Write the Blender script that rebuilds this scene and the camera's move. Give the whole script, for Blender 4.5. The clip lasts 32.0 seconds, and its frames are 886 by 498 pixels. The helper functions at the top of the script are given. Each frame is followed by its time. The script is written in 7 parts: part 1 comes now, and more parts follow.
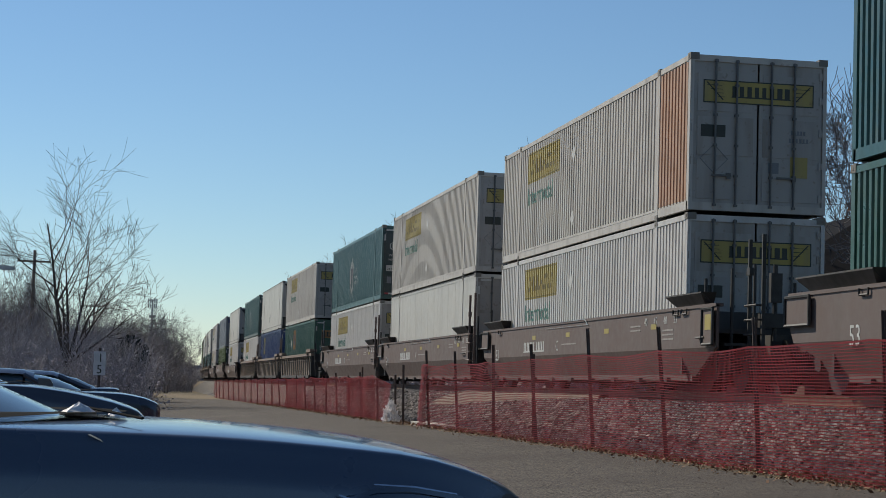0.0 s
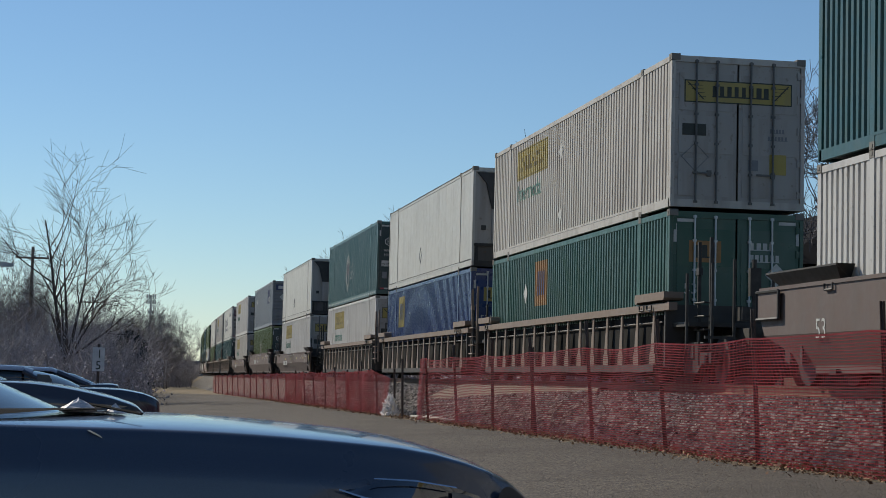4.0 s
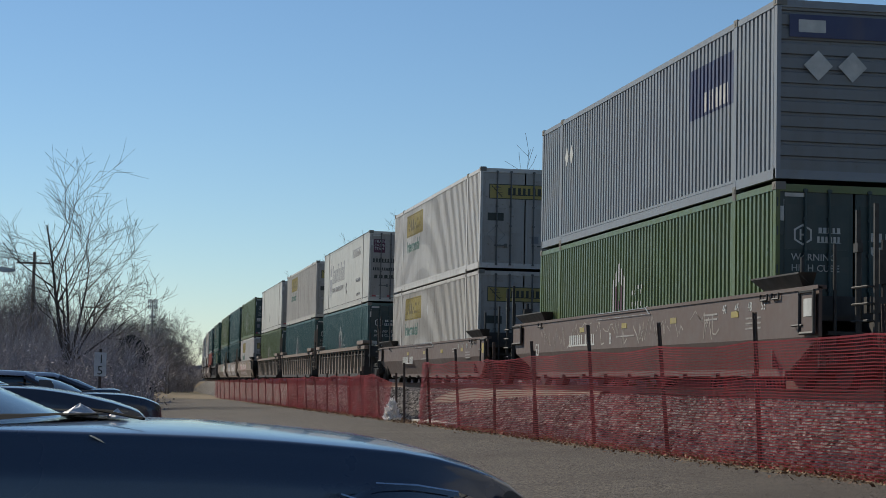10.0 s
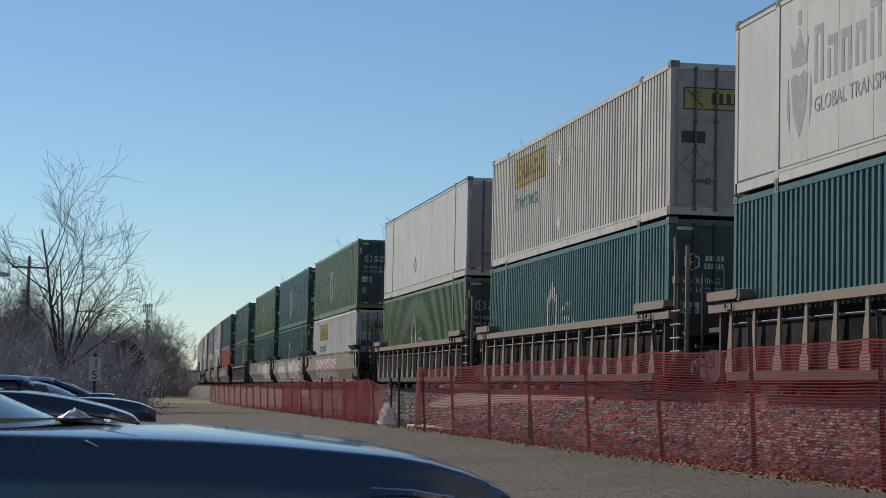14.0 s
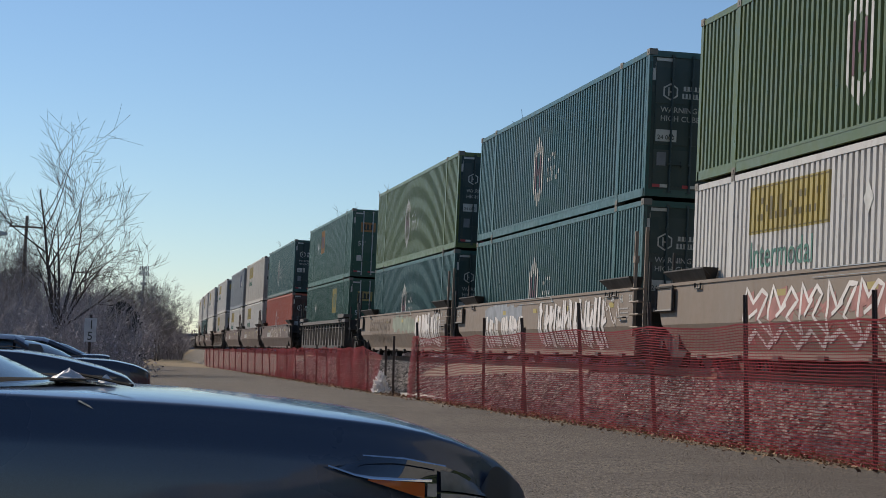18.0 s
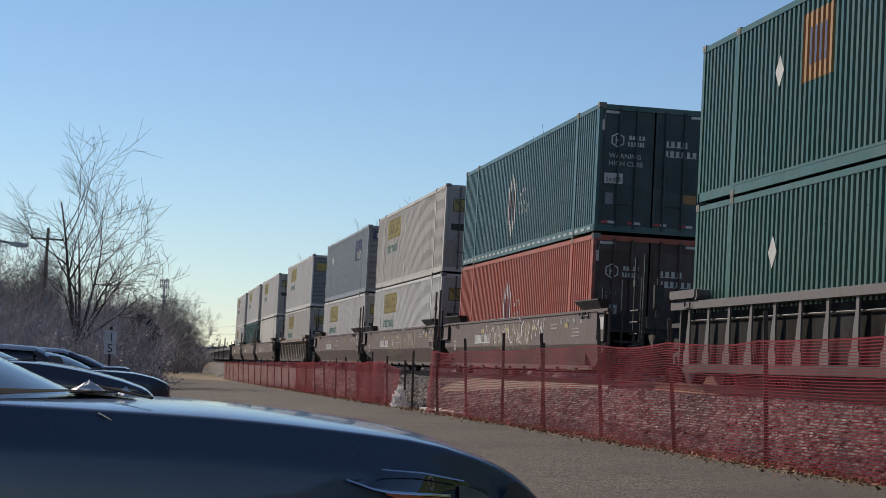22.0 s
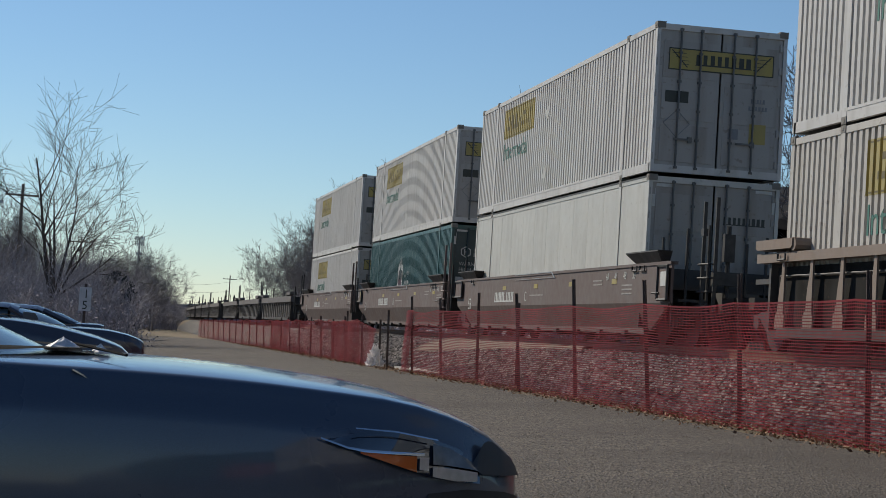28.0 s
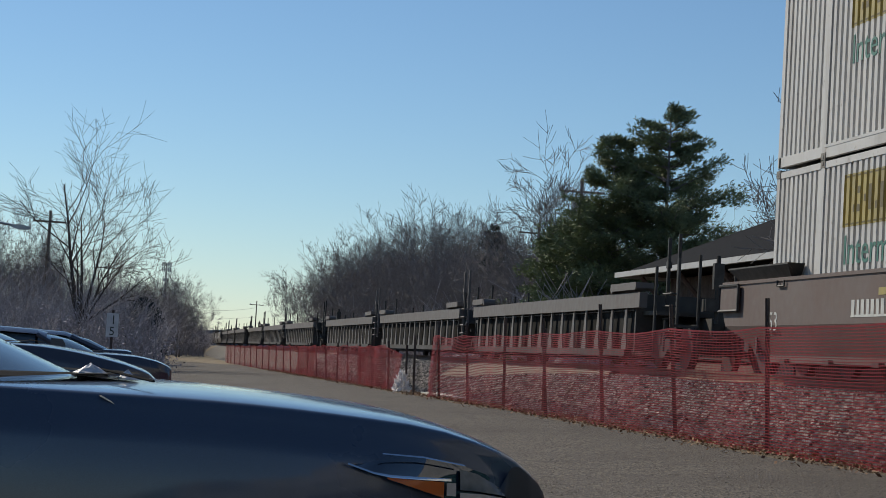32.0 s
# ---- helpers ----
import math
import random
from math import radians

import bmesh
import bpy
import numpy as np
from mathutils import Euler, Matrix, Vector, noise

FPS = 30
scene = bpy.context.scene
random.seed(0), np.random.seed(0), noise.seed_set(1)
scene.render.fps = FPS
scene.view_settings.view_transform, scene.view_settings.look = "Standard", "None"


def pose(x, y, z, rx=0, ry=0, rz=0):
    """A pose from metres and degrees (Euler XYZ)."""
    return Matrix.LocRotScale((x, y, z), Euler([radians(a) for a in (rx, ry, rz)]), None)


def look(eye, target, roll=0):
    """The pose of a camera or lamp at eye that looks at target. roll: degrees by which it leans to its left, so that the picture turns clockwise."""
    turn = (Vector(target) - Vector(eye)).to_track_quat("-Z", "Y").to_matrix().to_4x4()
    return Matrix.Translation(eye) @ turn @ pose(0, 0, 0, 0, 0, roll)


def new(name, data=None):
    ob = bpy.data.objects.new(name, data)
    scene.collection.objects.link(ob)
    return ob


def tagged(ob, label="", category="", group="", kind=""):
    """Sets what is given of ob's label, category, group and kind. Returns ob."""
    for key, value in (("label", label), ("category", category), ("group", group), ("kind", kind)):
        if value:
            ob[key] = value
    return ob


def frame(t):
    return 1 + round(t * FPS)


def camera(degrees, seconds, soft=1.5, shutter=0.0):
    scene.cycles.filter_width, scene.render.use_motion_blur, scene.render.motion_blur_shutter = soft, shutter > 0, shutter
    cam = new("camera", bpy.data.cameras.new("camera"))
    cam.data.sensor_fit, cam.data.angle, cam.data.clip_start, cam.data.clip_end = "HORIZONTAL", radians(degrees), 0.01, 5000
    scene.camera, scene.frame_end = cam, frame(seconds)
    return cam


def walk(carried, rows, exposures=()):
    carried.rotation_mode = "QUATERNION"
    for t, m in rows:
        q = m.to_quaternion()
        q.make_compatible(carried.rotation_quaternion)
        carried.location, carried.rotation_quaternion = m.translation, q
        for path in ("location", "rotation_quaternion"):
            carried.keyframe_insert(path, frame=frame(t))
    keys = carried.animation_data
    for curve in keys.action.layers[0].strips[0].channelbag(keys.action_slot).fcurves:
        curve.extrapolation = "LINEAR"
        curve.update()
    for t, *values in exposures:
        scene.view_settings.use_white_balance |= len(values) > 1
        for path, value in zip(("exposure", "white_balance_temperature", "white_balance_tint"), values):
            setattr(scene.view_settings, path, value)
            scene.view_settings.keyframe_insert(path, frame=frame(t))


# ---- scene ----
# ---- camera: held in the hand at one spot, only turning; t, yaw, pitch, roll ----
EYE = (0.0, 0.0, 1.25)
PATH = [
    (0.0, -10.118, 4.248, -1.728),
    (0.5, -10.043, 4.179, -1.647),
    (1.0, -10.079, 4.081, -1.530),
    (1.5, -10.120, 4.021, -1.458),
    (2.0, -10.120, 4.127, -1.459),
    (2.5, -10.018, 4.187, -1.428),
    (4.5, -10.194, 4.029, -1.306),
    (5.0, -10.199, 4.205, -1.253),
    (5.5, -10.152, 4.257, -1.258),
    (6.0, -10.141, 4.124, -1.179),
    (6.5, -10.066, 4.131, -1.168),
    (7.0, -10.015, 4.149, -1.213),
    (7.5, -10.001, 4.304, -1.228),
    (8.0, -10.037, 4.466, -1.223),
    (8.5, -10.066, 4.380, -1.300),
    (9.0, -10.035, 4.207, -1.236),
    (9.5, -10.040, 4.151, -1.204),
    (10.0, -10.090, 4.181, -1.190),
    (10.5, -10.092, 4.340, -1.184),
    (11.0, -10.141, 4.361, -1.240),
    (11.5, -9.988, 4.234, -1.164),
    (12.0, -10.022, 4.127, -1.163),
    (12.5, -10.118, 4.157, -1.212),
    (13.0, -10.202, 4.323, -1.284),
    (13.5, -10.243, 4.459, -1.325),
    (14.0, -10.248, 4.337, -1.263),
    (14.5, -10.243, 4.179, -1.254),
    (16.5, -10.567, 4.069, -1.847),
    (17.0, -10.702, 3.713, -2.080),
    (17.5, -10.542, 3.444, -2.324),
    (18.0, -10.417, 3.406, -2.649),
    (18.5, -10.325, 3.545, -2.860),
    (19.0, -10.184, 3.659, -2.951),
    (19.5, -10.151, 3.638, -2.828),
    (20.0, -9.991, 3.652, -2.772),
    (20.5, -9.832, 3.718, -2.740),
    (21.0, -9.917, 3.820, -2.833),
    (21.5, -9.891, 3.902, -2.986),
    (22.0, -9.822, 3.829, -3.056),
    (22.5, -9.777, 3.698, -3.040),
    (23.0, -9.730, 3.697, -3.040),
    (23.5, -9.812, 3.672, -3.096),
    (24.0, -9.881, 3.799, -3.264),
    (24.5, -9.921, 3.781, -3.419),
    (26.5, -10.508, 3.757, -3.521),
    (27.0, -10.836, 3.566, -3.550),
    (27.5, -10.910, 2.782, -3.642),
    (28.0, -10.593, 2.628, -3.503),
    (28.5, -10.230, 2.732, -3.292),
    (29.0, -10.068, 2.895, -3.260),
    (29.5, -9.991, 3.133, -3.365),
    (30.0, -9.863, 3.188, -3.353),
    (30.5, -9.806, 3.058, -3.374),
    (31.0, -9.758, 3.082, -3.305),
    (31.5, -9.740, 3.171, -3.303),
    (32.0, -9.773, 3.354, -3.370),
]

cam = camera(26.84, 32.0, soft=0.75)
walk(cam, [(t, pose(*EYE, 90 + p, r, y)) for t, y, p, r in PATH], [(0, 0.0, 6500, 6), (16, 0.0, 6500, 6), (19, 0.15, 6750, 12), (22, 0.15, 6750, 12), (25.5, 0.0, 6550, 9), (32, 0.0, 6500, 6)])

# ---- light: hazy winter sun from the left and ahead, clear sky ----
SUN_EL, SUN_AZ = 36.0, -34.0          # degrees; azimuth from +Y towards +X
world = bpy.data.worlds.new("sky")
scene.world = world
world.use_nodes = True
wn = world.node_tree.nodes
sky = wn.new("ShaderNodeTexSky")
sky.sky_type = "NISHITA"
sky.sun_disc = False
sky.sun_elevation, sky.sun_rotation = radians(SUN_EL), radians(SUN_AZ)
sky.air_density, sky.dust_density, sky.ozone_density = 0.98, 0.0, 5.5
world.node_tree.links.new(sky.outputs[0], wn["Background"].inputs[0])
wn["Background"].inputs[1].default_value = 0.090
sun_way = Vector((math.sin(radians(SUN_AZ)) * math.cos(radians(SUN_EL)), math.cos(radians(SUN_AZ)) * math.cos(radians(SUN_EL)), math.sin(radians(SUN_EL))))
sun = new("sun", bpy.data.lights.new("sun", "SUN"))
sun.data.energy, sun.data.angle, sun.data.color = 4.6, radians(0.6), (1.0, 0.90, 0.77)
sun.matrix_world = look(sun_way * 100, (0, 0, 0))


# ---- materials ----
def material(name, rough=0.6, metal=0.0):
    m = bpy.data.materials.new(name)
    m.use_nodes = True
    b = m.node_tree.nodes["Principled BSDF"]
    b.inputs["Roughness"].default_value = rough
    b.inputs["Metallic"].default_value = metal
    return m, m.node_tree, b


def node(tree, kind, **inputs):
    n = tree.nodes.new(kind)
    for k, v in inputs.items():
        n.inputs[k.replace("_", " ")].default_value = v
    return n


def mixed(tree, fac, a, b):
    """A colour mix: fac is a socket or number, a and b are sockets or colours."""
    n = tree.nodes.new("ShaderNodeMix")
    n.data_type = "RGBA"
    for socket, v in ((n.inputs[0], fac), (n.inputs[6], a), (n.inputs[7], b)):
        if hasattr(v, "is_linked"):
            tree.links.new(v, socket)
        else:
            socket.default_value = v if not isinstance(v, tuple) else (*v[:3], 1)
    return n.outputs[2]


def ramped(tree, socket, lo, hi):
    n = tree.nodes.new("ShaderNodeMapRange")
    n.inputs[1].default_value, n.inputs[2].default_value = lo, hi
    tree.links.new(socket, n.inputs[0])
    return n.outputs[0]


def noisy(tree, scale, detail=4.0, stretch=(1, 1, 1), own=True):
    """Noise in the thing's own metres (own) or in the world's."""
    tc = tree.nodes.new("ShaderNodeTexCoord") if own else tree.nodes.new("ShaderNodeNewGeometry")
    mp = tree.nodes.new("ShaderNodeMapping")
    mp.inputs["Scale"].default_value = stretch
    src = tc.outputs["Object"] if own else tc.outputs["Position"]
    if own:
        info = tree.nodes.new("ShaderNodeObjectInfo")
        add = tree.nodes.new("ShaderNodeVectorMath")
        sc = tree.nodes.new("ShaderNodeVectorMath")
        sc.operation = "SCALE"
        sc.inputs[0].default_value = (37, 53, 11)
        tree.links.new(info.outputs["Random"], sc.inputs[3])
        tree.links.new(src, add.inputs[0])
        tree.links.new(sc.outputs[0], add.inputs[1])
        src = add.outputs[0]
    tree.links.new(src, mp.inputs[0])
    n = node(tree, "ShaderNodeTexNoise", Scale=scale, Detail=detail)
    tree.links.new(mp.outputs[0], n.inputs[0])
    return n.outputs[0]


def bumped(tree, bsdf, socket, strength=0.3, distance=0.01):
    n = node(tree, "ShaderNodeBump", Strength=strength, Distance=distance)
    tree.links.new(socket, n.inputs["Height"])
    tree.links.new(n.outputs[0], bsdf.inputs["Normal"])


def paint(name, rgb, rough=0.5, dirt=0.35, grime=(0.16, 0.13, 0.10), metal=0.0):
    """Weathered paint: faded patches, run-down streaks and specks of grime."""
    m, t, b = material(name, rough, metal)
    fade = mixed(t, ramped(t, noisy(t, 0.7, 3), 0.35, 0.7), rgb, tuple(min(1, c * 0.82 + 0.03) for c in rgb))
    streak = ramped(t, noisy(t, 3.0, 5, (1, 1, 0.12)), 0.5, 0.78)
    mul = t.nodes.new("ShaderNodeMath")
    mul.operation = "MULTIPLY"
    mul.inputs[1].default_value = dirt
    t.links.new(streak, mul.inputs[0])
    c1 = mixed(t, mul.outputs[0], fade, grime)
    spots = ramped(t, noisy(t, 9.0, 6), 0.62, 0.72)
    mul2 = t.nodes.new("ShaderNodeMath")
    mul2.operation = "MULTIPLY"
    mul2.inputs[1].default_value = dirt * 0.7
    t.links.new(spots, mul2.inputs[0])
    c2 = mixed(t, mul2.outputs[0], c1, (0.12, 0.07, 0.045))
    t.links.new(c2, b.inputs["Base Color"])
    rr = ramped(t, noisy(t, 5.0, 3), 0.2, 0.8)
    mr = t.nodes.new("ShaderNodeMapRange")
    mr.inputs[3].default_value, mr.inputs[4].default_value = max(0.05, rough - 0.12), min(1, rough + 0.15)
    t.links.new(rr, mr.inputs[0])
    t.links.new(mr.outputs[0], b.inputs["Roughness"])
    return m


def plain(name, rgb, rough=0.6, metal=0.0, spread=0.15, scale=6.0):
    m, t, b = material(name, rough, metal)
    lo = tuple(c * (1 - spread) for c in rgb)
    hi = tuple(min(1, c * (1 + spread)) for c in rgb)
    t.links.new(mixed(t, ramped(t, noisy(t, scale, 4), 0.3, 0.7), lo, hi), b.inputs["Base Color"])
    return m


WHITE = paint("dusty_white_paint", (0.50, 0.49, 0.475), 0.55, 0.4)
OLD_WHITE = paint("stained_white_paint", (0.44, 0.42, 0.39), 0.6, 0.6)
WHITE_SMOOTH = paint("white_panel", (0.48, 0.464, 0.424), 0.45, 0.3)
TEAL = paint("teal_paint", (0.0096, 0.068, 0.068), 0.36, 0.15)
GREEN = paint("green_paint", (0.0096, 0.068, 0.044), 0.36, 0.15)
OLIVE = paint("olive_green_paint", (0.08, 0.112, 0.02), 0.36, 0.15)
BLUE = paint("blue_paint", (0.0112, 0.0336, 0.144), 0.30, 0.15)
RED = paint("red_oxide_paint", (0.336, 0.068, 0.036), 0.55, 0.15)
GREY = paint("grey_blue_paint", (0.192, 0.216, 0.248), 0.5, 0.25)
RUST = paint("rust_orange_paint", (0.37, 0.215, 0.14), 0.7, 0.5)
YELLOW = paint("faded_yellow_paint", (0.344, 0.272, 0.068), 0.55, 0.55)
DARK_INK = plain("dark_ink", (0.03, 0.035, 0.03), 0.6)
GREEN_INK = plain("green_ink", (0.03, 0.13, 0.10), 0.6)
WORN_INK = plain("worn_stencil_ink", (0.26, 0.24, 0.225), 0.7, 0, 0.3, 12)
PALE_INK = plain("pale_ink", (0.45, 0.45, 0.43), 0.6)
GREY_INK = plain("grey_ink", (0.16, 0.17, 0.19), 0.6)
BAR_INK = plain("worn_bar_paint", (0.10, 0.10, 0.10), 0.5, 0.3)
FADED = plain("faded_spray", (0.30, 0.27, 0.24), 0.7, 0, 0.35, 2)
SOFT_GREY = plain("faded_grey_ink", (0.24, 0.24, 0.25), 0.6)
MAROON = plain("maroon_ink", (0.085, 0.022, 0.045), 0.6)
RED_INK = plain("red_ink", (0.35, 0.05, 0.06), 0.6)
STEEL = plain("galvanised_steel", (0.40, 0.41, 0.42), 0.45, 0.7)
DARK_STEEL = plain("dark_steel", (0.035, 0.033, 0.032), 0.6, 0.3, 0.4)
BROWN_CAR = paint("mineral_brown_paint", (0.1, 0.0656, 0.056), 0.65, 0.55, (0.08, 0.06, 0.05))
TAN_CAR = paint("tan_paint", (0.195, 0.142, 0.108), 0.65, 0.5, (0.14, 0.10, 0.07))
GREY_CAR = paint("dull_grey_paint", (0.105, 0.094, 0.090), 0.65, 0.5, (0.10, 0.08, 0.07))
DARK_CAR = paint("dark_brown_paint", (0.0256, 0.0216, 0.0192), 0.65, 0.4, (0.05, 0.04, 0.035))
BEIGE_CAR = paint("beige_paint", (0.2, 0.152, 0.116), 0.65, 0.4, (0.14, 0.10, 0.07))


# ---- mesh building ----
class Shape:
    """Collects boxes, plates and rods, then makes one mesh."""

    def __init__(self):
        self.v, self.f = [], []

    def add(self, verts, faces):
        n = len(self.v)
        self.v += verts
        self.f += [tuple(i + n for i in f) for f in faces]
        return self

    def box(self, x0, x1, y0, y1, z0, z1):
        v = [(x, y, z) for z in (z0, z1) for y in (y0, y1) for x in (x0, x1)]
        return self.add(v, [(0, 2, 3, 1), (4, 5, 7, 6), (0, 1, 5, 4), (2, 6, 7, 3), (0, 4, 6, 2), (1, 3, 7, 5)])

    def slab(self, outline, axis, a, b):
        """A plate: outline of (u, v) pushed from a to b along axis 0, 1 or 2."""
        def put(u, v, w):
            return (w, u, v) if axis == 0 else (u, w, v) if axis == 1 else (u, v, w)
        n = len(outline)
        verts = [put(u, v, a) for u, v in outline] + [put(u, v, b) for u, v in outline]
        faces = [tuple(range(n)), tuple(range(2 * n - 1, n - 1, -1))]
        faces += [(i, n + i, n + (i + 1) % n, (i + 1) % n) for i in range(n)]
        return self.add(verts, faces)

    def rod(self, p, q, r, sides=6, r2=None):
        p, q = Vector(p), Vector(q)
        d = (q - p).normalized()
        a = d.orthogonal().normalized()
        b = d.cross(a)
        r2 = r if r2 is None else r2
        vs = []
        for c, rad in ((p, r), (q, r2)):
            for i in range(sides):
                w = 2 * math.pi * i / sides
                vs.append(tuple(c + a * math.cos(w) * rad + b * math.sin(w) * rad))
        fs = [(i, (i + 1) % sides, sides + (i + 1) % sides, sides + i) for i in range(sides)]
        return self.add(vs, fs + [tuple(range(sides - 1, -1, -1)), tuple(range(sides, 2 * sides))])

    def mesh(self, name, smooth=False, raw=False):
        me = bpy.data.meshes.new(name)
        me.from_pydata(self.v, [], self.f)
        me.materials.append(None)
        if raw:
            me.update()
            return me
        bm = bmesh.new()
        bm.from_mesh(me)
        bmesh.ops.recalc_face_normals(bm, faces=bm.faces)
        bm.to_mesh(me)
        bm.free()
        if smooth:
            me.shade_smooth()
        me.update()
        return me


def pieces(sh, name):
    """The separate solids of a Shape, as a list of meshes."""
    up = list(range(len(sh.v)))

    def root(i):
        while up[i] != i:
            up[i] = up[up[i]]
            i = up[i]
        return i
    for f in sh.f:
        for i in f[1:]:
            up[root(i)] = root(f[0])
    groups = {}
    for f in sh.f:
        groups.setdefault(root(f[0]), []).append(f)
    made = []
    for fs in groups.values():
        one, index = Shape(), {}
        for f in fs:
            for i in f:
                if i not in index:
                    index[i] = len(one.v)
                    one.v.append(sh.v[i])
            one.f.append(tuple(index[i] for i in f))
        made.append(one.mesh(name))
    return made


def parts(name, meshes, mat, parent, label="", at=(0, 0, 0), turn=(0, 0, 0)):
    for me in meshes:
        part(name, me, mat, parent, label, at, turn)


def part(name, mesh, mat, parent=None, label="", at=(0, 0, 0), turn=(0, 0, 0)):
    """One mesh object under a thing; the material sits on the object, so that meshes can be shared."""
    if isinstance(mesh, Shape):
        mesh = mesh.mesh(name)
    ob = new(name, mesh)
    ob.material_slots[0].link = "OBJECT"
    ob.material_slots[0].material = mat
    ob.parent = parent
    ob.location = at
    ob.rotation_euler = [radians(a) for a in turn]
    if label:
        tagged(ob, label)
    return ob


def thing(name, label, category, at=None, group="", kind=""):
    ob = new(name)
    ob.empty_display_size = 0.1
    if at is not None:
        ob.matrix_basis = at
    return tagged(ob, label, category, group, kind)


LETTERS = {}


def lettering(text, height, thick=0.004):
    """A mesh of words in the built-in font, lying in x-z, facing -y."""
    key = (text, height)
    if key not in LETTERS:
        cu = bpy.data.curves.new("lettering", "FONT")
        cu.body, cu.size, cu.extrude, cu.resolution_u = text, height / 0.72, thick / 2, 2
        ob = bpy.data.objects.new("lettering", cu)
        scene.collection.objects.link(ob)
        me = bpy.data.meshes.new_from_object(ob)
        me.transform(Matrix.Rotation(radians(90), 4, "X"))
        bpy.data.objects.remove(ob)
        me.materials.clear()
        me.materials.append(None)
        LETTERS[key] = me
    return LETTERS[key]


# ---- the plan ----
TRACK_X, BEND, CURVE = 11.38, 99.65, 0.000205865   # track axis, start of the bend, 1 / radius
RAIL = 1.30                                        # top of rail
SPEED = 15.318
FENCE_X = 7.3


def track(s, off=0.0):
    """Place and heading (degrees) on the track, s metres ahead of the camera's square, off metres to the right."""
    u = max(s - BEND, 0.0)
    ph = CURVE * u
    x = TRACK_X + (1 - math.cos(ph)) / CURVE
    y = min(s, BEND) + math.sin(ph) / CURVE
    return x + off * math.cos(ph), y - off * math.sin(ph), -math.degrees(ph)


def ground_z(x, y):
    w = min(max(x / 6.8, 0.0), 1.0)
    w = w * w * (3 - 2 * w)
    return (0.45 - 0.0035 * min(max(y, 0.0), 128.0)) * w


# ---- ground, lot, track bed ----
def sheet(name, xs, ys, height, mat, label, category, cut=None):
    sh = Shape()
    for y in ys:
        for x in xs:
            sh.v.append((x, y, height(x, y)))
    n = len(xs)
    for j in range(len(ys) - 1):
        for i in range(n - 1):
            sh.f.append((j * n + i, j * n + i + 1, (j + 1) * n + i + 1, (j + 1) * n + i))
    me = sh.mesh(name, smooth=True)
    ob = part(name, me, mat)
    return tagged(ob, label, category, kind="structure")


def spaced(a, b, step):
    n = max(1, round((b - a) / step))
    return [a + (b - a) * i / n for i in range(n + 1)]


def dry_grass():
    m, t, b = material("dry_grass", 0.95)
    big = ramped(t, noisy(t, 0.08, 4, own=False), 0.4, 0.62)
    fine = ramped(t, noisy(t, 3.0, 6, own=False), 0.3, 0.7)
    c = mixed(t, big, (0.165, 0.12, 0.07), (0.085, 0.08, 0.038))
    t.links.new(mixed(t, fine, c, (0.20, 0.15, 0.09)), b.inputs["Base Color"])
    bumped(t, b, noisy(t, 12.0, 6, own=False), 0.8, 0.06)
    return m


def asphalt():
    m, t, b = material("worn_asphalt", 0.9)
    chips = t.nodes.new("ShaderNodeTexVoronoi")
    chips.inputs["Scale"].default_value = 46.0
    geo = t.nodes.new("ShaderNodeNewGeometry")
    t.links.new(geo.outputs["Position"], chips.inputs["Vector"])
    c = mixed(t, ramped(t, chips.outputs["Color"], 0.1, 0.9), (0.012, 0.010, 0.009), (0.165, 0.135, 0.108))
    patch = ramped(t, noisy(t, 0.35, 5, own=False), 0.42, 0.68)
    c = mixed(t, patch, c, (0.060, 0.048, 0.038))
    stain = ramped(t, noisy(t, 1.7, 3, own=False), 0.63, 0.7)
    mul = t.nodes.new("ShaderNodeMath")
    mul.operation = "MULTIPLY"
    mul.inputs[1].default_value = 0.4
    t.links.new(stain, mul.inputs[0])
    c = mixed(t, mul.outputs[0], c, (0.03, 0.026, 0.022))
    t.links.new(c, b.inputs["Base Color"])
    bumped(t, b, chips.outputs["Distance"], 1.0, 0.02)
    return m


GRASS, ASPHALT = dry_grass(), asphalt()
sheet("ground", [-3000, -1200, -500, -200, -80, -30, -10, 0, 1.7, 3.4, 5.1, 6.8, 20, 40, 100, 300, 800, 3000], [-900, -300, -100, -40, -15, 0, 15, 30, 50, 80, 128, 200, 400, 900, 2000, 4500],
      lambda x, y: ground_z(x, y) - 0.03, GRASS, "dry winter grass and bare earth", "ground")


def lot_edge(y):
    """Where the asphalt ends towards the track."""
    return 7.05 - 0.1 * math.sin(y * 0.7) - 0.07 * math.sin(y * 2.3 + 1)


lot = Shape()
ly = spaced(-30, 118, 1.0)
for y in ly:
    e = lot_edge(y)
    left = -45 if y < 70 else -45 + (y - 70) / 48.0 * 46.0
    for k in range(15):
        x = left + (e - left) * (k / 14.0) ** 0.45
        lot.v.append((x, y, ground_z(x, y) + 0.005))
for j in range(len(ly) - 1):
    for i in range(14):
        lot.f.append((j * 15 + i, j * 15 + i + 1, (j + 1) * 15 + i + 1, (j + 1) * 15 + i))
tagged(part("pavement", lot.mesh("pavement", True), ASPHALT), "worn grey-brown asphalt of the parking lot", "pavement", kind="structure")


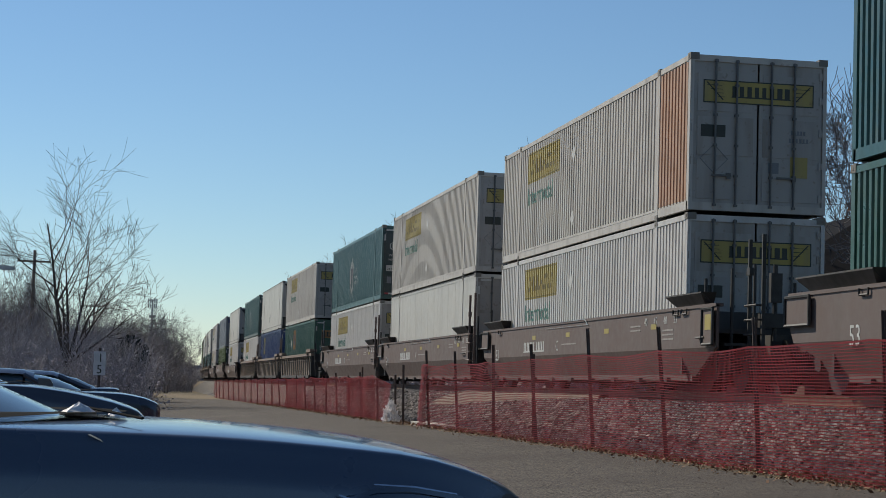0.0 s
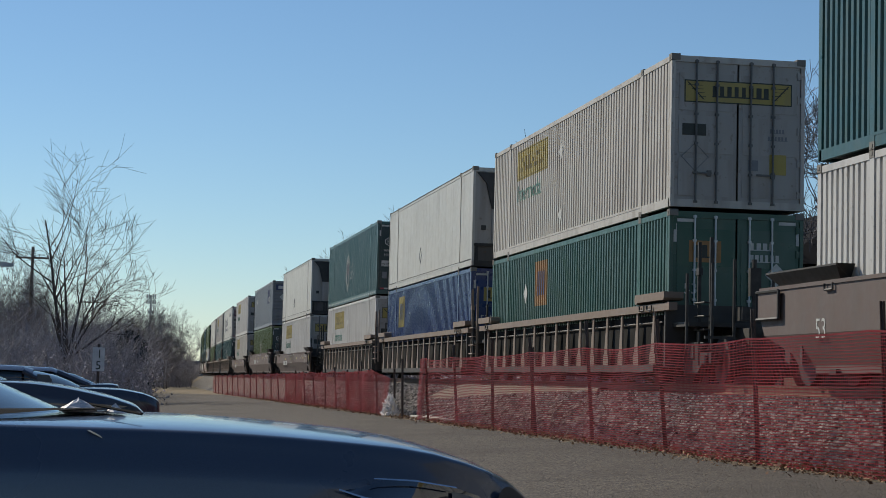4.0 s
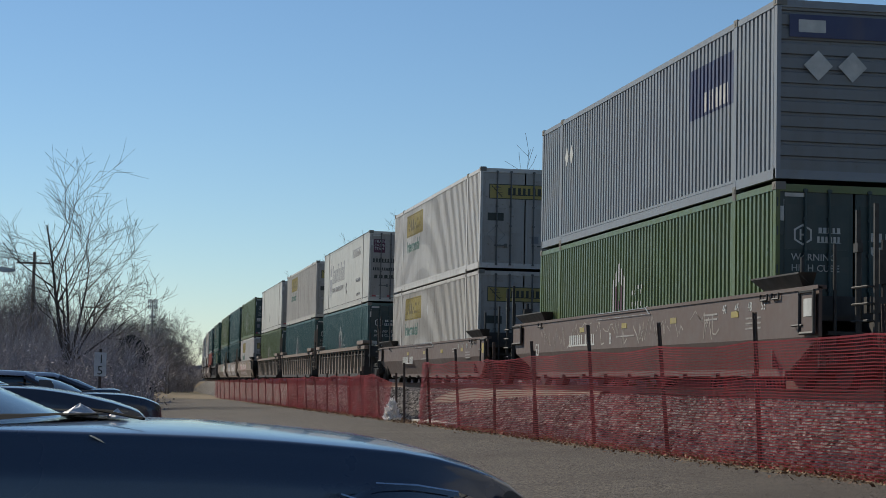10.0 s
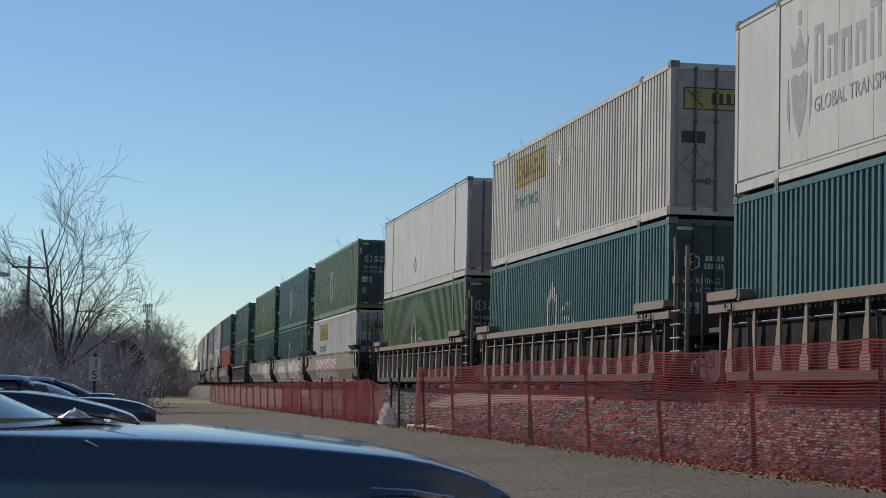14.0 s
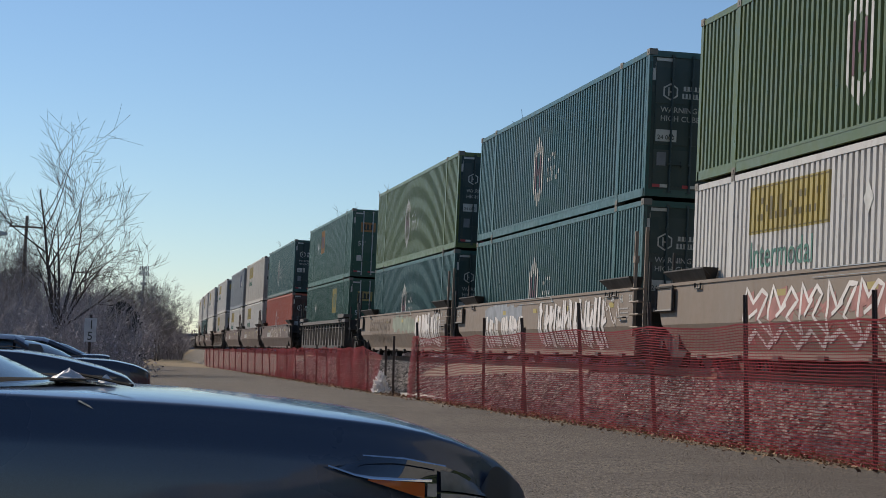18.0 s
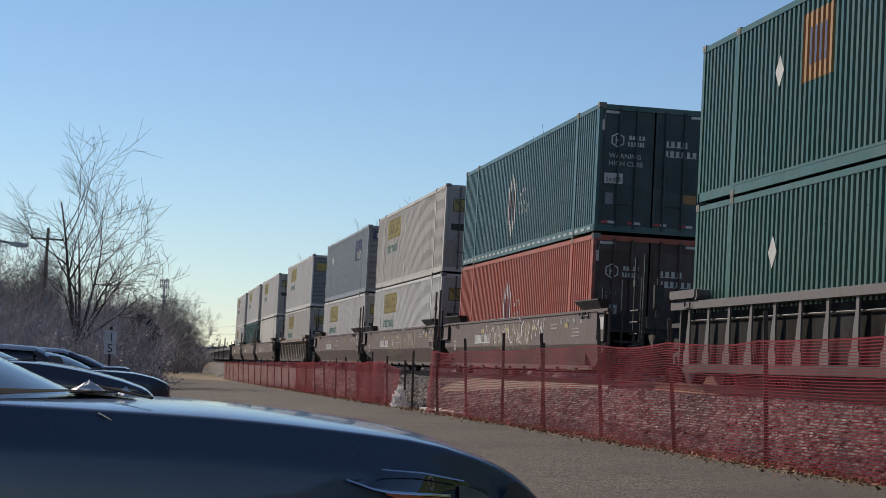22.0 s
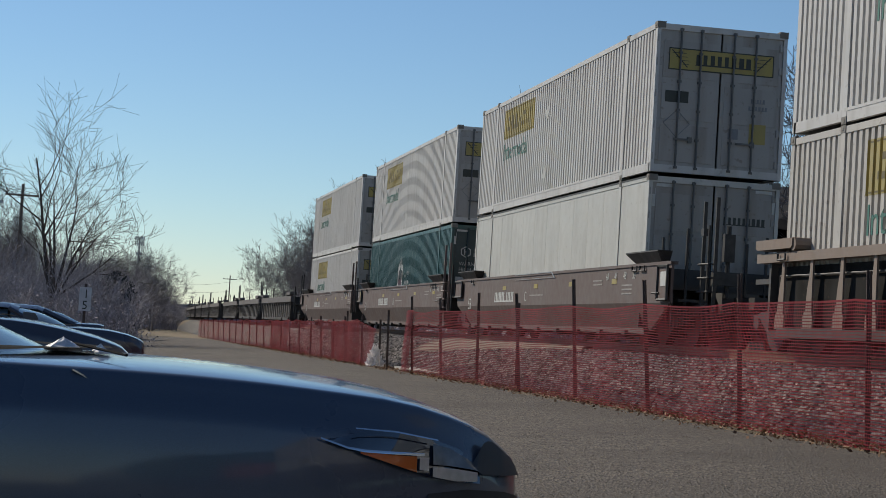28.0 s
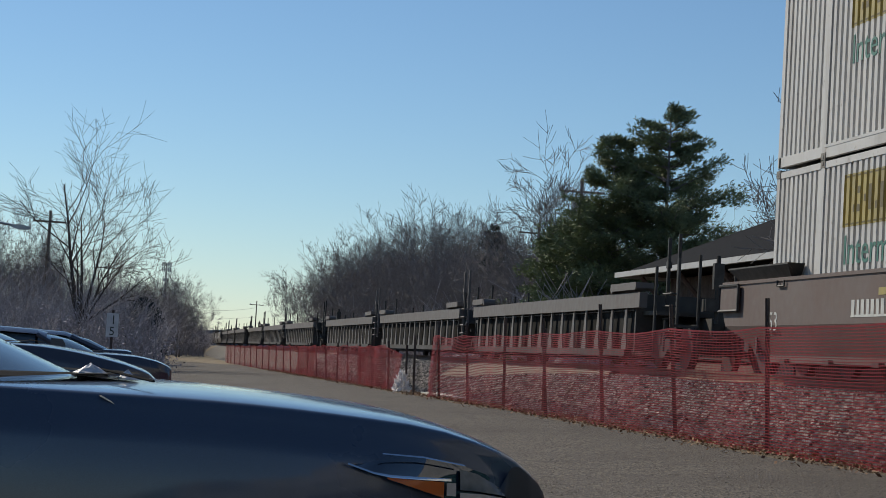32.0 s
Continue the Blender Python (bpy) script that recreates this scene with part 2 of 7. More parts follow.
# ballast bed swept along the track
def stone_bed():
    m, t, b = material("crushed_stone", 0.95)
    geo = t.nodes.new("ShaderNodeNewGeometry")
    vor = t.nodes.new("ShaderNodeTexVoronoi")
    vor.inputs["Scale"].default_value = 16.0
    t.links.new(geo.outputs["Position"], vor.inputs["Vector"])
    c = mixed(t, ramped(t, vor.outputs["Color"], 0.1, 0.9), (0.05, 0.045, 0.04), (0.20, 0.18, 0.16))
    t.links.new(c, b.inputs["Base Color"])
    bumped(t, b, vor.outputs["Distance"], 1.0, 0.05)
    return m


STONE_BED = stone_bed()
PROFILE = [(-3.55, 0.0), (-2.9, 0.33), (-2.35, 0.62), (-1.85, 0.80), (-1.3, 0.86), (1.3, 0.86), (1.85, 0.8), (2.6, 0.5), (3.6, 0.0)]


def bed_z(off, s):
    """Height of the ballast surface."""
    base = ground_z(7.5, s)
    for (a, za), (b, zb) in zip(PROFILE, PROFILE[1:]):
        if a <= off <= b:
            f = za + (zb - za) * (off - a) / (b - a)
            break
    else:
        f = 0.0
    top = RAIL - 0.20
    return base - 0.04 + (top - base + 0.04) * f / 0.86


bed = Shape()
ss = spaced(-620, -80, 30)[:-1] + spaced(-80, 160, 2.0) + spaced(165, 900, 15)
for s in ss:
    for o, _ in PROFILE:
        x, y, _h = track(s, o)
        bed.v.append((x, y, bed_z(o, s)))
n = len(PROFILE)
far_bank = Shape()
far_bank.v = bed.v
for j in range(len(ss) - 1):
    for i in range(n - 1):
        (bed if ss[j] < 215 or 2 < i < 5 else far_bank).f.append((j * n + i, j * n + i + 1, (j + 1) * n + i + 1, (j + 1) * n + i))
tagged(part("weedy_bank", far_bank.mesh("weedy_bank"), GRASS), "bank under dry weeds beside the far track", "bank", kind="structure")
tagged(part("ballast_bed", bed.mesh("ballast_bed"), STONE_BED), "grey crushed-stone embankment under the track", "ballast", kind="structure")

RAIL_STEEL = plain("rusty_rail_steel", (0.16, 0.09, 0.06), 0.5, 0.6, 0.3)
for side in (-0.755, 0.755):
    sh = Shape()
    prof = [(-0.07, -0.18), (0.07, -0.18), (0.07, -0.165), (0.012, -0.14), (0.012, -0.05), (0.036, -0.035), (0.036, 0), (-0.036, 0), (-0.036, -0.035), (-0.012, -0.05), (-0.012, -0.14), (-0.07, -0.165)]
    rs = spaced(-620, 100, 40) + spaced(110, 900, 12)
    for s in rs:
        for o, z in prof:
            x, y, _h = track(s, side + o)
            sh.v.append((x, y, RAIL + z))
    for j in range(len(rs) - 1):
        for i in range(12):
            k = (i + 1) % 12
            sh.f.append((j * 12 + i, j * 12 + k, (j + 1) * 12 + k, (j + 1) * 12 + i))
    tagged(part("rail", sh.mesh("rail"), RAIL_STEEL), "rust-brown steel rail of the railway track", "rail", group="rails of the track", kind="structure")
ties = Shape()
for i in range(420):
    s = -20 + i * 0.55
    x, y, h = track(s)
    ties.box(x - 1.3, x + 1.3, y - 0.11, y + 0.11, RAIL - 0.36, RAIL - 0.182)
tagged(part("ties", ties, plain("tie_wood", (0.07, 0.055, 0.045), 0.9)), "dark timber ties under the rails", "railway ties", kind="stuff")

# far wooded hills on the horizon, distance haze painted in as blue-grey
hills = Shape()
for i in range(181):
    a = radians(-60 + i * 0.75)
    r = 1900
    top = 11 + 7 * noise.noise((i * 0.11, 3, 0)) + 2.5 * noise.noise((i * 0.9, 7, 0))
    if -2 < math.degrees(a) < 40:
        top += 4
    hills.v += [(r * math.sin(a), r * math.cos(a), -5), (r * math.sin(a), r * math.cos(a), top), (1.15 * r * math.sin(a), 1.15 * r * math.cos(a), top * 0.9)]
for i in range(180):
    hills.f += [(i * 3, i * 3 + 3, i * 3 + 4, i * 3 + 1), (i * 3 + 1, i * 3 + 4, i * 3 + 5, i * 3 + 2)]
tagged(part("backdrop", hills.mesh("backdrop"), plain("haze_blue_woods", (0.13, 0.165, 0.22), 1.0, 0, 0.2, 0.05)), "hazy blue-grey wooded hills on the horizon", "hills", kind="structure")

# ---- shipping containers ----
CL, CW, CH = 16.15, 2.6, 2.89          # length, width, height
E0 = -CL / 2                           # the end that looks back along the track
POST = 6.10                            # lifting posts, from the middle
PITCH, DEPTH = 0.205, 0.060
FLAT = {"wide": 0.108, "slim": 0.088}  # two makes of corrugation: outer flat
LEAN = {"wide": 0.010, "slim": 0.020}  # and the run of its flanks


def rib_flats(a, b, make):
    """Outer flats of the corrugation between a and b."""
    n = round((b - a) / PITCH)
    p = (b - a) / n
    return [(a + p * (i + 0.5) - FLAT[make] / 2, a + p * (i + 0.5) + FLAT[make] / 2) for i in range(n)]


BAYS = [(E0 + 0.14, -POST - 0.07), (-POST + 0.07, POST - 0.07), (POST + 0.07, -E0 - 0.14)]
FLATS = {make: [f for bay in BAYS for f in rib_flats(*bay, make)] for make in FLAT}


def corrugated_side(make):
    sh = Shape()
    for side in (-1, 1):
        for a, b in BAYS:
            pts = [(a, DEPTH)]
            for f0, f1 in rib_flats(a, b, make):
                pts += [(f0 - LEAN[make], DEPTH), (f0, 0), (f1, 0), (f1 + LEAN[make], DEPTH)]
            pts.append((b, DEPTH))
            n0 = len(sh.v)
            for y, dep in pts:
                x = side * (CW / 2 - 0.012 - dep)
                sh.v += [(x, y, 0.2), (x, y, CH - 0.1)]
            for i in range(len(pts) - 1):
                k = n0 + 2 * i
                sh.f.append((k, k + 2, k + 3, k + 1))
    return pieces(sh, "side_wall")


def smooth_side():
    sh = Shape()
    for side in (-1, 1):
        x = side * (CW / 2 - 0.012)
        cuts = [E0 + 0.12, -POST, *spaced(-POST, POST, 1.22)[1:-1], POST, -E0 - 0.12]
        for a, b in zip(cuts, cuts[1:]):
            sh.box(min(x, x - side * 0.03), max(x, x - side * 0.03), a + 0.006, b - 0.006, 0.2, CH - 0.1)
        sh.box(min(x - side * 0.05, x - side * 0.012), max(x - side * 0.05, x - side * 0.012), E0 + 0.1, -E0 - 0.1, 0.2, CH - 0.1)
    return pieces(sh, "side_panel")


def rivet_rows():
    sh = Shape()
    for side in (-1, 1):
        x = side * (CW / 2 - 0.006)
        for i in range(150):
            y = E0 + 0.2 + i * (CL - 0.4) / 149
            sh.box(min(x, x + side * 0.004), max(x, x + side * 0.004), y - 0.022, y + 0.022, 0.215, 0.26)
    return sh.mesh("rivet_rows")


def frame_mesh(tall):
    """Rails, posts and castings round the box."""
    sh = Shape()
    w = CW / 2
    for s in (-1, 1):
        x0, x1 = sorted((s * w, s * (w - 0.07)))
        sh.box(x0, x1, E0, -E0, CH - 0.10, CH - 0.0)
        sh.box(x0, x1, E0 + 0.05, -POST, 0.06, 0.22)
        sh.box(x0, x1, POST, -E0 - 0.05, 0.06, 0.22)
        sh.box(x0, x1, -POST, POST, 0.035 if tall else 0.06, 0.22)
        xr0, xr1 = sorted((s * (w + 0.006), s * (w - 0.02)))
        sh.box(xr0, xr1, -POST, POST, 0.19, 0.235)
        for y in (E0 + 0.065, -E0 - 0.065):
            sh.box(x0, x1, y - 0.065, y + 0.065, 0.06, CH - 0.05)
        for y in (-POST, POST):
            xp0, xp1 = sorted((s * (w + 0.004), s * (w - 0.06)))
            sh.box(xp0, xp1, y - 0.075, y + 0.075, 0.0, CH + 0.012)
    for y in (E0, -E0 - 0.1):
        sh.box(-w + 0.07, w - 0.07, y, y + 0.1, CH - 0.12, CH - 0.004)
        sh.box(-w + 0.07, w - 0.07, y, y + 0.1, 0.06, 0.2)
    return pieces(sh, "frame_member")


def roof_mesh():
    sh = Shape()
    n = 54
    for i in range(n + 1):
        a = E0 + 0.1 + i * (CL - 0.2) / n
        for y, z in ((a, CH - 0.04), (a + 0.03, CH - 0.012), (a + 0.2, CH - 0.012), (a + 0.23, CH - 0.04)):
            sh.v += [(-CW / 2 + 0.06, min(y, -E0 - 0.04), z), (CW / 2 - 0.06, min(y, -E0 - 0.04), z)]
    for i in range(len(sh.v) // 2 - 1):
        sh.f.append((2 * i, 2 * i + 1, 2 * i + 3, 2 * i + 2))
    return sh.mesh("roof")


def floor_mesh():
    sh = Shape().box(-CW / 2 + 0.06, CW / 2 - 0.06, E0 + 0.02, -E0 - 0.02, 0.10, 0.18)
    return sh.mesh("floor")


def door_mesh():
    """One door leaf, hinge edge at x = 0, opening edge at x = 1.2."""
    sh = Shape().box(0, 1.2, 0, 0.04, 0.2, CH - 0.12)
    return sh.mesh("door")


def door_panel_mesh():
    return Shape().slab([(0.07, 0.0), (1.13, 0.0), (1.13, 0.70), (0.07, 0.70)], 1, -0.012, 0.0).mesh("door_panel")


def bar_mesh():
    sh = Shape().rod((0, -0.045, 0.14), (0, -0.045, CH - 0.07), 0.021, 8)
    for z in (0.16, 0.7, 1.25, 1.8, 2.35, CH - 0.1):
        sh.box(-0.035, 0.035, -0.062, 0.0, z - 0.022, z + 0.022)
    return sh.mesh("locking_bar")


def handle_mesh():
    return Shape().box(-0.01, 0.36, -0.075, -0.05, 0.93, 0.965).box(0.28, 0.36, -0.06, 0, 0.89, 1.0).mesh("door_handle")


def hinge_mesh():
    return Shape().box(-0.055, 0.05, -0.02, 0.02, -0.06, 0.06).rod((-0.05, -0.018, -0.07), (-0.05, -0.018, 0.07), 0.018, 6).mesh("hinge")


def front_mesh():
    """Horizontally ribbed end wall, one folded sheet."""
    sh = Shape()
    prof, z = [], 0.2
    while z < CH - 0.3:
        prof += [(z, 0.03), (z + 0.16, 0.03), (z + 0.175, 0.07), (z + 0.215, 0.07)]
        z += 0.23
    prof += [(z, 0.03), (CH - 0.12, 0.03)]
    for zz, dep in prof:
        sh.v += [(-CW / 2 + 0.07, E0 + dep, zz), (CW / 2 - 0.07, E0 + dep, zz)]
    for i in range(len(prof) - 1):
        sh.f.append((2 * i, 2 * i + 1, 2 * i + 3, 2 * i + 2))
    return sh.mesh("end_wall")


def end_plain_mesh():
    return Shape().box(-CW / 2 + 0.07, CW / 2 - 0.07, -E0 - 0.07, -E0 - 0.03, 0.2, CH - 0.12).mesh("end_wall")


KIT = dict(corr=corrugated_side("wide"), corr_slim=corrugated_side("slim"), smooth=smooth_side(), rivets=rivet_rows(), frame_t=frame_mesh(True), frame=frame_mesh(False), roof=roof_mesh(), floor=floor_mesh(),
           door=door_mesh(), panel=door_panel_mesh(), bar=bar_mesh(), handle=handle_mesh(), hinge=hinge_mesh(), front=front_mesh(), back=end_plain_mesh(),
           casting=Shape().box(-0.085, 0.085, -0.085, 0.085, 0.0, 0.12).box(-0.092, 0.092, -0.03, 0.03, 0.035, 0.085).mesh("corner_casting"))
CASTING = paint("grimy_casting", (0.16, 0.152, 0.136), 0.7, 0.7)
MARKS = {}


def rib_paint(key, spans, make="wide", proud=0.0065):
    """Paint on the outer flats of the ribs: spans(y) gives the z-bands painted at y."""
    if key not in MARKS:
        sh = Shape()
        for f0, f1 in FLATS[make]:
            bits = 3
            for b in range(bits):
                y0, y1 = f0 + (f1 - f0) * b / bits, f0 + (f1 - f0) * (b + 1) / bits
                for z0, z1 in spans((y0 + y1) / 2):
                    x = -CW / 2 + 0.012 - proud
                    sh.add([(x, y0, z0), (x, y1, z0), (x, y1, z1), (x, y0, z1)], [(0, 3, 2, 1)])
        MARKS[key] = sh.mesh(key)
    return MARKS[key]


def rib_panel(y0, y1, z0, z1, make="wide"):
    """A painted rectangle that follows the ribs, flats and recesses alike."""
    key = "panel%.2f_%.2f_%.2f%s" % (y0, y1, z0, make)
    if key not in MARKS:
        prof = []
        for a, b in BAYS:
            prof.append((a, DEPTH))
            for f0, f1 in rib_flats(a, b, make):
                prof += [(f0 - LEAN[make], DEPTH), (f0, 0), (f1, 0), (f1 + LEAN[make], DEPTH)]
            prof.append((b, DEPTH))
        sh = Shape()
        for y, dep in prof:
            if y0 <= y <= y1:
                x = -CW / 2 + 0.012 - 0.0035 + dep
                sh.v += [(x, y, z0), (x, y, z1)]
        for i in range(len(sh.v) // 2 - 1):
            sh.f.append((2 * i, 2 * i + 2, 2 * i + 3, 2 * i + 1))
        MARKS[key] = sh.mesh("painted_panel")
    return MARKS[key]


def word_spans(y0, y1, z0, z1, letters, seed, holes=True):
    """Bands that read as a line of block letters too weathered to be read."""
    rnd = random.Random(seed)
    pick = [rnd.choice(("full", "top", "ends", "mid", "low")) for _ in range(letters * 2)]

    def spans(y):
        if not y0 <= y <= y1:
            return []
        u = (y - y0) / (y1 - y0) * letters
        if u % 1 > 0.84:
            return []
        k = "full" if holes else pick[min(int(u * 2), len(pick) - 1)]
        h = z1 - z0
        return {"full": [(z0, z1)], "top": [(z0 + 0.7 * h, z1)], "ends": [(z0, z0 + 0.28 * h), (z0 + 0.72 * h, z1)], "mid": [(z0 + 0.36 * h, z0 + 0.64 * h)], "low": [(z0, z0 + 0.3 * h)]}[k]
    return spans


def hexagon_spans(yc, zc, r, tall=1.0):
    def spans(y):
        d = abs(y - yc)
        if d > r:
            return []
        h = tall * (r * 1.15 - d * 0.58)
        if d < r * 0.55:
            return [(zc + 0.55 * h, zc + h), (zc - h, zc - 0.6 * h)]
        return [(zc - h, zc + h)]
    return spans


def diamond(sh, y, z, r=0.19):
    x = -CW / 2 + 0.004
    sh.add([(x, y - r, z), (x, y, z + r * 1.3), (x, y + r, z), (x, y, z - r * 1.3)], [(0, 1, 2, 3)])


def lead_placard():
    if "lead_placard" not in MARKS:
        sh = Shape()
        diamond(sh, 4.0, 1.85, 0.2)
        MARKS["lead_placard"] = sh.mesh("placard")
    return MARKS["lead_placard"]


def placards(spots):
    key = "placards%s" % (spots,)
    if key not in MARKS:
        sh = Shape()
        for y, z in spots:
            diamond(sh, y, z, 0.17)
        MARKS[key] = pieces(sh, "placard")
    return MARKS[key]


def end_bars(key, x0, x1, z0, z1, count, seed=1):
    """A line of unreadable characters on the end of a box, as plain bars."""
    if key not in MARKS:
        rnd = random.Random(seed)
        w, foot = (x1 - x0) / count, z0 + (z1 - z0) * 0.12
        outline = [(x0, z0)]
        for i in range(count):
            a, b = x0 + (i + 0.12) * w, x0 + (i + rnd.uniform(0.62, 0.82)) * w
            outline += [(a, foot), (a, z1), (b, z1), (b, foot)]
        sh = Shape().slab(outline + [(x1, z0)], 1, -0.006, 0.0)
        MARKS[key] = sh.mesh(key)
    return MARKS[key]


def plate(key, x0, x1, z0, z1, proud=0.006):
    if key not in MARKS:
        MARKS[key] = Shape().box(x0, x1, -proud, 0.0, z0, z1).mesh(key)
    return MARKS[key]


def border(key, x0, x1, z0, z1, w=0.022):
    """A thin painted frame."""
    if key not in MARKS:
        sh = Shape()
        sh.v = [(x, -0.004, z) for x, z in ((x0, z0), (x1, z0), (x1, z1), (x0, z1), (x0 + w, z0 + w), (x1 - w, z0 + w), (x1 - w, z1 - w), (x0 + w, z1 - w))]
        sh.f = [(i, (i + 1) % 4, 4 + (i + 1) % 4, 4 + i) for i in range(4)]
        MARKS[key] = sh.mesh(key)
    return MARKS[key]


def hex_plate(key, xc, zc, r):
    if key not in MARKS:
        out = [(xc + r * math.sin(radians(60 * i)), zc + r * math.cos(radians(60 * i))) for i in range(6)]
        inn = [(xc + r * 0.8 * math.sin(radians(60 * i)), zc + r * 0.8 * math.cos(radians(60 * i))) for i in range(6)]
        sh = Shape()
        sh.v = [(x, -0.006, z) for x, z in out + inn]
        sh.f = [(i, (i + 1) % 6, 6 + (i + 1) % 6, 6 + i) for i in range(6)]
        for dx in (-0.3, 0.14):
            sh.box(xc + dx * r, xc + (dx + 0.16) * r, -0.007, 0, zc - r * 0.5, zc + r * 0.5)
        sh.box(xc - 0.2 * r, xc + 0.2 * r, -0.007, 0, zc - r * 0.08, zc + r * 0.08)
        MARKS[key] = sh.mesh(key)
    return MARKS[key]


LIVERY = {
    "yellow": (WHITE, "dusty white corrugated container with yellow panel"),
    "teal": (TEAL, "dark teal corrugated container with white emblem"),
    "olive": (OLIVE, "olive green corrugated container with white emblem"),
    "red": (RED, "red-brown corrugated container with white emblem"),
    "green": (GREEN, "dark green corrugated container with yellow emblem"),
    "blue": (BLUE, "deep blue corrugated container with yellow emblem"),
    "greyblue": (GREY, "grey-blue corrugated container with navy panel"),
    "reefer": (WHITE_SMOOTH, "smooth white container with black cooling unit"),
    "plainwhite": (WHITE_SMOOTH, "smooth white panelled container"),
    "gothic": (WHITE_SMOOTH, "smooth white container with grey lettering"),
}
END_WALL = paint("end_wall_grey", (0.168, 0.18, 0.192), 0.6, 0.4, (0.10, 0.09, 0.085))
# darker livery copies for the doors: the shade on the ends is in the colour
SHADED_DOOR = {"teal": paint("teal_shaded_door", (0.008, 0.0304, 0.032), 0.5, 0.2), "yellow": paint("grimy_white_shaded_door", (0.33, 0.317, 0.30), 0.6, 0.6), "red": paint("red_shaded_door", (0.044, 0.0144, 0.0128), 0.5, 0.2)}
SHADED_DOOR["olive"] = SHADED_DOOR["teal"]
OLIVE_INK = plain("brown_black_ink", (0.11, 0.085, 0.03), 0.6)
SOOTY = paint("sooty_pale_paint", (0.088, 0.08, 0.076), 0.7, 0.7, (0.03, 0.027, 0.025))
COOL_BLACK = paint("sooty_black_paint", (0.0096, 0.0104, 0.0112), 0.6, 0.3, (0.03, 0.027, 0.025))
# pale doors: shade put into the colour, with brown stains over it
SHADED_DOOR["gothic"] = SHADED_DOOR["plainwhite"] = paint("grimy_pale_shaded_door", (0.30, 0.28, 0.258), 0.6, 0.6)
NAVY = paint("navy_paint", (0.024, 0.032, 0.104), 0.5, 0.3)
ORANGE = plain("orange_sticker", (0.29, 0.15, 0.05), 0.6)


def container(livery, end, upper, rusty=False, old=False, far_mark=False, taped=False):
    mat, label = LIVERY[livery]
    if old and mat is WHITE:
        mat = OLD_WHITE
    smooth = livery in ("reefer", "plainwhite", "gothic")
    c = thing("shipping_container", label + (", stacked on top" if upper else ", in a well wagon"), "container", group="containers on the train")
    parts("side_panel" if smooth else "side_wall", KIT["smooth" if smooth else "corr_slim" if livery in ("teal", "olive", "red", "green", "blue") else "corr"], mat, c)
    parts("frame_member", KIT["frame_t" if upper else "frame"], mat, c)
    for s in (-1, 1):
        for yy in (E0 + 0.075, -POST, POST, -E0 - 0.075):
            part("corner_casting", KIT["casting"], CASTING, c, at=(s * (CW / 2 - 0.075), yy, CH - 0.09))
        for yy in (-POST, POST):
            part("corner_casting", KIT["casting"], CASTING, c, at=(s * (CW / 2 - 0.075), yy, -0.005))
    part("roof", KIT["roof"], mat, c)
    part("floor", KIT["floor"], DARK_STEEL, c)
    part("end_wall", KIT["back"], mat, c)
    if smooth:
        part("rivets", KIT["rivets"], DARK_STEEL, c)
        part("roof_edge", kit_edge(), DARK_STEEL, c, "dark edge strip along the roof")
    y = E0 + 0.03
    # doors take the pre-shaded copy of the livery where there is one
    door_mat = SHADED_DOOR.get(livery, mat)
    dark = livery in ("teal", "olive", "red", "green", "blue")
    if end == "door":
        for k, x in ((1, -1.22), (-1, 1.22)):
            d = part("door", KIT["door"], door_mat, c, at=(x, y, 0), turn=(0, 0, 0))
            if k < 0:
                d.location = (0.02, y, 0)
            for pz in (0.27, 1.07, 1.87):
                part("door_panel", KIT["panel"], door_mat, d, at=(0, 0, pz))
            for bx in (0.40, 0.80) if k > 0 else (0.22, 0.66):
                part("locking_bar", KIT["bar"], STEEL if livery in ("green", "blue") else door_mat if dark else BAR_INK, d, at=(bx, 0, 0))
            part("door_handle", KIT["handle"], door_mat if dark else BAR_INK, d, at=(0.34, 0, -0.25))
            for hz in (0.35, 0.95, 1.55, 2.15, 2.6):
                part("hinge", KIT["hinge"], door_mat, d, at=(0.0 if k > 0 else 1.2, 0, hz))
    elif end == "front":
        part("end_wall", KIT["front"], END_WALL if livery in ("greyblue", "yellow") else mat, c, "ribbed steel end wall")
    else:
        # white parts of the cooling end reuse the pre-shaded door colour
        grimy_shaded = SHADED_DOOR["yellow"]
        part("end_wall", plate("reefer_end", -1.22, 1.22, 0.66, CH - 0.12, 0.03), grimy_shaded, c, at=(0, y + 0.04, 0))
        unit = part("cooling_unit", MARKS.get("reefer_unit") or reefer_unit(), COOL_BLACK, c, "black hood of the cooling unit", at=(0, y, 0))
        for k, (x0, x1) in enumerate(((-0.73, -0.05), (-0.03, 0.64))):
            part("access_panel", plate("reefer_panel%d" % k, x0, x1, 0.72, 1.68, 0.05), grimy_shaded, unit)
        part("vent", plate("reefer_vent", 0.12, 0.28, 0.84, 0.98, 0.06), COOL_BLACK, unit)
        part("vent", plate("reefer_vent_b", -1.04, -0.9, 1.08, 1.22, 0.02), COOL_BLACK, unit)
        part("frame", reefer_base(), COOL_BLACK, c, at=(0, y, 0))
        part("end_wall", plate("reefer_foot", -1.22, 1.22, 0.1, 0.658, 0.03), SOOTY, c, "sooty lower end wall", at=(0, y + 0.04, 0))
    markings(c, livery, end, upper or far_mark, y - 0.012)
    if taped:
        part("reflective_tape", tape_dashes(), PALE_INK, c, "dashed reflective tape on the bottom rail")
    if rusty:
        part("rust_patch", rib_panel(E0 + 0.15, -POST - 0.07, 0.25, CH - 0.12), RUST, c, "rust-stained bay of ribs")
    return c


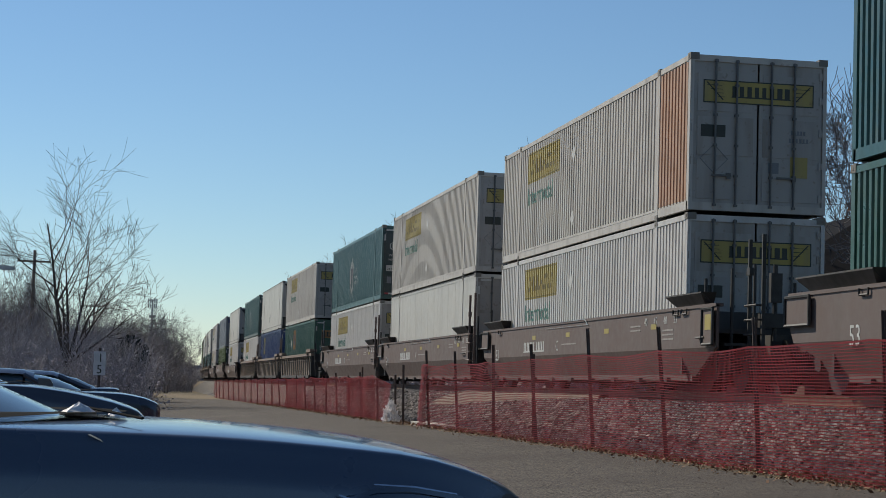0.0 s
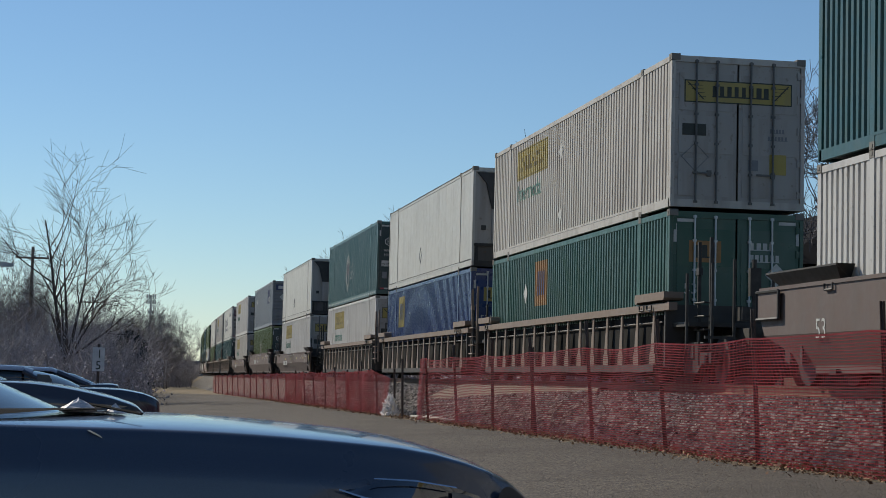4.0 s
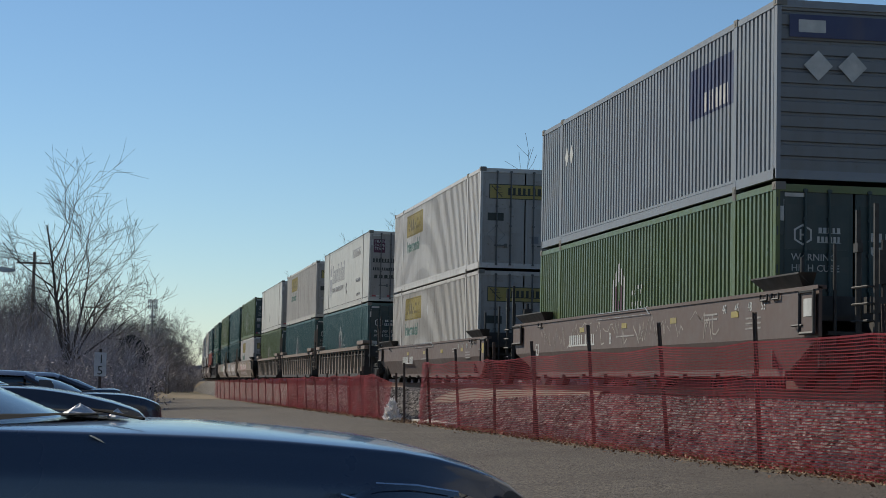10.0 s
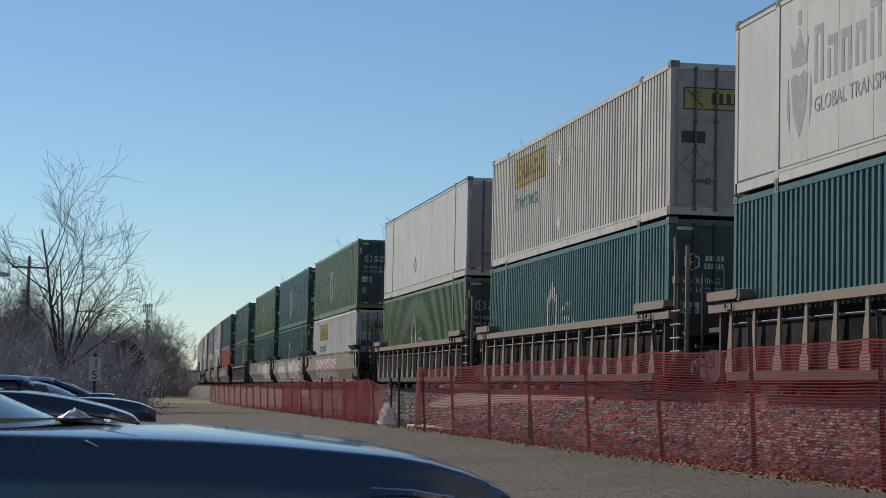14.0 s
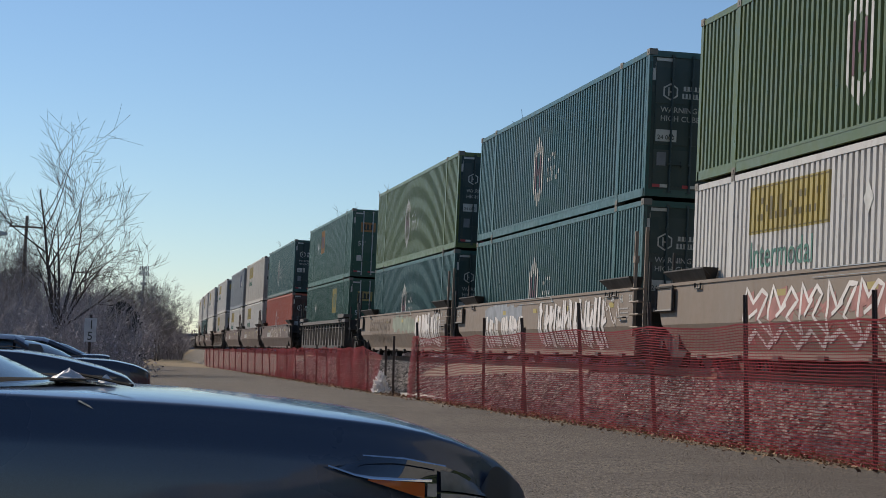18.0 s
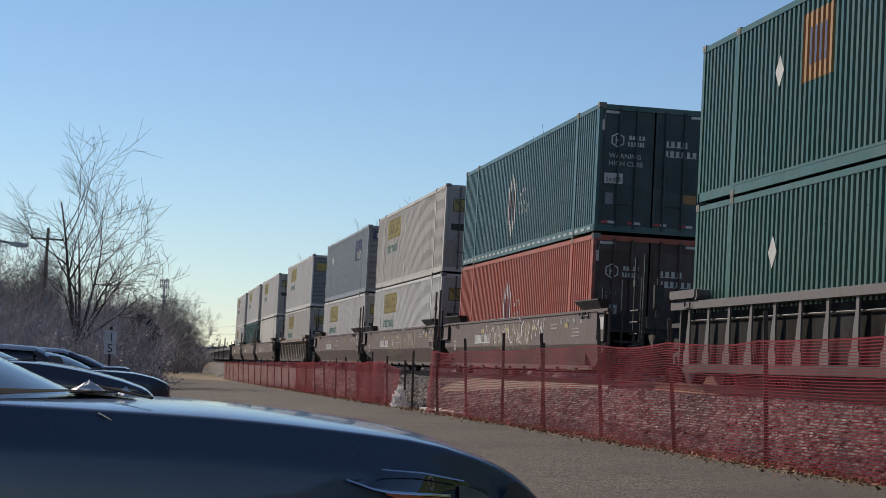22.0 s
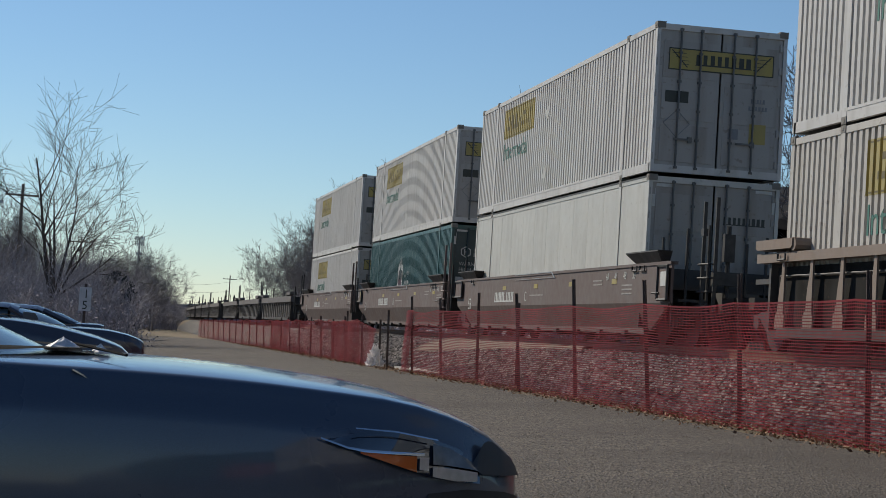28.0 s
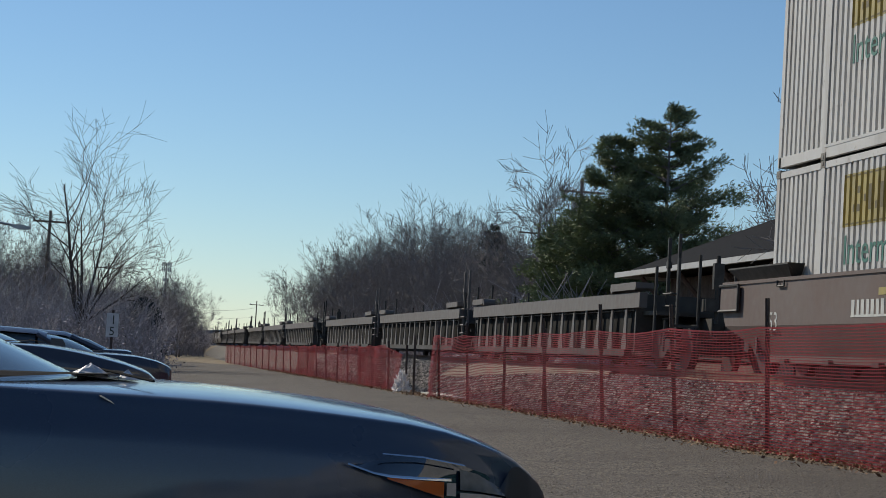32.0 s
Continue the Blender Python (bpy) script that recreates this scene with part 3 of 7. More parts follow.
def kit_edge():
    """Thin dark strip along the top rail of a smooth box."""
    if "roof_edge" not in MARKS:
        MARKS["roof_edge"] = Shape().box(-CW / 2 - 0.005, -CW / 2 + 0.05, E0 + 0.18, -E0 - 0.18, CH - 0.03, CH + 0.004).mesh("roof_edge")
    return MARKS["roof_edge"]


def tape_dashes():
    if "tape" not in MARKS:
        sh = Shape()
        for i in range(28):
            y = E0 + 0.35 + i * 0.56
            sh.box(-CW / 2 - 0.011, -CW / 2, y, y + 0.28, 0.105, 0.165)
        MARKS["tape"] = sh.mesh("reflective_tape")
    return MARKS["tape"]


def reefer_unit():
    """Dark hood of the cooling unit, narrowing downwards."""
    MARKS["reefer_unit"] = Shape().slab([(-0.74, 1.70), (0.66, 1.70), (0.84, 2.45), (0.96, 2.74), (-1.18, 2.74), (-0.92, 2.45)], 1, -0.09, 0.02).mesh("cooling_unit")
    return MARKS["reefer_unit"]


def reefer_base():
    """Grimy black frame under the unit and the strut beside it."""
    if "reefer_base" not in MARKS:
        sh = Shape().box(-1.24, 1.24, -0.05, 0.02, 0.03, 0.20).box(-1.24, 1.24, -0.05, 0.02, 0.62, 0.70)
        for x in (-1.2, -0.66, -0.54, 0.42, 0.54, 1.1):
            sh.box(x, x + 0.08, -0.048, 0.02, 0.2, 0.62)
        sh.box(1.12, 1.25, -0.046, 0.02, 0.7, 2.8)
        sh.rod((1.08, -0.03, 0.7), (1.14, -0.03, 1.7), 0.03, 5).rod((1.14, -0.03, 1.7), (1.05, -0.03, 2.7), 0.03, 5)
        MARKS["reefer_base"] = sh.mesh("frame")
    return MARKS["reefer_base"]


def markings(c, livery, end, upper, y):
    if livery == "yellow":
        # faded panel and a green line of letters on the side, towards the leading end
        part("company_panel", rib_panel(1.9, 5.3, 1.86, 2.62), YELLOW, c, "faded yellow panel")
        part("lettering", rib_paint("yellow_word", word_spans(2.25, 4.95, 2.06, 2.42, 7, 3, False)), OLIVE_INK, c)
        part("panel_border", rib_paint("yellow_border", lambda yy: [(1.885, 1.91), (2.57, 2.595)] if 1.98 < yy < 5.22 else [], proud=0.006), OLIVE_INK, c)
        part("lettering", side_text("Intermodal", 0.44), GREEN_INK, c, "faded green lettering", at=(-CW / 2 + 0.012 - 0.005, 5.2, 1.32))
        parts("placard", placards(((0.55, 0.62), (0.55, 2.1))), PALE_INK, c)
        if end == "door":
            part("company_panel", plate("yellow_plate", -1.05, 1.05, 2.02, 2.44), YELLOW, c, "yellow panel across both doors", at=(0, y, 0))
            part("lettering", end_bars("yellow_door_bars", -0.52, 0.62, 2.13, 2.34, 8, 4), DARK_INK, c, at=(0, y - 0.006, 0))
            part("panel_border", border("yellow_plate_border", -1.05, 1.05, 2.02, 2.44), DARK_INK, c, at=(0, y - 0.005, 0))
            for s in (-1, 1):
                part("emblem", wing_mark(s), DARK_INK, c, at=(0, y - 0.007, 0))
            part("notice", plate("dark_notice", -1.08, -0.62, 1.40, 1.62), DARK_INK, c, at=(0, y, 0))
            part("serial_number", end_bars("serial_a", 0.62, 0.92, 1.50, 1.58, 5, 7), GREY_INK, c, at=(0, y, 0))
            part("serial_number", end_bars("serial_b", 0.58, 0.98, 1.36, 1.44, 6, 8), GREY_INK, c, at=(0, y, 0))
            part("sticker", plate("amber_sticker", 0.62, 0.95, 0.72, 1.1), YELLOW, c, at=(0, y, 0))
            part("sticker", plate("grey_sticker", 0.2, 0.4, 0.78, 0.98), GREY_INK, c, at=(0, y, 0))
            part("placard_frame", rhomb(-0.83, 1.0, 0.26), GREY_INK, c, at=(0, y, 0))
        elif end == "front":
            part("company_panel", plate("yellow_plate", -1.05, 1.05, 2.02, 2.44), YELLOW, c, at=(0, y, 0))
            part("lettering", end_bars("yellow_plate_bars", -0.55, 0.55, 2.14, 2.32, 7, 4), DARK_INK, c, at=(0, y - 0.006, 0))
    elif livery in ("teal", "olive", "red"):
        part("emblem", rib_paint("side_hexagon", hexagon_spans(1.0, 1.35, 0.55, 1.35), "slim"), PALE_INK, c, "faded white hexagon emblem")
        part("emblem", rib_paint("side_hexagon_core", lambda yy: [(0.95, 1.72)] if 0.1 < abs(yy - 1.0) < 0.32 else [(1.25, 1.42)] if abs(yy - 1.0) <= 0.1 else [], "slim", 0.010), MAROON, c)
        part("lettering", rib_paint("side_word_up", word_spans(-0.75, 0.1, 1.5, 1.78, 3, 11, False), "slim"), PALE_INK, c)
        part("lettering", rib_paint("side_word_low", word_spans(-1.1, 0.1, 1.02, 1.36, 5, 12, False), "slim"), PALE_INK, c)
        if end == "door":
            part("emblem", hex_plate("door_hexagon", -0.85, 2.1, 0.17), PALE_INK, c, at=(0, y, 0))
            part("lettering", end_bars("teal_word", -0.6, -0.22, 2.13, 2.22, 5, 2), PALE_INK, c, at=(0, y, 0))
            part("lettering", end_bars("teal_word_b", -0.62, -0.22, 1.98, 2.08, 6, 3), PALE_INK, c, at=(0, y, 0))
            if livery == "red":
                part("lettering", lettering("53'", 0.2), GREY_INK, c, at=(-1.04, y - 0.004, 1.45))
            else:
                part("lettering", lettering("WARNING", 0.11), PALE_INK, c, at=(-1.04, y - 0.004, 1.70))
                part("lettering", lettering("HIGH CUBE", 0.11), PALE_INK, c, at=(-1.04, y - 0.004, 1.53))
            part("serial_number", end_bars("teal_serial_a", 0.22, 0.78, 2.02, 2.16, 4, 9), PALE_INK, c, at=(0, y, 0))
            part("serial_number", end_bars("teal_serial_b", 0.22, 1.0, 1.80, 1.94, 6, 6), PALE_INK, c, at=(0, y, 0))
            part("data_panel", plate("teal_data", -1.12, -0.7, 1.13, 1.36), PALE_INK, c, at=(0, y, 0))
            part("lettering", lettering("24 000", 0.09), DARK_INK, c, at=(-1.09, y - 0.012, 1.17))
            part("sticker", plate("teal_sticker", -1.08, -0.9, 0.66, 0.92), GREY_INK, c, at=(0, y, 0))
            part("sticker", plate("teal_orange", 0.66, 1.0, 0.78, 0.98), ORANGE, c, at=(0, y, 0))
            reflectors(c, y)
    elif livery in ("green", "blue"):
        # the emblem stands near the trailing end on some boxes, near the leading end on others
        yc = -3.1 if livery == "green" and not upper else 2.4 if livery == "green" else 4.8
        key = "green_panel_%d" % round(yc * 10)
        part("emblem", rib_panel(yc - 0.7, yc + 0.7, 1.5, 2.58, "slim"), YELLOW if yc < 0 else ORANGE if livery == "green" else YELLOW, c, "square yellow emblem")
        part("emblem", rib_paint(key + "_core", word_spans(yc - 0.45, yc + 0.45, 1.75, 2.33, 2, 21), "slim"), (GREEN_INK if not upper else NAVY) if livery == "green" else BLUE, c)
        if livery == "green":
            part("placard", lead_placard(), PALE_INK, c)
        if end == "door":
            part("emblem", plate("green_door", -0.92, -0.3, 1.95, 2.35), YELLOW if not upper else ORANGE, c, at=(0, y, 0))
            part("lettering", end_bars("green_door_bars", -0.84, -0.38, 2.03, 2.27, 3, 5), DARK_INK, c, at=(0, y - 0.006, 0))
            part("lettering", lettering("53'", 0.2), PALE_INK, c, at=(-1.02, y - 0.004, 1.36))
            part("serial_number", end_bars("green_serial_a", 0.25, 0.75, 2.2, 2.34, 4, 1), PALE_INK, c, at=(0, y, 0))
            part("serial_number", end_bars("green_serial_b", 0.25, 0.85, 1.98, 2.12, 6, 2), PALE_INK, c, at=(0, y, 0))
            part("placard", solid_rhomb(0.78, 1.75, 0.22), PALE_INK, c, at=(0, y, 0))
            part("sticker", plate("green_orange", 0.18, 0.52, 0.78, 1.0), ORANGE, c, at=(0, y, 0))
            part("data_panel", plate("green_data", 0.54, 1.05, 0.78, 1.0), PALE_INK, c, at=(0, y, 0))
            part("sticker", plate("green_pale", -1.05, -0.86, 0.72, 0.96), PALE_INK, c, at=(0, y, 0))
            reflectors(c, y)
    elif livery == "greyblue":
        part("company_panel", rib_panel(-6.0, -3.6, 1.55, 2.45), NAVY, c, "dark blue panel")
        part("lettering", rib_paint("greyblue_word", word_spans(-5.7, -4.4, 1.6, 1.95, 5, 31)), PALE_INK, c)
        parts("placard", placards(((5.62, 2.0), (5.18, 2.0))), PALE_INK, c)
        if end == "front":
            part("company_panel", plate("greyblue_band", -1.1, 1.1, 2.3, 2.66), NAVY, c, at=(0, y - 0.02, 0))
            part("lettering", plate("greyblue_band_word", -0.95, -0.5, 2.38, 2.58, 0.01), PALE_INK, c, at=(0, y - 0.02, 0))
            for x in (-0.62, -0.05):
                part("placard", solid_rhomb(x, 1.86, 0.24), PALE_INK, c, at=(0, y - 0.02, 0))
    elif livery == "gothic":
        x = -CW / 2 + 0.012 - 0.004
        part("emblem", tower_mark(), SOFT_GREY, c, "grey crest emblem")
        part("lettering", side_bars("gothic_word", 0.1, 4.7, 1.35, 2.2, 9, 41, lean=True), SOFT_GREY, c, "grey gothic lettering")
        part("lettering", side_text("GLOBAL TRANSPORTATION", 0.235), SOFT_GREY, c, at=(x, 4.6, 0.92))
        part("lettering", side_bars("gothic_word_b", -5.4, -2.6, 2.1, 2.45, 9, 43), SOFT_GREY, c)
        part("lettering", side_bars("gothic_word_c", -5.4, -3.9, 1.0, 1.17, 11, 44), SOFT_GREY, c)
        part("lettering", side_text("TOP LIFT ONLY", 0.12), SOFT_GREY, c, at=(x, -4.2, 0.42))
        part("placard_frame", side_rhomb(), SOFT_GREY, c, at=(0, -1.7, 0))
        if end == "door":
            part("sticker", plate("gothic_red", -1.12, -0.66, 2.02, 2.56), MAROON, c, at=(0, y, 0))
            for i, w in enumerate(("TRAIN", "DRIVE", "TEAM")):
                part("lettering", lettering(w, 0.11), PALE_INK, c, at=(-1.09, y - 0.010, 2.42 - i * 0.15))
            part("lettering", end_bars("gothic_door_word", -1.15, -0.1, 1.62, 1.78, 9, 3), DARK_INK, c, at=(0, y, 0))
            part("serial_number", end_bars("gothic_serial", -1.15, -0.15, 1.3, 1.42, 11, 4), DARK_INK, c, at=(0, y, 0))
            part("lettering", end_bars("gothic_wide_word", -1.1, 1.15, 0.98, 1.12, 11, 5), DARK_INK, c, at=(0, y, 0))
            part("placard_frame", rhomb(-0.3, 2.05, 0.2), GREY_INK, c, at=(0, y, 0))
            part("emblem", plate("gothic_shield", 0.62, 0.95, 1.75, 2.3), NAVY, c, at=(0, y, 0))
            reflectors(c, y)
    elif livery in ("plainwhite", "reefer"):
        part("placard_frame", side_rhomb(), GREY_INK, c)
        if end == "door":
            part("serial_number", end_bars("plain_serial", 0.2, 1.05, 2.05, 2.2, 9, 4), DARK_INK, c, at=(0, y, 0))
            reflectors(c, y)


def reflectors(c, y):
    parts("reflector", corner_marks(), PALE_INK, c, at=(0, y, 0))
    parts("reflector", foot_marks(0), RED_INK, c, at=(0, y, 0))
    parts("reflector", foot_marks(1), PALE_INK, c, at=(0, y, 0))


def corner_marks():
    if "corner_marks" not in MARKS:
        sh = Shape()
        for s in (-1, 1):
            sh.box(min(s * 1.15, s * 0.82), max(s * 1.15, s * 0.82), -0.006, 0, CH - 0.20, CH - 0.14)
            sh.box(min(s * 1.22, s * 1.16), max(s * 1.22, s * 1.16), -0.006, 0, CH - 0.58, CH - 0.24)
        MARKS["corner_marks"] = pieces(sh, "reflector")
    return MARKS["corner_marks"]


def foot_marks(k):
    key = "foot_marks%d" % k
    if key not in MARKS:
        sh = Shape()
        for i in range(4):
            a = -1.15 + i * 0.6 + k * 0.15
            sh.box(a, a + 0.15, -0.006, 0, 0.24, 0.30)
        MARKS[key] = pieces(sh, "reflector")
    return MARKS[key]


def wing_mark(s):
    key = "wing%d" % s
    if key not in MARKS:
        sh = Shape()
        for i in range(4):
            sh.box(min(s * (0.98 - i * 0.07), s * (0.70 - i * 0.02)), max(s * (0.98 - i * 0.07), s * (0.70 - i * 0.02)), -0.002, 0, 2.34 - i * 0.07, 2.35 - i * 0.07)
        sh.add([(s * 1.0, -0.002, 2.40), (s * 0.97, -0.002, 2.40), (s * 0.66, -0.002, 2.08), (s * 0.69, -0.002, 2.08)], [(0, 1, 2, 3)])
        MARKS[key] = sh.mesh("emblem")
    return MARKS[key]


def rhomb(x, z, r):
    key = "rhomb%.2f_%.2f" % (x, z)
    if key not in MARKS:
        sh = Shape()
        pts = [(x - r, z), (x, z + r), (x + r, z), (x, z - r)]
        for (a, b), (c, d) in zip(pts, pts[1:] + pts[:1]):
            sh.rod((a, -0.004, b), (c, -0.004, d), 0.008, 4)
        MARKS[key] = sh.mesh("placard_frame")
    return MARKS[key]


def solid_rhomb(x, z, r):
    key = "solid_rhomb%.2f_%.2f" % (x, z)
    if key not in MARKS:
        MARKS[key] = Shape().slab([(x - r, z), (x, z + r), (x + r, z), (x, z - r)], 1, -0.006, 0).mesh("placard")
    return MARKS[key]


def side_rhomb():
    if "side_rhomb" not in MARKS:
        sh = Shape()
        x = -CW / 2 + 0.008
        pts = [(1.0 - 0.2, 0.9), (1.0, 0.9 + 0.26), (1.2, 0.9), (1.0, 0.64)]
        for (a, b), (c, d) in zip(pts, pts[1:] + pts[:1]):
            sh.rod((x, a, b), (x, c, d), 0.012, 4)
        MARKS["side_rhomb"] = sh.mesh("placard_frame")
    return MARKS["side_rhomb"]


def side_bars(key, y0, y1, z0, z1, count, seed, lean=False):
    """Letters that cannot be shown, as upright bars on a smooth side."""
    if key not in MARKS:
        rnd = random.Random(seed)
        sh = Shape()
        w = (y1 - y0) / count
        x = -CW / 2 + 0.012
        for i in range(count):
            a = y0 + i * w
            tall = z1 if not lean or i in (0, 2, 4, 8) else z0 + (z1 - z0) * 0.72
            k = rnd.random()
            sh.box(x - 0.004, x, a + w * 0.1, a + w * 0.32, z0, tall)
            sh.box(x - 0.004, x, a + w * 0.58, a + w * 0.8, z0, z0 + (tall - z0) * (0.5 + 0.5 * k))
            sh.box(x - 0.0035, x, a + w * 0.1, a + w * 0.8, tall - (z1 - z0) * 0.16, tall)
        MARKS[key] = sh.mesh("lettering")
    return MARKS[key]


def side_text(words, size):
    key = "side_%s_%.2f" % (words, size)
    if key not in MARKS:
        me = lettering(words, size).copy()
        me.transform(Matrix.Rotation(radians(-90), 4, "Z"))
        MARKS[key] = me
    return MARKS[key]


def tower_mark():
    if "tower_mark" not in MARKS:
        x = -CW / 2 + 0.012
        sh = Shape()
        sh.slab([(4.85, 1.55), (4.95, 1.0), (5.2, 0.62), (5.45, 1.0), (5.55, 1.55), (5.4, 1.62), (5.2, 1.56), (5.0, 1.62)], 0, x - 0.004, x)
        sh.slab([(4.92, 1.72), (5.48, 1.72), (5.58, 2.12), (5.38, 1.95), (5.2, 2.3), (5.02, 1.95), (4.82, 2.12)], 0, x - 0.004, x)
        sh.slab([(5.14, 2.34), (5.26, 2.34), (5.26, 2.56), (5.14, 2.56)], 0, x - 0.004, x)
        for side in (-1, 1):
            sh.slab([(5.2 + side * 0.40, 0.75), (5.2 + side * 0.52, 1.1), (5.2 + side * 0.46, 1.6), (5.2 + side * 0.40, 1.1)], 0, x - 0.004, x)
        MARKS["tower_mark"] = sh.mesh("emblem")
    return MARKS["tower_mark"]


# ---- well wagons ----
# near-black and dull: stands in for the deep shade between the ribs
LINER = paint("shade_black_liner", (0.008, 0.0072, 0.0064), 0.9, 0.3, (0.02, 0.014, 0.011))
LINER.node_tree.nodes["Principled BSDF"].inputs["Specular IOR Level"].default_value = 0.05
WELL_TOP = 1.46                        # top of the side above the rail
HALF = 1.50


def truck_mesh():
    sh = Shape()
    for s in (-1, 1):
        x0, x1 = sorted((s * 0.95, s * 1.08))
        sh.slab([(-1.15, 0.36), (-1.15, 0.55), (-0.55, 0.62), (-0.3, 0.74), (0.3, 0.74), (0.55, 0.62), (1.15, 0.55), (1.15, 0.36), (0.75, 0.42), (0.4, 0.2), (-0.4, 0.2), (-0.75, 0.42)], 0, x0, x1)
        for y in (-0.12, 0.0, 0.12):
            sh.rod((s * 1.0, y, 0.25), (s * 1.0, y, 0.5), 0.06, 8)
    sh.box(-1.1, 1.1, -0.2, 0.2, 0.45, 0.72)
    return sh.mesh("truck_frame")


def wheel_mesh():
    sh = Shape()
    for s in (-1, 1):
        sh.rod((s * 0.69, 0, 0), (s * 0.80, 0, 0), 0.42, 20)
        sh.rod((s * 0.66, 0, 0), (s * 0.69, 0, 0), 0.445, 20)
        sh.rod((s * 0.8, 0, 0), (s * 1.12, 0, 0), 0.09, 10)
    sh.rod((-0.7, 0, 0), (0.7, 0, 0), 0.08, 10)
    return sh.mesh("wheelset")


CREASE, TUCK = 0.75, 0.20              # below the crease the side leans inwards
ENDS = {"s": (-10.4, 9.9), "a": (-10.4, 9.3), "b": (-8.35, 9.3), "c": (-8.35, 9.9)}   # ends of the side by place in the wagon


def skin_x(z):
    """Outer face of the plate side at a height above the rail."""
    return -HALF + TUCK * min(max((CREASE - z) / (CREASE - 0.24), 0.0), 1.0)


def smooth_sill(place, top):
    """Plate side with a flat upper chord, a lower part leaning inwards and a raked cut at each end."""
    y0, y1 = ENDS[place]
    c0 = 1.7 if place in "sa" else 0.35
    c1 = 1.6 if place in "sc" else 1.1
    sh = Shape()
    for s in (-1, 1):
        x0, x1 = sorted((s * HALF, s * (HALF - 0.05)))
        sh.slab([(y0, top), (y0, CREASE), (y1 - 0.2, CREASE), (y1, 1.02), (y1, top)], 0, x0, x1)
        low = [(y0, CREASE - 0.002), (y0 + c0, 0.26), (y1 - 0.2 - c1, 0.26), (y1 - 0.2, CREASE - 0.002)]
        sh.add([(s * (abs(skin_x(z)) - t), y, z) for t in (0.0, 0.05) for y, z in low], [(0, 1, 2, 3), (7, 6, 5, 4), (0, 4, 5, 1), (1, 5, 6, 2), (2, 6, 7, 3), (3, 7, 4, 0)])
        xb0, xb1 = sorted((s * (HALF + 0.02), s * (HALF - 0.12)))
        sh.box(xb0, xb1, y0, y1, top - 0.03, top + 0.025)
        xc0, xc1 = sorted((s * (HALF - TUCK + 0.03), s * (HALF - TUCK - 0.1)))
        sh.box(xc0, xc1, y0 + c0 + 0.1, y1 - 0.3 - c1, 0.19, 0.29)
    return pieces(sh, "side_sill")


def platform(y0, y1, top):
    """Long flat step box on top of the ribbed side, with a round stop at its inner end."""
    sh = Shape()
    for s in (-1, 1):
        x0, x1 = sorted((s * (HALF + 0.05), s * (HALF - 0.32)))
        sh.slab([(y0, top + 0.09), (y0 + 0.06, top + 0.05), (y1 - 0.06, top + 0.05), (y1, top + 0.09), (y1, top + 0.2), (y0, top + 0.2)], 0, x0, x1)
    inner = y1 if y0 < 0 else y0
    sh.rod((-HALF - 0.03, inner, top + 0.11), (-HALF + 0.3, inner, top + 0.11), 0.10, 10)
    return pieces(sh, "platform")


def deflector(y0, y1, top):
    """Trough over the end of the side: a face leaning out over the sill, thin lip, closed ends."""
    sh = Shape()
    for s in (-1, 1):
        prof = [(HALF - 0.03, top + 0.03), (HALF + 0.10, top + 0.21), (HALF + 0.10, top + 0.235), (HALF - 0.18, top + 0.235), (HALF - 0.18, top + 0.03)]
        a, b = (y0, y1)
        n = len(prof)
        vs = [(s * x, a + (0.16 if z < top + 0.1 else 0.0), z) for x, z in prof] + [(s * x, b - (0.28 if z < top + 0.1 else 0.0), z) for x, z in prof]
        sh.add(vs, [tuple(range(n)), tuple(range(2 * n - 1, n - 1, -1))] + [(i, n + i, n + (i + 1) % n, (i + 1) % n) for i in range(n)])
    return pieces(sh, "deflector")


def loop_mesh(y, top):
    """Bent-bar loop under the trough."""
    sh = Shape()
    x = -HALF - 0.03
    for a, b in (((y, top - 0.02), (y, top - 0.11)), ((y, top - 0.11), (y + 0.3, top - 0.11)), ((y + 0.3, top - 0.11), (y + 0.3, top - 0.02))):
        sh.rod((x, *a), (x, *b), 0.016, 5)
    return sh.mesh("grab_iron")


def guard_mesh(top):
    """Thin pale strip along the top of the side, kinked at its near end."""
    sh = Shape()
    x = -HALF - 0.028
    sh.box(x, x + 0.02, -1.7, 1.9, top + 0.008, top + 0.02)
    sh.box(x + 0.006, x + 0.012, -2.0, 1.9, top - 0.108, top - 0.10)
    sh.slab([(-2.0, top - 0.115), (-1.94, top - 0.115), (-1.66, top + 0.022), (-1.72, top + 0.022)], 0, x, x + 0.02)
    return sh.mesh("guard_strip")


def ribbed_sill(deep=0.14):
    sh = Shape()
    e = 8.75
    for s in (-1, 1):
        x0, x1 = sorted((s * HALF, s * (HALF - 0.16)))
        sh.box(x0, x1, -e, e, WELL_TOP - deep, WELL_TOP)
        sh.box(x0, x1, -7.8, 7.8, 0.20, 0.34)
    return pieces(sh, "side_sill")


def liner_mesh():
    """Inner wall of the ribbed side; its near-black colour holds the shade behind the ribs."""
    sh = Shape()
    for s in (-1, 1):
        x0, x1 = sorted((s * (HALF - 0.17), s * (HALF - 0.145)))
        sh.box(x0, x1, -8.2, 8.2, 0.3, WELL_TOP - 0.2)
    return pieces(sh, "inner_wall")


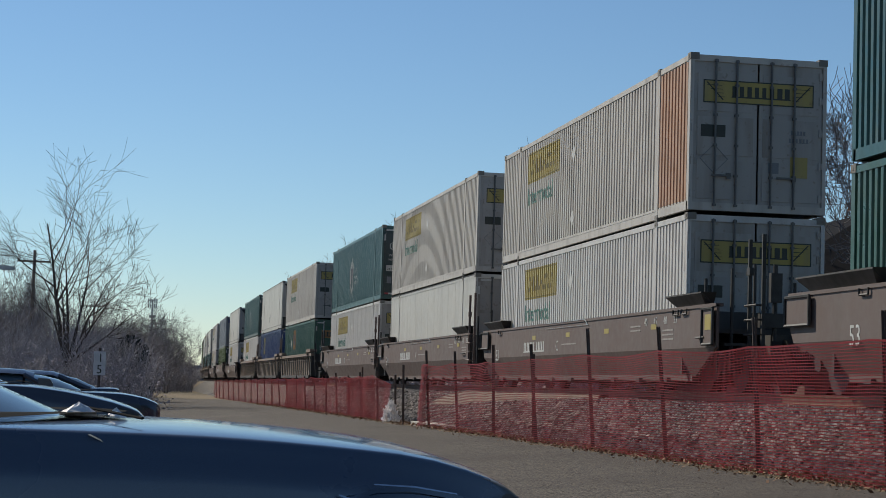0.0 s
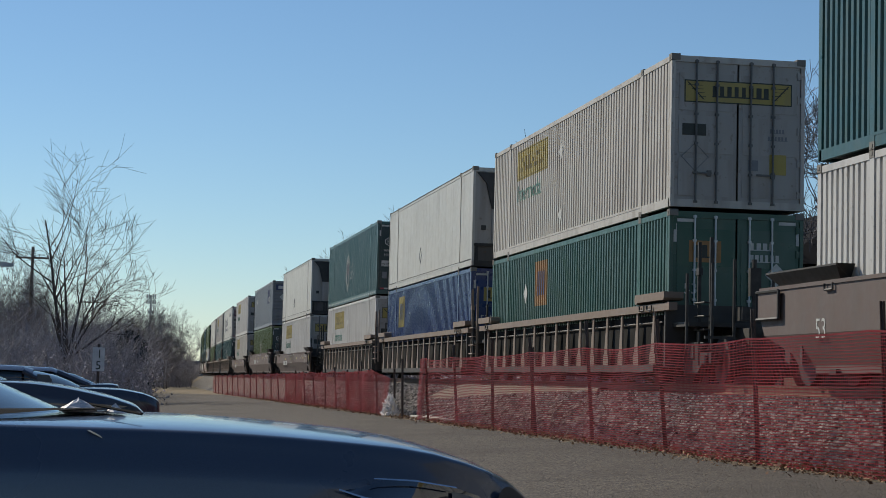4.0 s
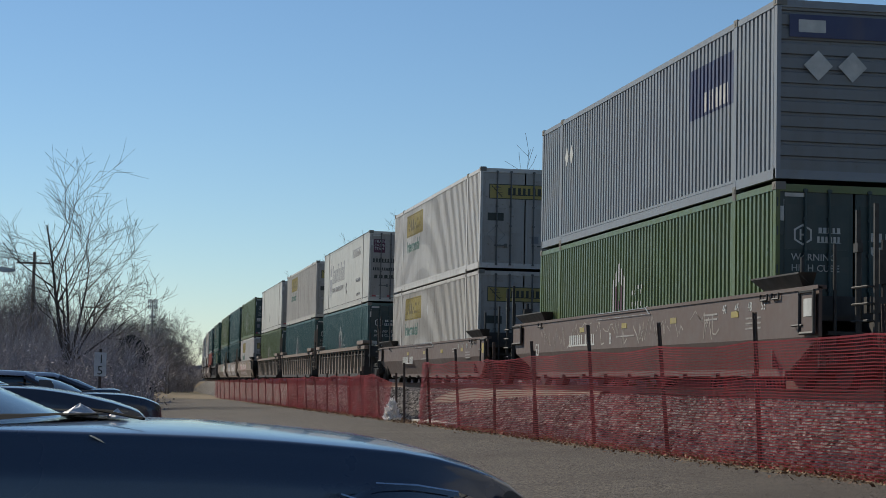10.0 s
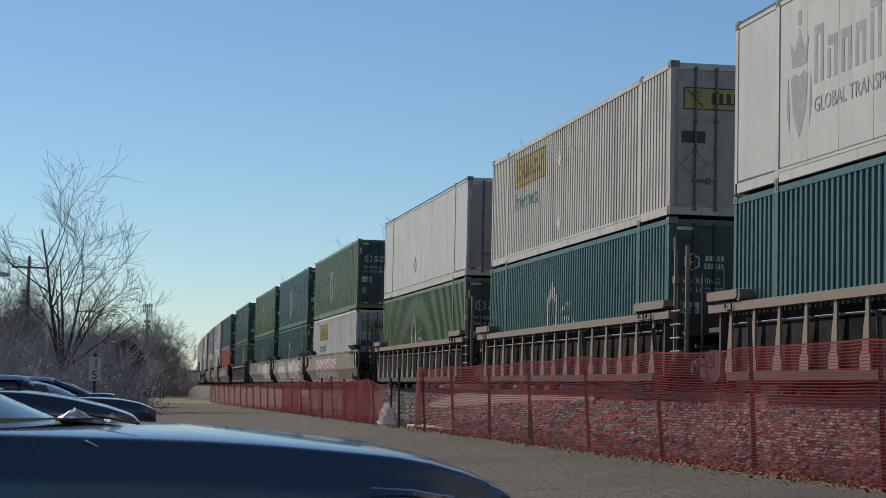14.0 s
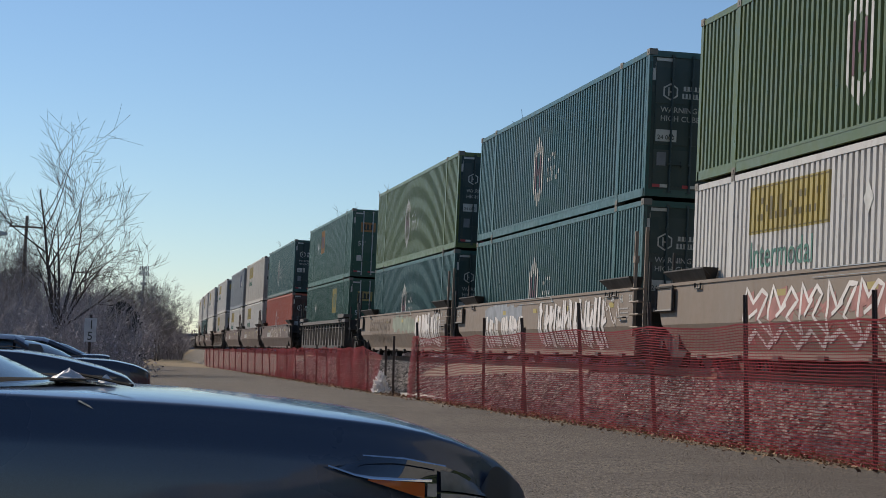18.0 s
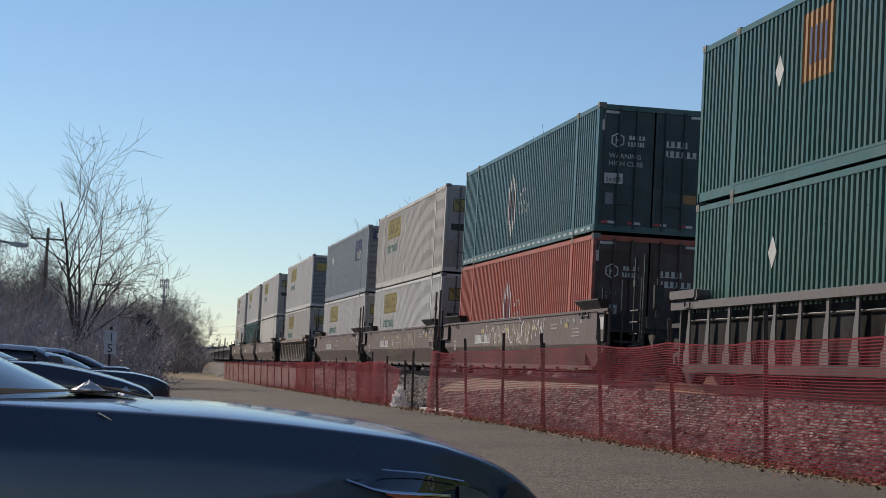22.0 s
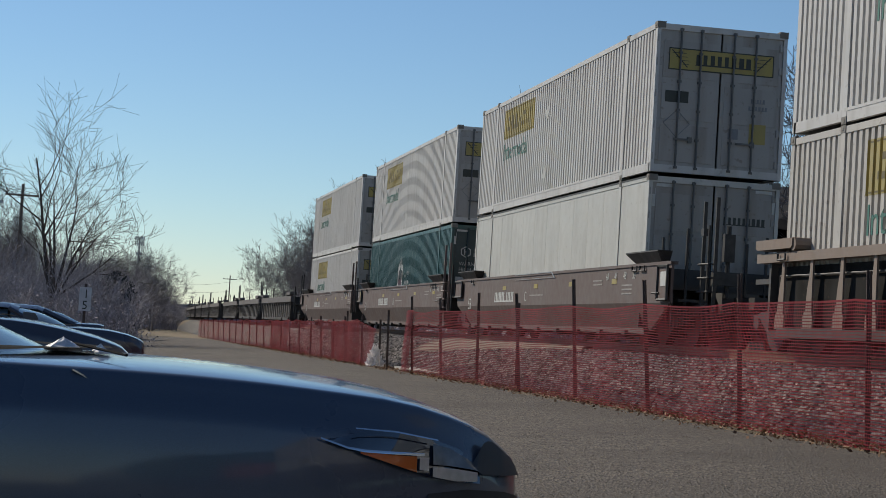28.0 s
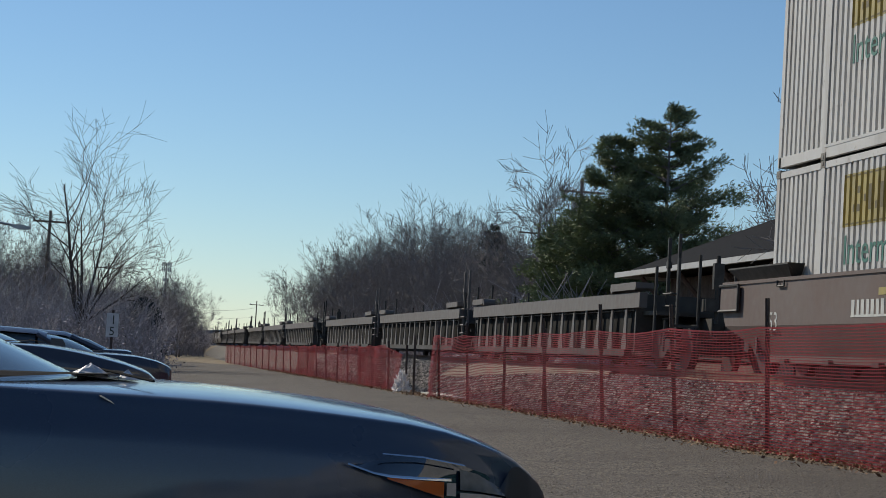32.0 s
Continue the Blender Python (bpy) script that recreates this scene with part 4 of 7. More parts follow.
def rib_mesh():
    """One stiffening gusset of the ribbed side, at y = 0."""
    sh = Shape()
    for s in (-1, 1):
        x0, x1 = sorted((s * (HALF - 0.03), s * (HALF - 0.06)))
        sh.slab([(-0.05, WELL_TOP - 0.13), (0.05, WELL_TOP - 0.13), (0.06, 1.12), (0.12, 0.92), (0.17, 0.60), (0.25, 0.53), (0.26, 0.335), (-0.11, 0.335), (-0.11, 0.52), (-0.06, 0.58)], 0, x0, x1)
    return pieces(sh, "rib")


def bottom_mesh():
    sh = Shape()
    for i in range(9):
        y = -7.2 + i * 1.8
        sh.box(-HALF + 0.1, HALF - 0.1, y - 0.12, y + 0.12, 0.16, 0.24)
    return pieces(sh, "cross_member")


def bulkhead_mesh():
    """End structure of one unit, towards -y: bulkhead, sloping frame, draft sill."""
    sh = Shape()
    sh.box(-HALF + 0.06, HALF - 0.06, -8.35, -8.27, 0.3, WELL_TOP - 0.02)
    sh.box(-0.35, 0.35, -9.85, -8.3, 0.62, 1.0)
    sh.box(-HALF + 0.2, HALF - 0.2, -9.3, -8.3, 1.02, 1.1)
    return sh.mesh("end_frame")


def ladder_mesh():
    """Ladder on the corner of the side: two tall stiles, rungs on the lower half, side grab irons."""
    sh = Shape()
    x = -HALF - 0.02
    sh.box(x, x + 0.06, 0.0, 0.05, 0.55, 2.55)
    sh.box(x + 0.04, x + 0.10, -0.55, -0.50, 0.62, 2.60)
    for i in range(4):
        z = 0.72 + i * 0.24
        sh.rod((x - 0.05, 0.03, z), (x - 0.05, -0.53, z), 0.018, 6)
        for yy in (0.03, -0.53):
            sh.rod((x - 0.05, yy, z), (x + 0.05, yy, z), 0.016, 6)
    sh.box(x - 0.01, x + 0.07, -0.06, 0.09, 1.95, 2.08)
    return sh.mesh("ladder")


def brake_mesh():
    """Tall post with the handbrake housing at the coupler end."""
    sh = Shape()
    x = -HALF + 1.2
    sh.rod((x, 0, 0.9), (x, 0, 2.2), 0.045, 8)
    sh.box(x - 0.10, x + 0.10, -0.08, 0.04, 1.55, 2.05)
    return sh.mesh("handbrake")


def fitting_mesh():
    """Upright pipes, a step and a tool box at the end of a wagon."""
    sh = Shape()
    x = -HALF + 0.25
    for dx, dy, top in ((-0.1, -8.85, 1.95), (0.15, -9.5, 2.1), (0.62, -9.3, 2.2), (1.3, -9.4, 1.9), (1.75, -9.2, 2.05)):
        sh.rod((x + dx, dy, 0.6), (x + dx, dy, top), 0.03, 6)
    sh.box(x - 0.05, x + 0.5, -9.75, -9.68, 0.78, 0.83)
    sh.box(x + 0.7, x + 1.2, -9.5, -9.25, 1.12, 1.36)
    return pieces(sh, "end_fitting")


def coupler_mesh():
    sh = Shape().box(-0.12, 0.12, -10.9, -9.8, 0.7, 0.92).rod((0.2, -9.9, 0.75), (0.25, -10.6, 0.5), 0.03, 6)
    sh.box(-1.35, -0.35, -10.1, -10.0, 0.55, 0.6)
    sh.rod((-1.35, -10.05, 0.3), (-1.35, -10.05, 0.9), 0.02, 6)
    return sh.mesh("coupler")


WKIT = dict(truck=truck_mesh(), wheel=wheel_mesh(), ribbed=ribbed_sill(), ribbed_deep=ribbed_sill(0.30), rib=rib_mesh(), liner=liner_mesh(), pipe=Shape().rod((-HALF + 0.11, -8.0, 1.12), (-HALF + 0.11, 8.0, 1.12), 0.014, 6).mesh("brake_pipe"), bottom=bottom_mesh(),
            end=bulkhead_mesh(), ladder=ladder_mesh(), brake=brake_mesh(), fitting=fitting_mesh(), coupler=coupler_mesh(),
            iron=Shape().rod((-HALF + 0.02, 0, 0.92), (-HALF - 0.06, 0, 0.92), 0.016, 5).rod((-HALF - 0.06, 0, 0.92), (-HALF - 0.06, 0.42, 0.92), 0.016, 5).rod((-HALF - 0.06, 0.42, 0.92), (-HALF + 0.02, 0.42, 0.92), 0.016, 5).mesh("grab_iron"))


def kit(key, make, *args):
    """A mesh made once and shared."""
    if (key, *args) not in WKIT:
        WKIT[(key, *args)] = make(*args)
    return WKIT[(key, *args)]


def framed_plate(w, mat, y0, y1, z0, z1, words="", name="marker_plate"):
    """A plate in a black bar frame, standing off the side."""
    x = -HALF - 0.05
    b = part(name, kit("plate", lambda *q: Shape().box(x, x + 0.02, q[0], q[1], q[2], q[3]).mesh("marker_plate"), y0, y1, z0, z1), mat, w, "plate in a black frame")
    def bars(*q):
        sh = Shape()
        for a, e in (((q[0], q[2]), (q[1], q[2])), ((q[1], q[2]), (q[1], q[3])), ((q[1], q[3]), (q[0], q[3])), ((q[0], q[3]), (q[0], q[2]))):
            sh.rod((x - 0.01, *a), (x - 0.01, *e), 0.024, 5)
        return sh.mesh("plate_frame")
    part("plate_frame", kit("plate_frame", bars, y0, y1, z0, z1), DARK_STEEL, b)
    if words:
        part("lettering", side_text(words, 0.19), PALE_INK, b, at=(x - 0.006, y1 - 0.08, z1 - 0.26))
    return b


def well_wagon(kind, mat, place, loaded, number):
    """One unit. place: s single, a rear, b middle, c front; couplers at the outer ends, shared trucks between units."""
    rear, front_end = place in "sa", place in "sc"
    top = 1.25 if number in LOW_SIDED else WELL_TOP
    look_words = {"smooth": "plate-sided", "ribbed": "rib-sided"}[kind]
    tone = {BROWN_CAR: "brown", TAN_CAR: "tan", GREY_CAR: "grey", DARK_CAR: "dark brown", BEIGE_CAR: "beige graffitied"}[mat]
    w = thing("well_wagon", "%s %s steel well wagon, %s" % (tone, look_words, "carrying stacked containers" if loaded else "running empty"), "railway wagon", group="wagons of the train")
    if kind == "smooth":
        y0, y1 = ENDS[place]
        parts("side_sill", kit("sill", smooth_sill, place, top), mat, w)
    else:
        y0, y1 = -8.75, 8.75
        for k, me in enumerate(WKIT["ribbed" if loaded else "ribbed_deep"]):
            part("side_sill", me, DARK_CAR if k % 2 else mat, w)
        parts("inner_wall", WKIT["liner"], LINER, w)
        part("brake_pipe", WKIT["pipe"], GREY_CAR, w)
        for i in range(15):
            parts("rib", WKIT["rib"], mat, w, at=(0, -7.7 + i * 1.1, 0))
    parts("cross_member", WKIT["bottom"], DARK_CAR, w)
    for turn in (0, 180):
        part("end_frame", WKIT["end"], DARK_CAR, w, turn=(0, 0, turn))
    near, far = (y0 + 0.55, y0 + 2.6) if rear else (y0 + 0.05, -6.15), (6.6, y1 - 0.5)
    if kind == "ribbed":
        near, far = (-8.6, -6.7), (7.2, 8.7)
        parts("platform", kit("platform", platform, *near, top), mat, w)
        parts("platform", kit("platform", platform, *far, top), mat, w)
    else:
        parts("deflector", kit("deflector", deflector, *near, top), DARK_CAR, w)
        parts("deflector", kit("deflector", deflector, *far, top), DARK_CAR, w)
    if loaded:
        for y in (near[1] - 0.55, near[1] - 1.05, far[0] + 0.3):
            part("grab_iron", kit("loop", loop_mesh, y, top), DARK_STEEL, w)
    part("ladder", WKIT["ladder"], DARK_STEEL if rear else mat, w, at=(0.5 if rear else 0.0 if kind == "smooth" else 0.12, y0 - (0.2 if rear else 0.02), 0))
    parts("end_fitting", WKIT["fitting"], DARK_STEEL, w, at=(0, -0.5 if rear else 0, 0))
    if rear:
        part("handbrake", WKIT["brake"], DARK_STEEL, w, at=(0, -9.9, 0))
        part("coupler", WKIT["coupler"], DARK_STEEL, w)
    if front_end:
        part("coupler", WKIT["coupler"], DARK_STEEL, w, turn=(0, 0, 180))
    for y in [-9.87] + ([9.87] if front_end else []):
        t = part("truck", WKIT["truck"], DARK_STEEL, w, at=(0, y + (1.1 if (y < 0 and rear) else -1.1 if (y > 0) else 0), 0))
        for dy in (-0.89, 0.89):
            part("wheelset", WKIT["wheel"], DARK_STEEL, t, at=(0, dy, 0.42))
    if kind == "smooth":
        part("grab_iron", WKIT["iron"], DARK_STEEL, w, at=(0, y0 + 0.5, 0))
        part("guard_strip", kit("guard", guard_mesh, top), STEEL, w, "thin pale strip along the side")
        stencils(w, number, top)
        framed_plate(w, mat, y1 - 0.95, y1 + 0.02, top - 0.46, top - 0.04, "125 T" if number in (14, 22) else "")
        if rear:
            framed_plate(w, mat, y0 + 0.04, y0 + 0.6, top - 0.66, top - 0.06, name="notice_plate")
            part("notice", kit("notice", lambda *q: Shape().box(-HALF - 0.056, -HALF - 0.05, q[0] + 0.14, q[0] + 0.46, q[1] - 0.42, q[1] - 0.16).mesh("notice"), y0, top), YELLOW if number in (1, 7, 9) else PALE_INK, w, "small pale notice")
        if number == 22:
            part("reflector", kit("stripes", lambda q: Shape().box(-HALF - 0.058, -HALF - 0.051, y1 - 0.9, y1 - 0.66, q - 0.43, q - 0.08).mesh("reflector"), top), YELLOW, w, "bright yellow striped reflector")
    return w


LOW_SIDED = (7, 9)


def side_plate(y0, y1, z0, z1, proud=0.006):
    x = -HALF
    return Shape().box(x - proud, x + 0.002, y0, y1, z0, z1)


def stencil_bars(y0, y1, z0, z1, count, seed):
    """Wagon marks and numbers as plain bars on one baseline; small lines as a single bar."""
    rnd = random.Random(seed)
    w, foot = (y1 - y0) / count, z0 + (z1 - z0) * 0.14
    outline = [(y0, z0)]
    if z1 - z0 > 0.1:
        for i in range(count):
            if i in (5, count):
                continue
            a, b = y0 + (i + 0.15) * w, y0 + (i + rnd.uniform(0.6, 0.85)) * w
            outline += [(a, foot), (a, z1), (b, z1), (b, foot)]
    else:
        outline += [(y0, z1), (y1, z1)]
    outline.append((y1, z0))
    return Shape().slab(outline, 0, -HALF - 0.005, -HALF + 0.002).mesh("stencil")


STENCIL = {}


def stencils(w, number, top):
    k, lift = number % 4, top - WELL_TOP
    for key, args in (("mark", (2.1, 4.3, 0.84, 1.08, 13, 3 + k)), ("data", (-8.0, -7.3, 0.92, 0.95, 7, 13 + k)), ("data2", (-8.0, -7.3, 1.0, 1.03, 7, 23 + k)), ("data3", (-8.0, -7.3, 1.08, 1.11, 6, 43 + k)), ("unit", (-0.9, 0.4, 0.96, 0.99, 11, 33)), ("data4", (-5.9, -5.2, 1.2, 1.23, 6, 51)), ("data5", (-5.9, -5.2, 1.12, 1.15, 6, 52))):
        kk = (key, k if key == "mark" else 0)
        if kk not in STENCIL:
            STENCIL[kk] = stencil_bars(*args)
        if number not in (13, 14, 15) or key not in ("mark", "unit"):
            part("lettering", STENCIL[kk], PALE_INK if key == "mark" else WORN_INK, w, at=(0, 0, lift))
    for i, txt in enumerate(("40", "45", "48", "53")):
        part("lettering", side_text(txt, 0.15), PALE_INK, w, at=(-HALF - 0.004, -6.15 - i * 0.62, 1.21 + lift))
    if number not in (7, 9, 13, 14, 15):
        part("lettering", side_text("53", 0.30), PALE_INK, w, at=(-HALF - 0.004, 7.6, 0.67))
        part("lettering", side_text("BCAB"[k], 0.24), PALE_INK, w, at=(-HALF - 0.004, 0.95, 0.84))
    for j, y in enumerate((-6.95, -3.6, -0.35, 2.98)):
        kk = ("tape", j)
        if kk not in STENCIL:
            STENCIL[kk] = side_plate(y, y + 0.36, 1.13, 1.23).mesh("reflector")
        part("reflector", STENCIL[kk], YELLOW, w, at=(0, 0, lift))
    if number in GRAFFITI:
        graffiti(w, number, top - 0.05)


PINK = plain("faded_red_spray", (0.30, 0.13, 0.115), 0.7, 0, 0.35, 3)
SEA_GREEN = plain("faded_green_spray", (0.20, 0.23, 0.18), 0.7, 0, 0.3, 3)
SKY_SPRAY = plain("faded_blue_spray", (0.22, 0.24, 0.27), 0.7, 0, 0.3, 3)
SPRAY_WHITE = plain("white_spray", (0.62, 0.58, 0.56), 0.7, 0, 0.15, 3)
TAN_SPRAY = plain("faded_tan_spray", (0.165, 0.13, 0.10), 0.7, 0, 0.3, 3)
# style, far end, near end, low, high of each piece of spray work on a wagon
GRAFFITI = {
    7: [("rings", 0.9, -2.9, 0.45, 1.2, TAN_SPRAY, DARK_INK)],
    8: [("scrawl", 7.0, -6.0, 0.8, 1.35, FADED, None)],
    13: [("cloud", 5.0, -3.0, 0.45, 1.2, PINK, None), ("rings", 4.9, -3.0, 0.36, 1.28, SPRAY_WHITE, None), ("scrawl", -3.4, -9.4, 0.75, 1.38, GREY_INK, None)],
    14: [("cloud", 5.5, 1.5, 0.95, 1.35, SKY_SPRAY, None), ("strokes", 5.6, 0.8, 0.32, 1.12, SPRAY_WHITE, DARK_INK), ("strokes", -0.6, -6.4, 0.32, 1.38, SPRAY_WHITE, DARK_INK), ("scrawl", -6.3, -7.9, 0.7, 1.3, SPRAY_WHITE, None)],
    15: [("cloud", 1.9, -2.6, 0.75, 1.32, SEA_GREEN, None), ("strokes", -2.8, -7.4, 0.32, 1.38, SPRAY_WHITE, None), ("rings", 7.5, 2.4, 0.5, 1.3, TAN_SPRAY, None), ("scrawl", -5.0, -8.0, 0.5, 1.38, GREY_INK, None)],
    17: [("strokes", 1.6, -3.2, 0.62, 1.36, TAN_SPRAY, None), ("scrawl", 3.0, -4.8, 0.75, 1.38, SPRAY_WHITE, None)],
    18: [("strokes", 2.2, -1.6, 0.45, 1.36, TAN_SPRAY, None), ("strokes", -1.4, -4.8, 0.78, 1.36, TAN_SPRAY, None)],
}


def ribbon(sh, pts, wide, proud):
    """A sprayed stroke that follows the skin of the side."""
    fine = []
    for p, q in zip(pts, pts[1:]):
        n = max(1, int(math.hypot(q[0] - p[0], q[1] - p[1]) / 0.1))
        fine += [(p[0] + (q[0] - p[0]) * i / n, p[1] + (q[1] - p[1]) * i / n) for i in range(n)]
    fine.append(pts[-1])
    base = len(sh.v)
    for i, (y, z) in enumerate(fine):
        a, b = fine[max(i - 1, 0)], fine[min(i + 1, len(fine) - 1)]
        dy, dz = b[0] - a[0], b[1] - a[1]
        ln = math.hypot(dy, dz) or 1.0
        for k in (-0.5, 0.5):
            yy, zz = y - dz / ln * wide * k, z + dy / ln * wide * k
            sh.v.append((skin_x(zz) - proud, yy, zz))
    sh.f += [(base + 2 * i, base + 2 * i + 1, base + 2 * i + 3, base + 2 * i + 2) for i in range(len(fine) - 1)]


def graffiti(w, number, roof):
    """Sprayed clouds, outlined shapes, fat strokes and thin scrawls; no words."""
    rnd = random.Random(number * 7)
    for level, (style, far, near, lo, hi, ink, edge) in enumerate(GRAFFITI[number]):
        hi = min(hi, roof)
        body, rim = Shape(), Shape()
        lift = 0.004 + 0.004 * level
        y = far
        while y > near + 0.2:
            tall = hi - lo
            if style == "cloud":
                z = rnd.uniform(lo + 0.15, hi - 0.15)
                ribbon(body, [(y, z), (y - 0.5, min(max(z + rnd.uniform(-0.2, 0.2), lo + 0.12), hi - 0.12))], rnd.uniform(0.24, 0.4), lift + rnd.uniform(0, 0.002))
                y -= rnd.uniform(0.1, 0.2)
            elif style == "rings":
                wide = rnd.uniform(0.9, 1.5)
                ring = [(y - wide * u, lo + tall * v) for u, v in ((0.05, 0.1), (rnd.uniform(0.0, 0.2), 0.6), (0.2, 1.0), (0.45, rnd.uniform(0.55, 0.75)), (0.75, 0.95), (0.95, rnd.uniform(0.7, 0.95)), (0.62, rnd.uniform(0.35, 0.5)), (1.0, rnd.uniform(0.1, 0.25)), (0.7, 0.0), (0.45, rnd.uniform(0.2, 0.35)))]
                ribbon(body, ring + ring[:1], 0.075, lift)
                ribbon(body, [(y - wide * 0.3, lo + tall * 0.5), (y - wide * 0.6, lo + tall * rnd.uniform(0.55, 0.8))], 0.06, lift + 0.001)
                if edge:
                    ribbon(rim, [(a + 0.06, b - 0.03) for a, b in ring + ring[:1]], 0.03, lift + 0.002)
                y -= wide * 0.92
            elif style == "strokes":
                lean, wide = rnd.uniform(-0.25, 0.12), rnd.uniform(0.15, 0.26)
                a, b = lo + tall * rnd.uniform(0.0, 0.12), hi - tall * rnd.uniform(0.0, 0.16)
                spine = [(y, a), (y + lean * 0.6, (a + b) / 2), (y + lean, b)]
                ribbon(body, spine, wide, lift + rnd.uniform(0, 0.002))
                if rnd.random() < 0.45:
                    ribbon(body, [spine[rnd.choice((0, 1, 2))], (y - 0.36, rnd.uniform(a, b))], wide * 0.7, lift + 0.001)
                if edge:
                    ribbon(rim, [(p + wide * 0.55, q) for p, q in spine], 0.035, lift + 0.003)
                y -= wide * rnd.uniform(1.25, 1.7)
            else:
                z = rnd.uniform(lo, hi - 0.1)
                pts = [(y, z)]
                for k in range(rnd.randint(3, 6)):
                    pts.append((pts[-1][0] - rnd.uniform(0.02, 0.22), rnd.uniform(lo, hi)))
                ribbon(body, pts, rnd.uniform(0.018, 0.035), lift)
                y -= rnd.uniform(0.3, 0.8)
        part({"cloud": "sprayed_cloud", "rings": "sprayed_shape", "strokes": "graffiti", "scrawl": "sprayed_scrawl"}[style], body, ink, w, {"cloud": "faded cloud of spray paint", "rings": "sprayed outlined shapes", "strokes": "fat sprayed strokes", "scrawl": "thin sprayed scrawl"}[style])
        if edge:
            part("sprayed_outline", rim, edge, w, "dark sprayed outline")


# trailing-end distance of each stack at the start; upper box, lower box; wagon side, paint, unit's place in its wagon (s single, a rear, b middle, c front)
UNITS = [
    (8.3, ("teal", "door"), ("green", "door"), "smooth", BROWN_CAR, "s"),
    (31.97, ("yellow", "door"), ("yellow", "door"), "smooth", BROWN_CAR, "a"),
    (51.72, ("yellow", "door"), ("plainwhite", "door"), "smooth", BROWN_CAR, "b"),
    (70.75, ("teal", "door"), ("yellow", "door"), "smooth", BROWN_CAR, "c"),
    (94.2, ("yellow", "door"), ("green", "door"), "ribbed", TAN_CAR, "a"),
    (113.4, ("reefer", "reefer"), ("blue", "door"), "ribbed", TAN_CAR, "b"),
    (132.8, ("teal", "door"), ("yellow", "door"), "ribbed", TAN_CAR, "c"),
    (156.8, ("reefer", "reefer"), ("yellow", "door"), "smooth", BROWN_CAR, "s"),
    (180.6, ("greyblue", "front"), ("olive", "door"), "smooth", BROWN_CAR, "s"),
    (204.4, ("yellow", "door"), ("yellow", "door"), "smooth", BROWN_CAR, "s"),
    (227.45, ("gothic", "door"), ("teal", "door"), "ribbed", TAN_CAR, "a"),
    (247.2, ("yellow", "door"), ("teal", "door"), "ribbed", TAN_CAR, "b"),
    (266.9, ("plainwhite", "door"), ("olive", "door"), "ribbed", TAN_CAR, "c"),
    (290.7, ("olive", "door"), ("yellow", "door"), "smooth", BEIGE_CAR, "a"),
    (310.0, ("teal", "door"), ("teal", "door"), "smooth", BEIGE_CAR, "b"),
    (329.4, ("olive", "door"), ("teal", "door"), "smooth", BEIGE_CAR, "c"),
    (353.1, ("green", "door"), ("green", "door"), "ribbed", GREY_CAR, "s"),
    (376.7, ("teal", "door"), ("red", "door"), "smooth", BROWN_CAR, "a"),
    (396.4, ("yellow", "door"), ("yellow", "door"), "smooth", BROWN_CAR, "b"),
    (415.7, ("greyblue", "front"), ("yellow", "door"), "smooth", BROWN_CAR, "c"),
    (439.15, ("yellow", "front"), ("yellow", "door"), "ribbed", TAN_CAR, "s"),
    (462.6, ("yellow", "door"), ("plainwhite", "door"), "smooth", BROWN_CAR, "a"),
    (482.35, ("yellow", "door"), ("teal", "door"), "smooth", BROWN_CAR, "b"),
    (502.2, ("yellow", "door"), ("yellow", "door"), "smooth", BROWN_CAR, "c"),
]
q = 526.0
for i in range(18):
    UNITS.append((q, None, None, "smooth" if i in (9, 10, 11) else "ribbed", GREY_CAR, "abc"[i % 3]))
    q += 23.7 if i % 3 == 2 else 19.8

TRAIN = []
for i, (q, up, low, side, mat, place) in enumerate(UNITS):
    mid = q - E0
    w = well_wagon(side, mat, place, up is not None, i)
    TRAIN.append((w, mid, RAIL))
    if up:
        TRAIN.append((container(*low, False, old=i in (9, 20), far_mark=i in (0, 4)), mid, RAIL + 0.30))
        TRAIN.append((container(*up, True, rusty=(i == 1), old=i in (1, 2, 4, 11, 18), taped=i in (6, 17)), mid, RAIL + 0.30 + CH + 0.02))

# ---- orange barrier fence along the track ----
def barrier_plastic():
    m, t, b = material("orange_barrier_plastic", 0.5)
    c = mixed(t, ramped(t, noisy(t, 1.2, 3), 0.35, 0.65), (0.20, 0.013, 0.018), (0.13, 0.010, 0.013))
    t.links.new(c, b.inputs["Base Color"])
    b.inputs["Specular IOR Level"].default_value = 0.12
    return m


BARRIER = barrier_plastic()
POST_STEEL = paint("rusty_post_paint", (0.06, 0.04, 0.036), 0.8, 0.5, (0.16, 0.08, 0.05))


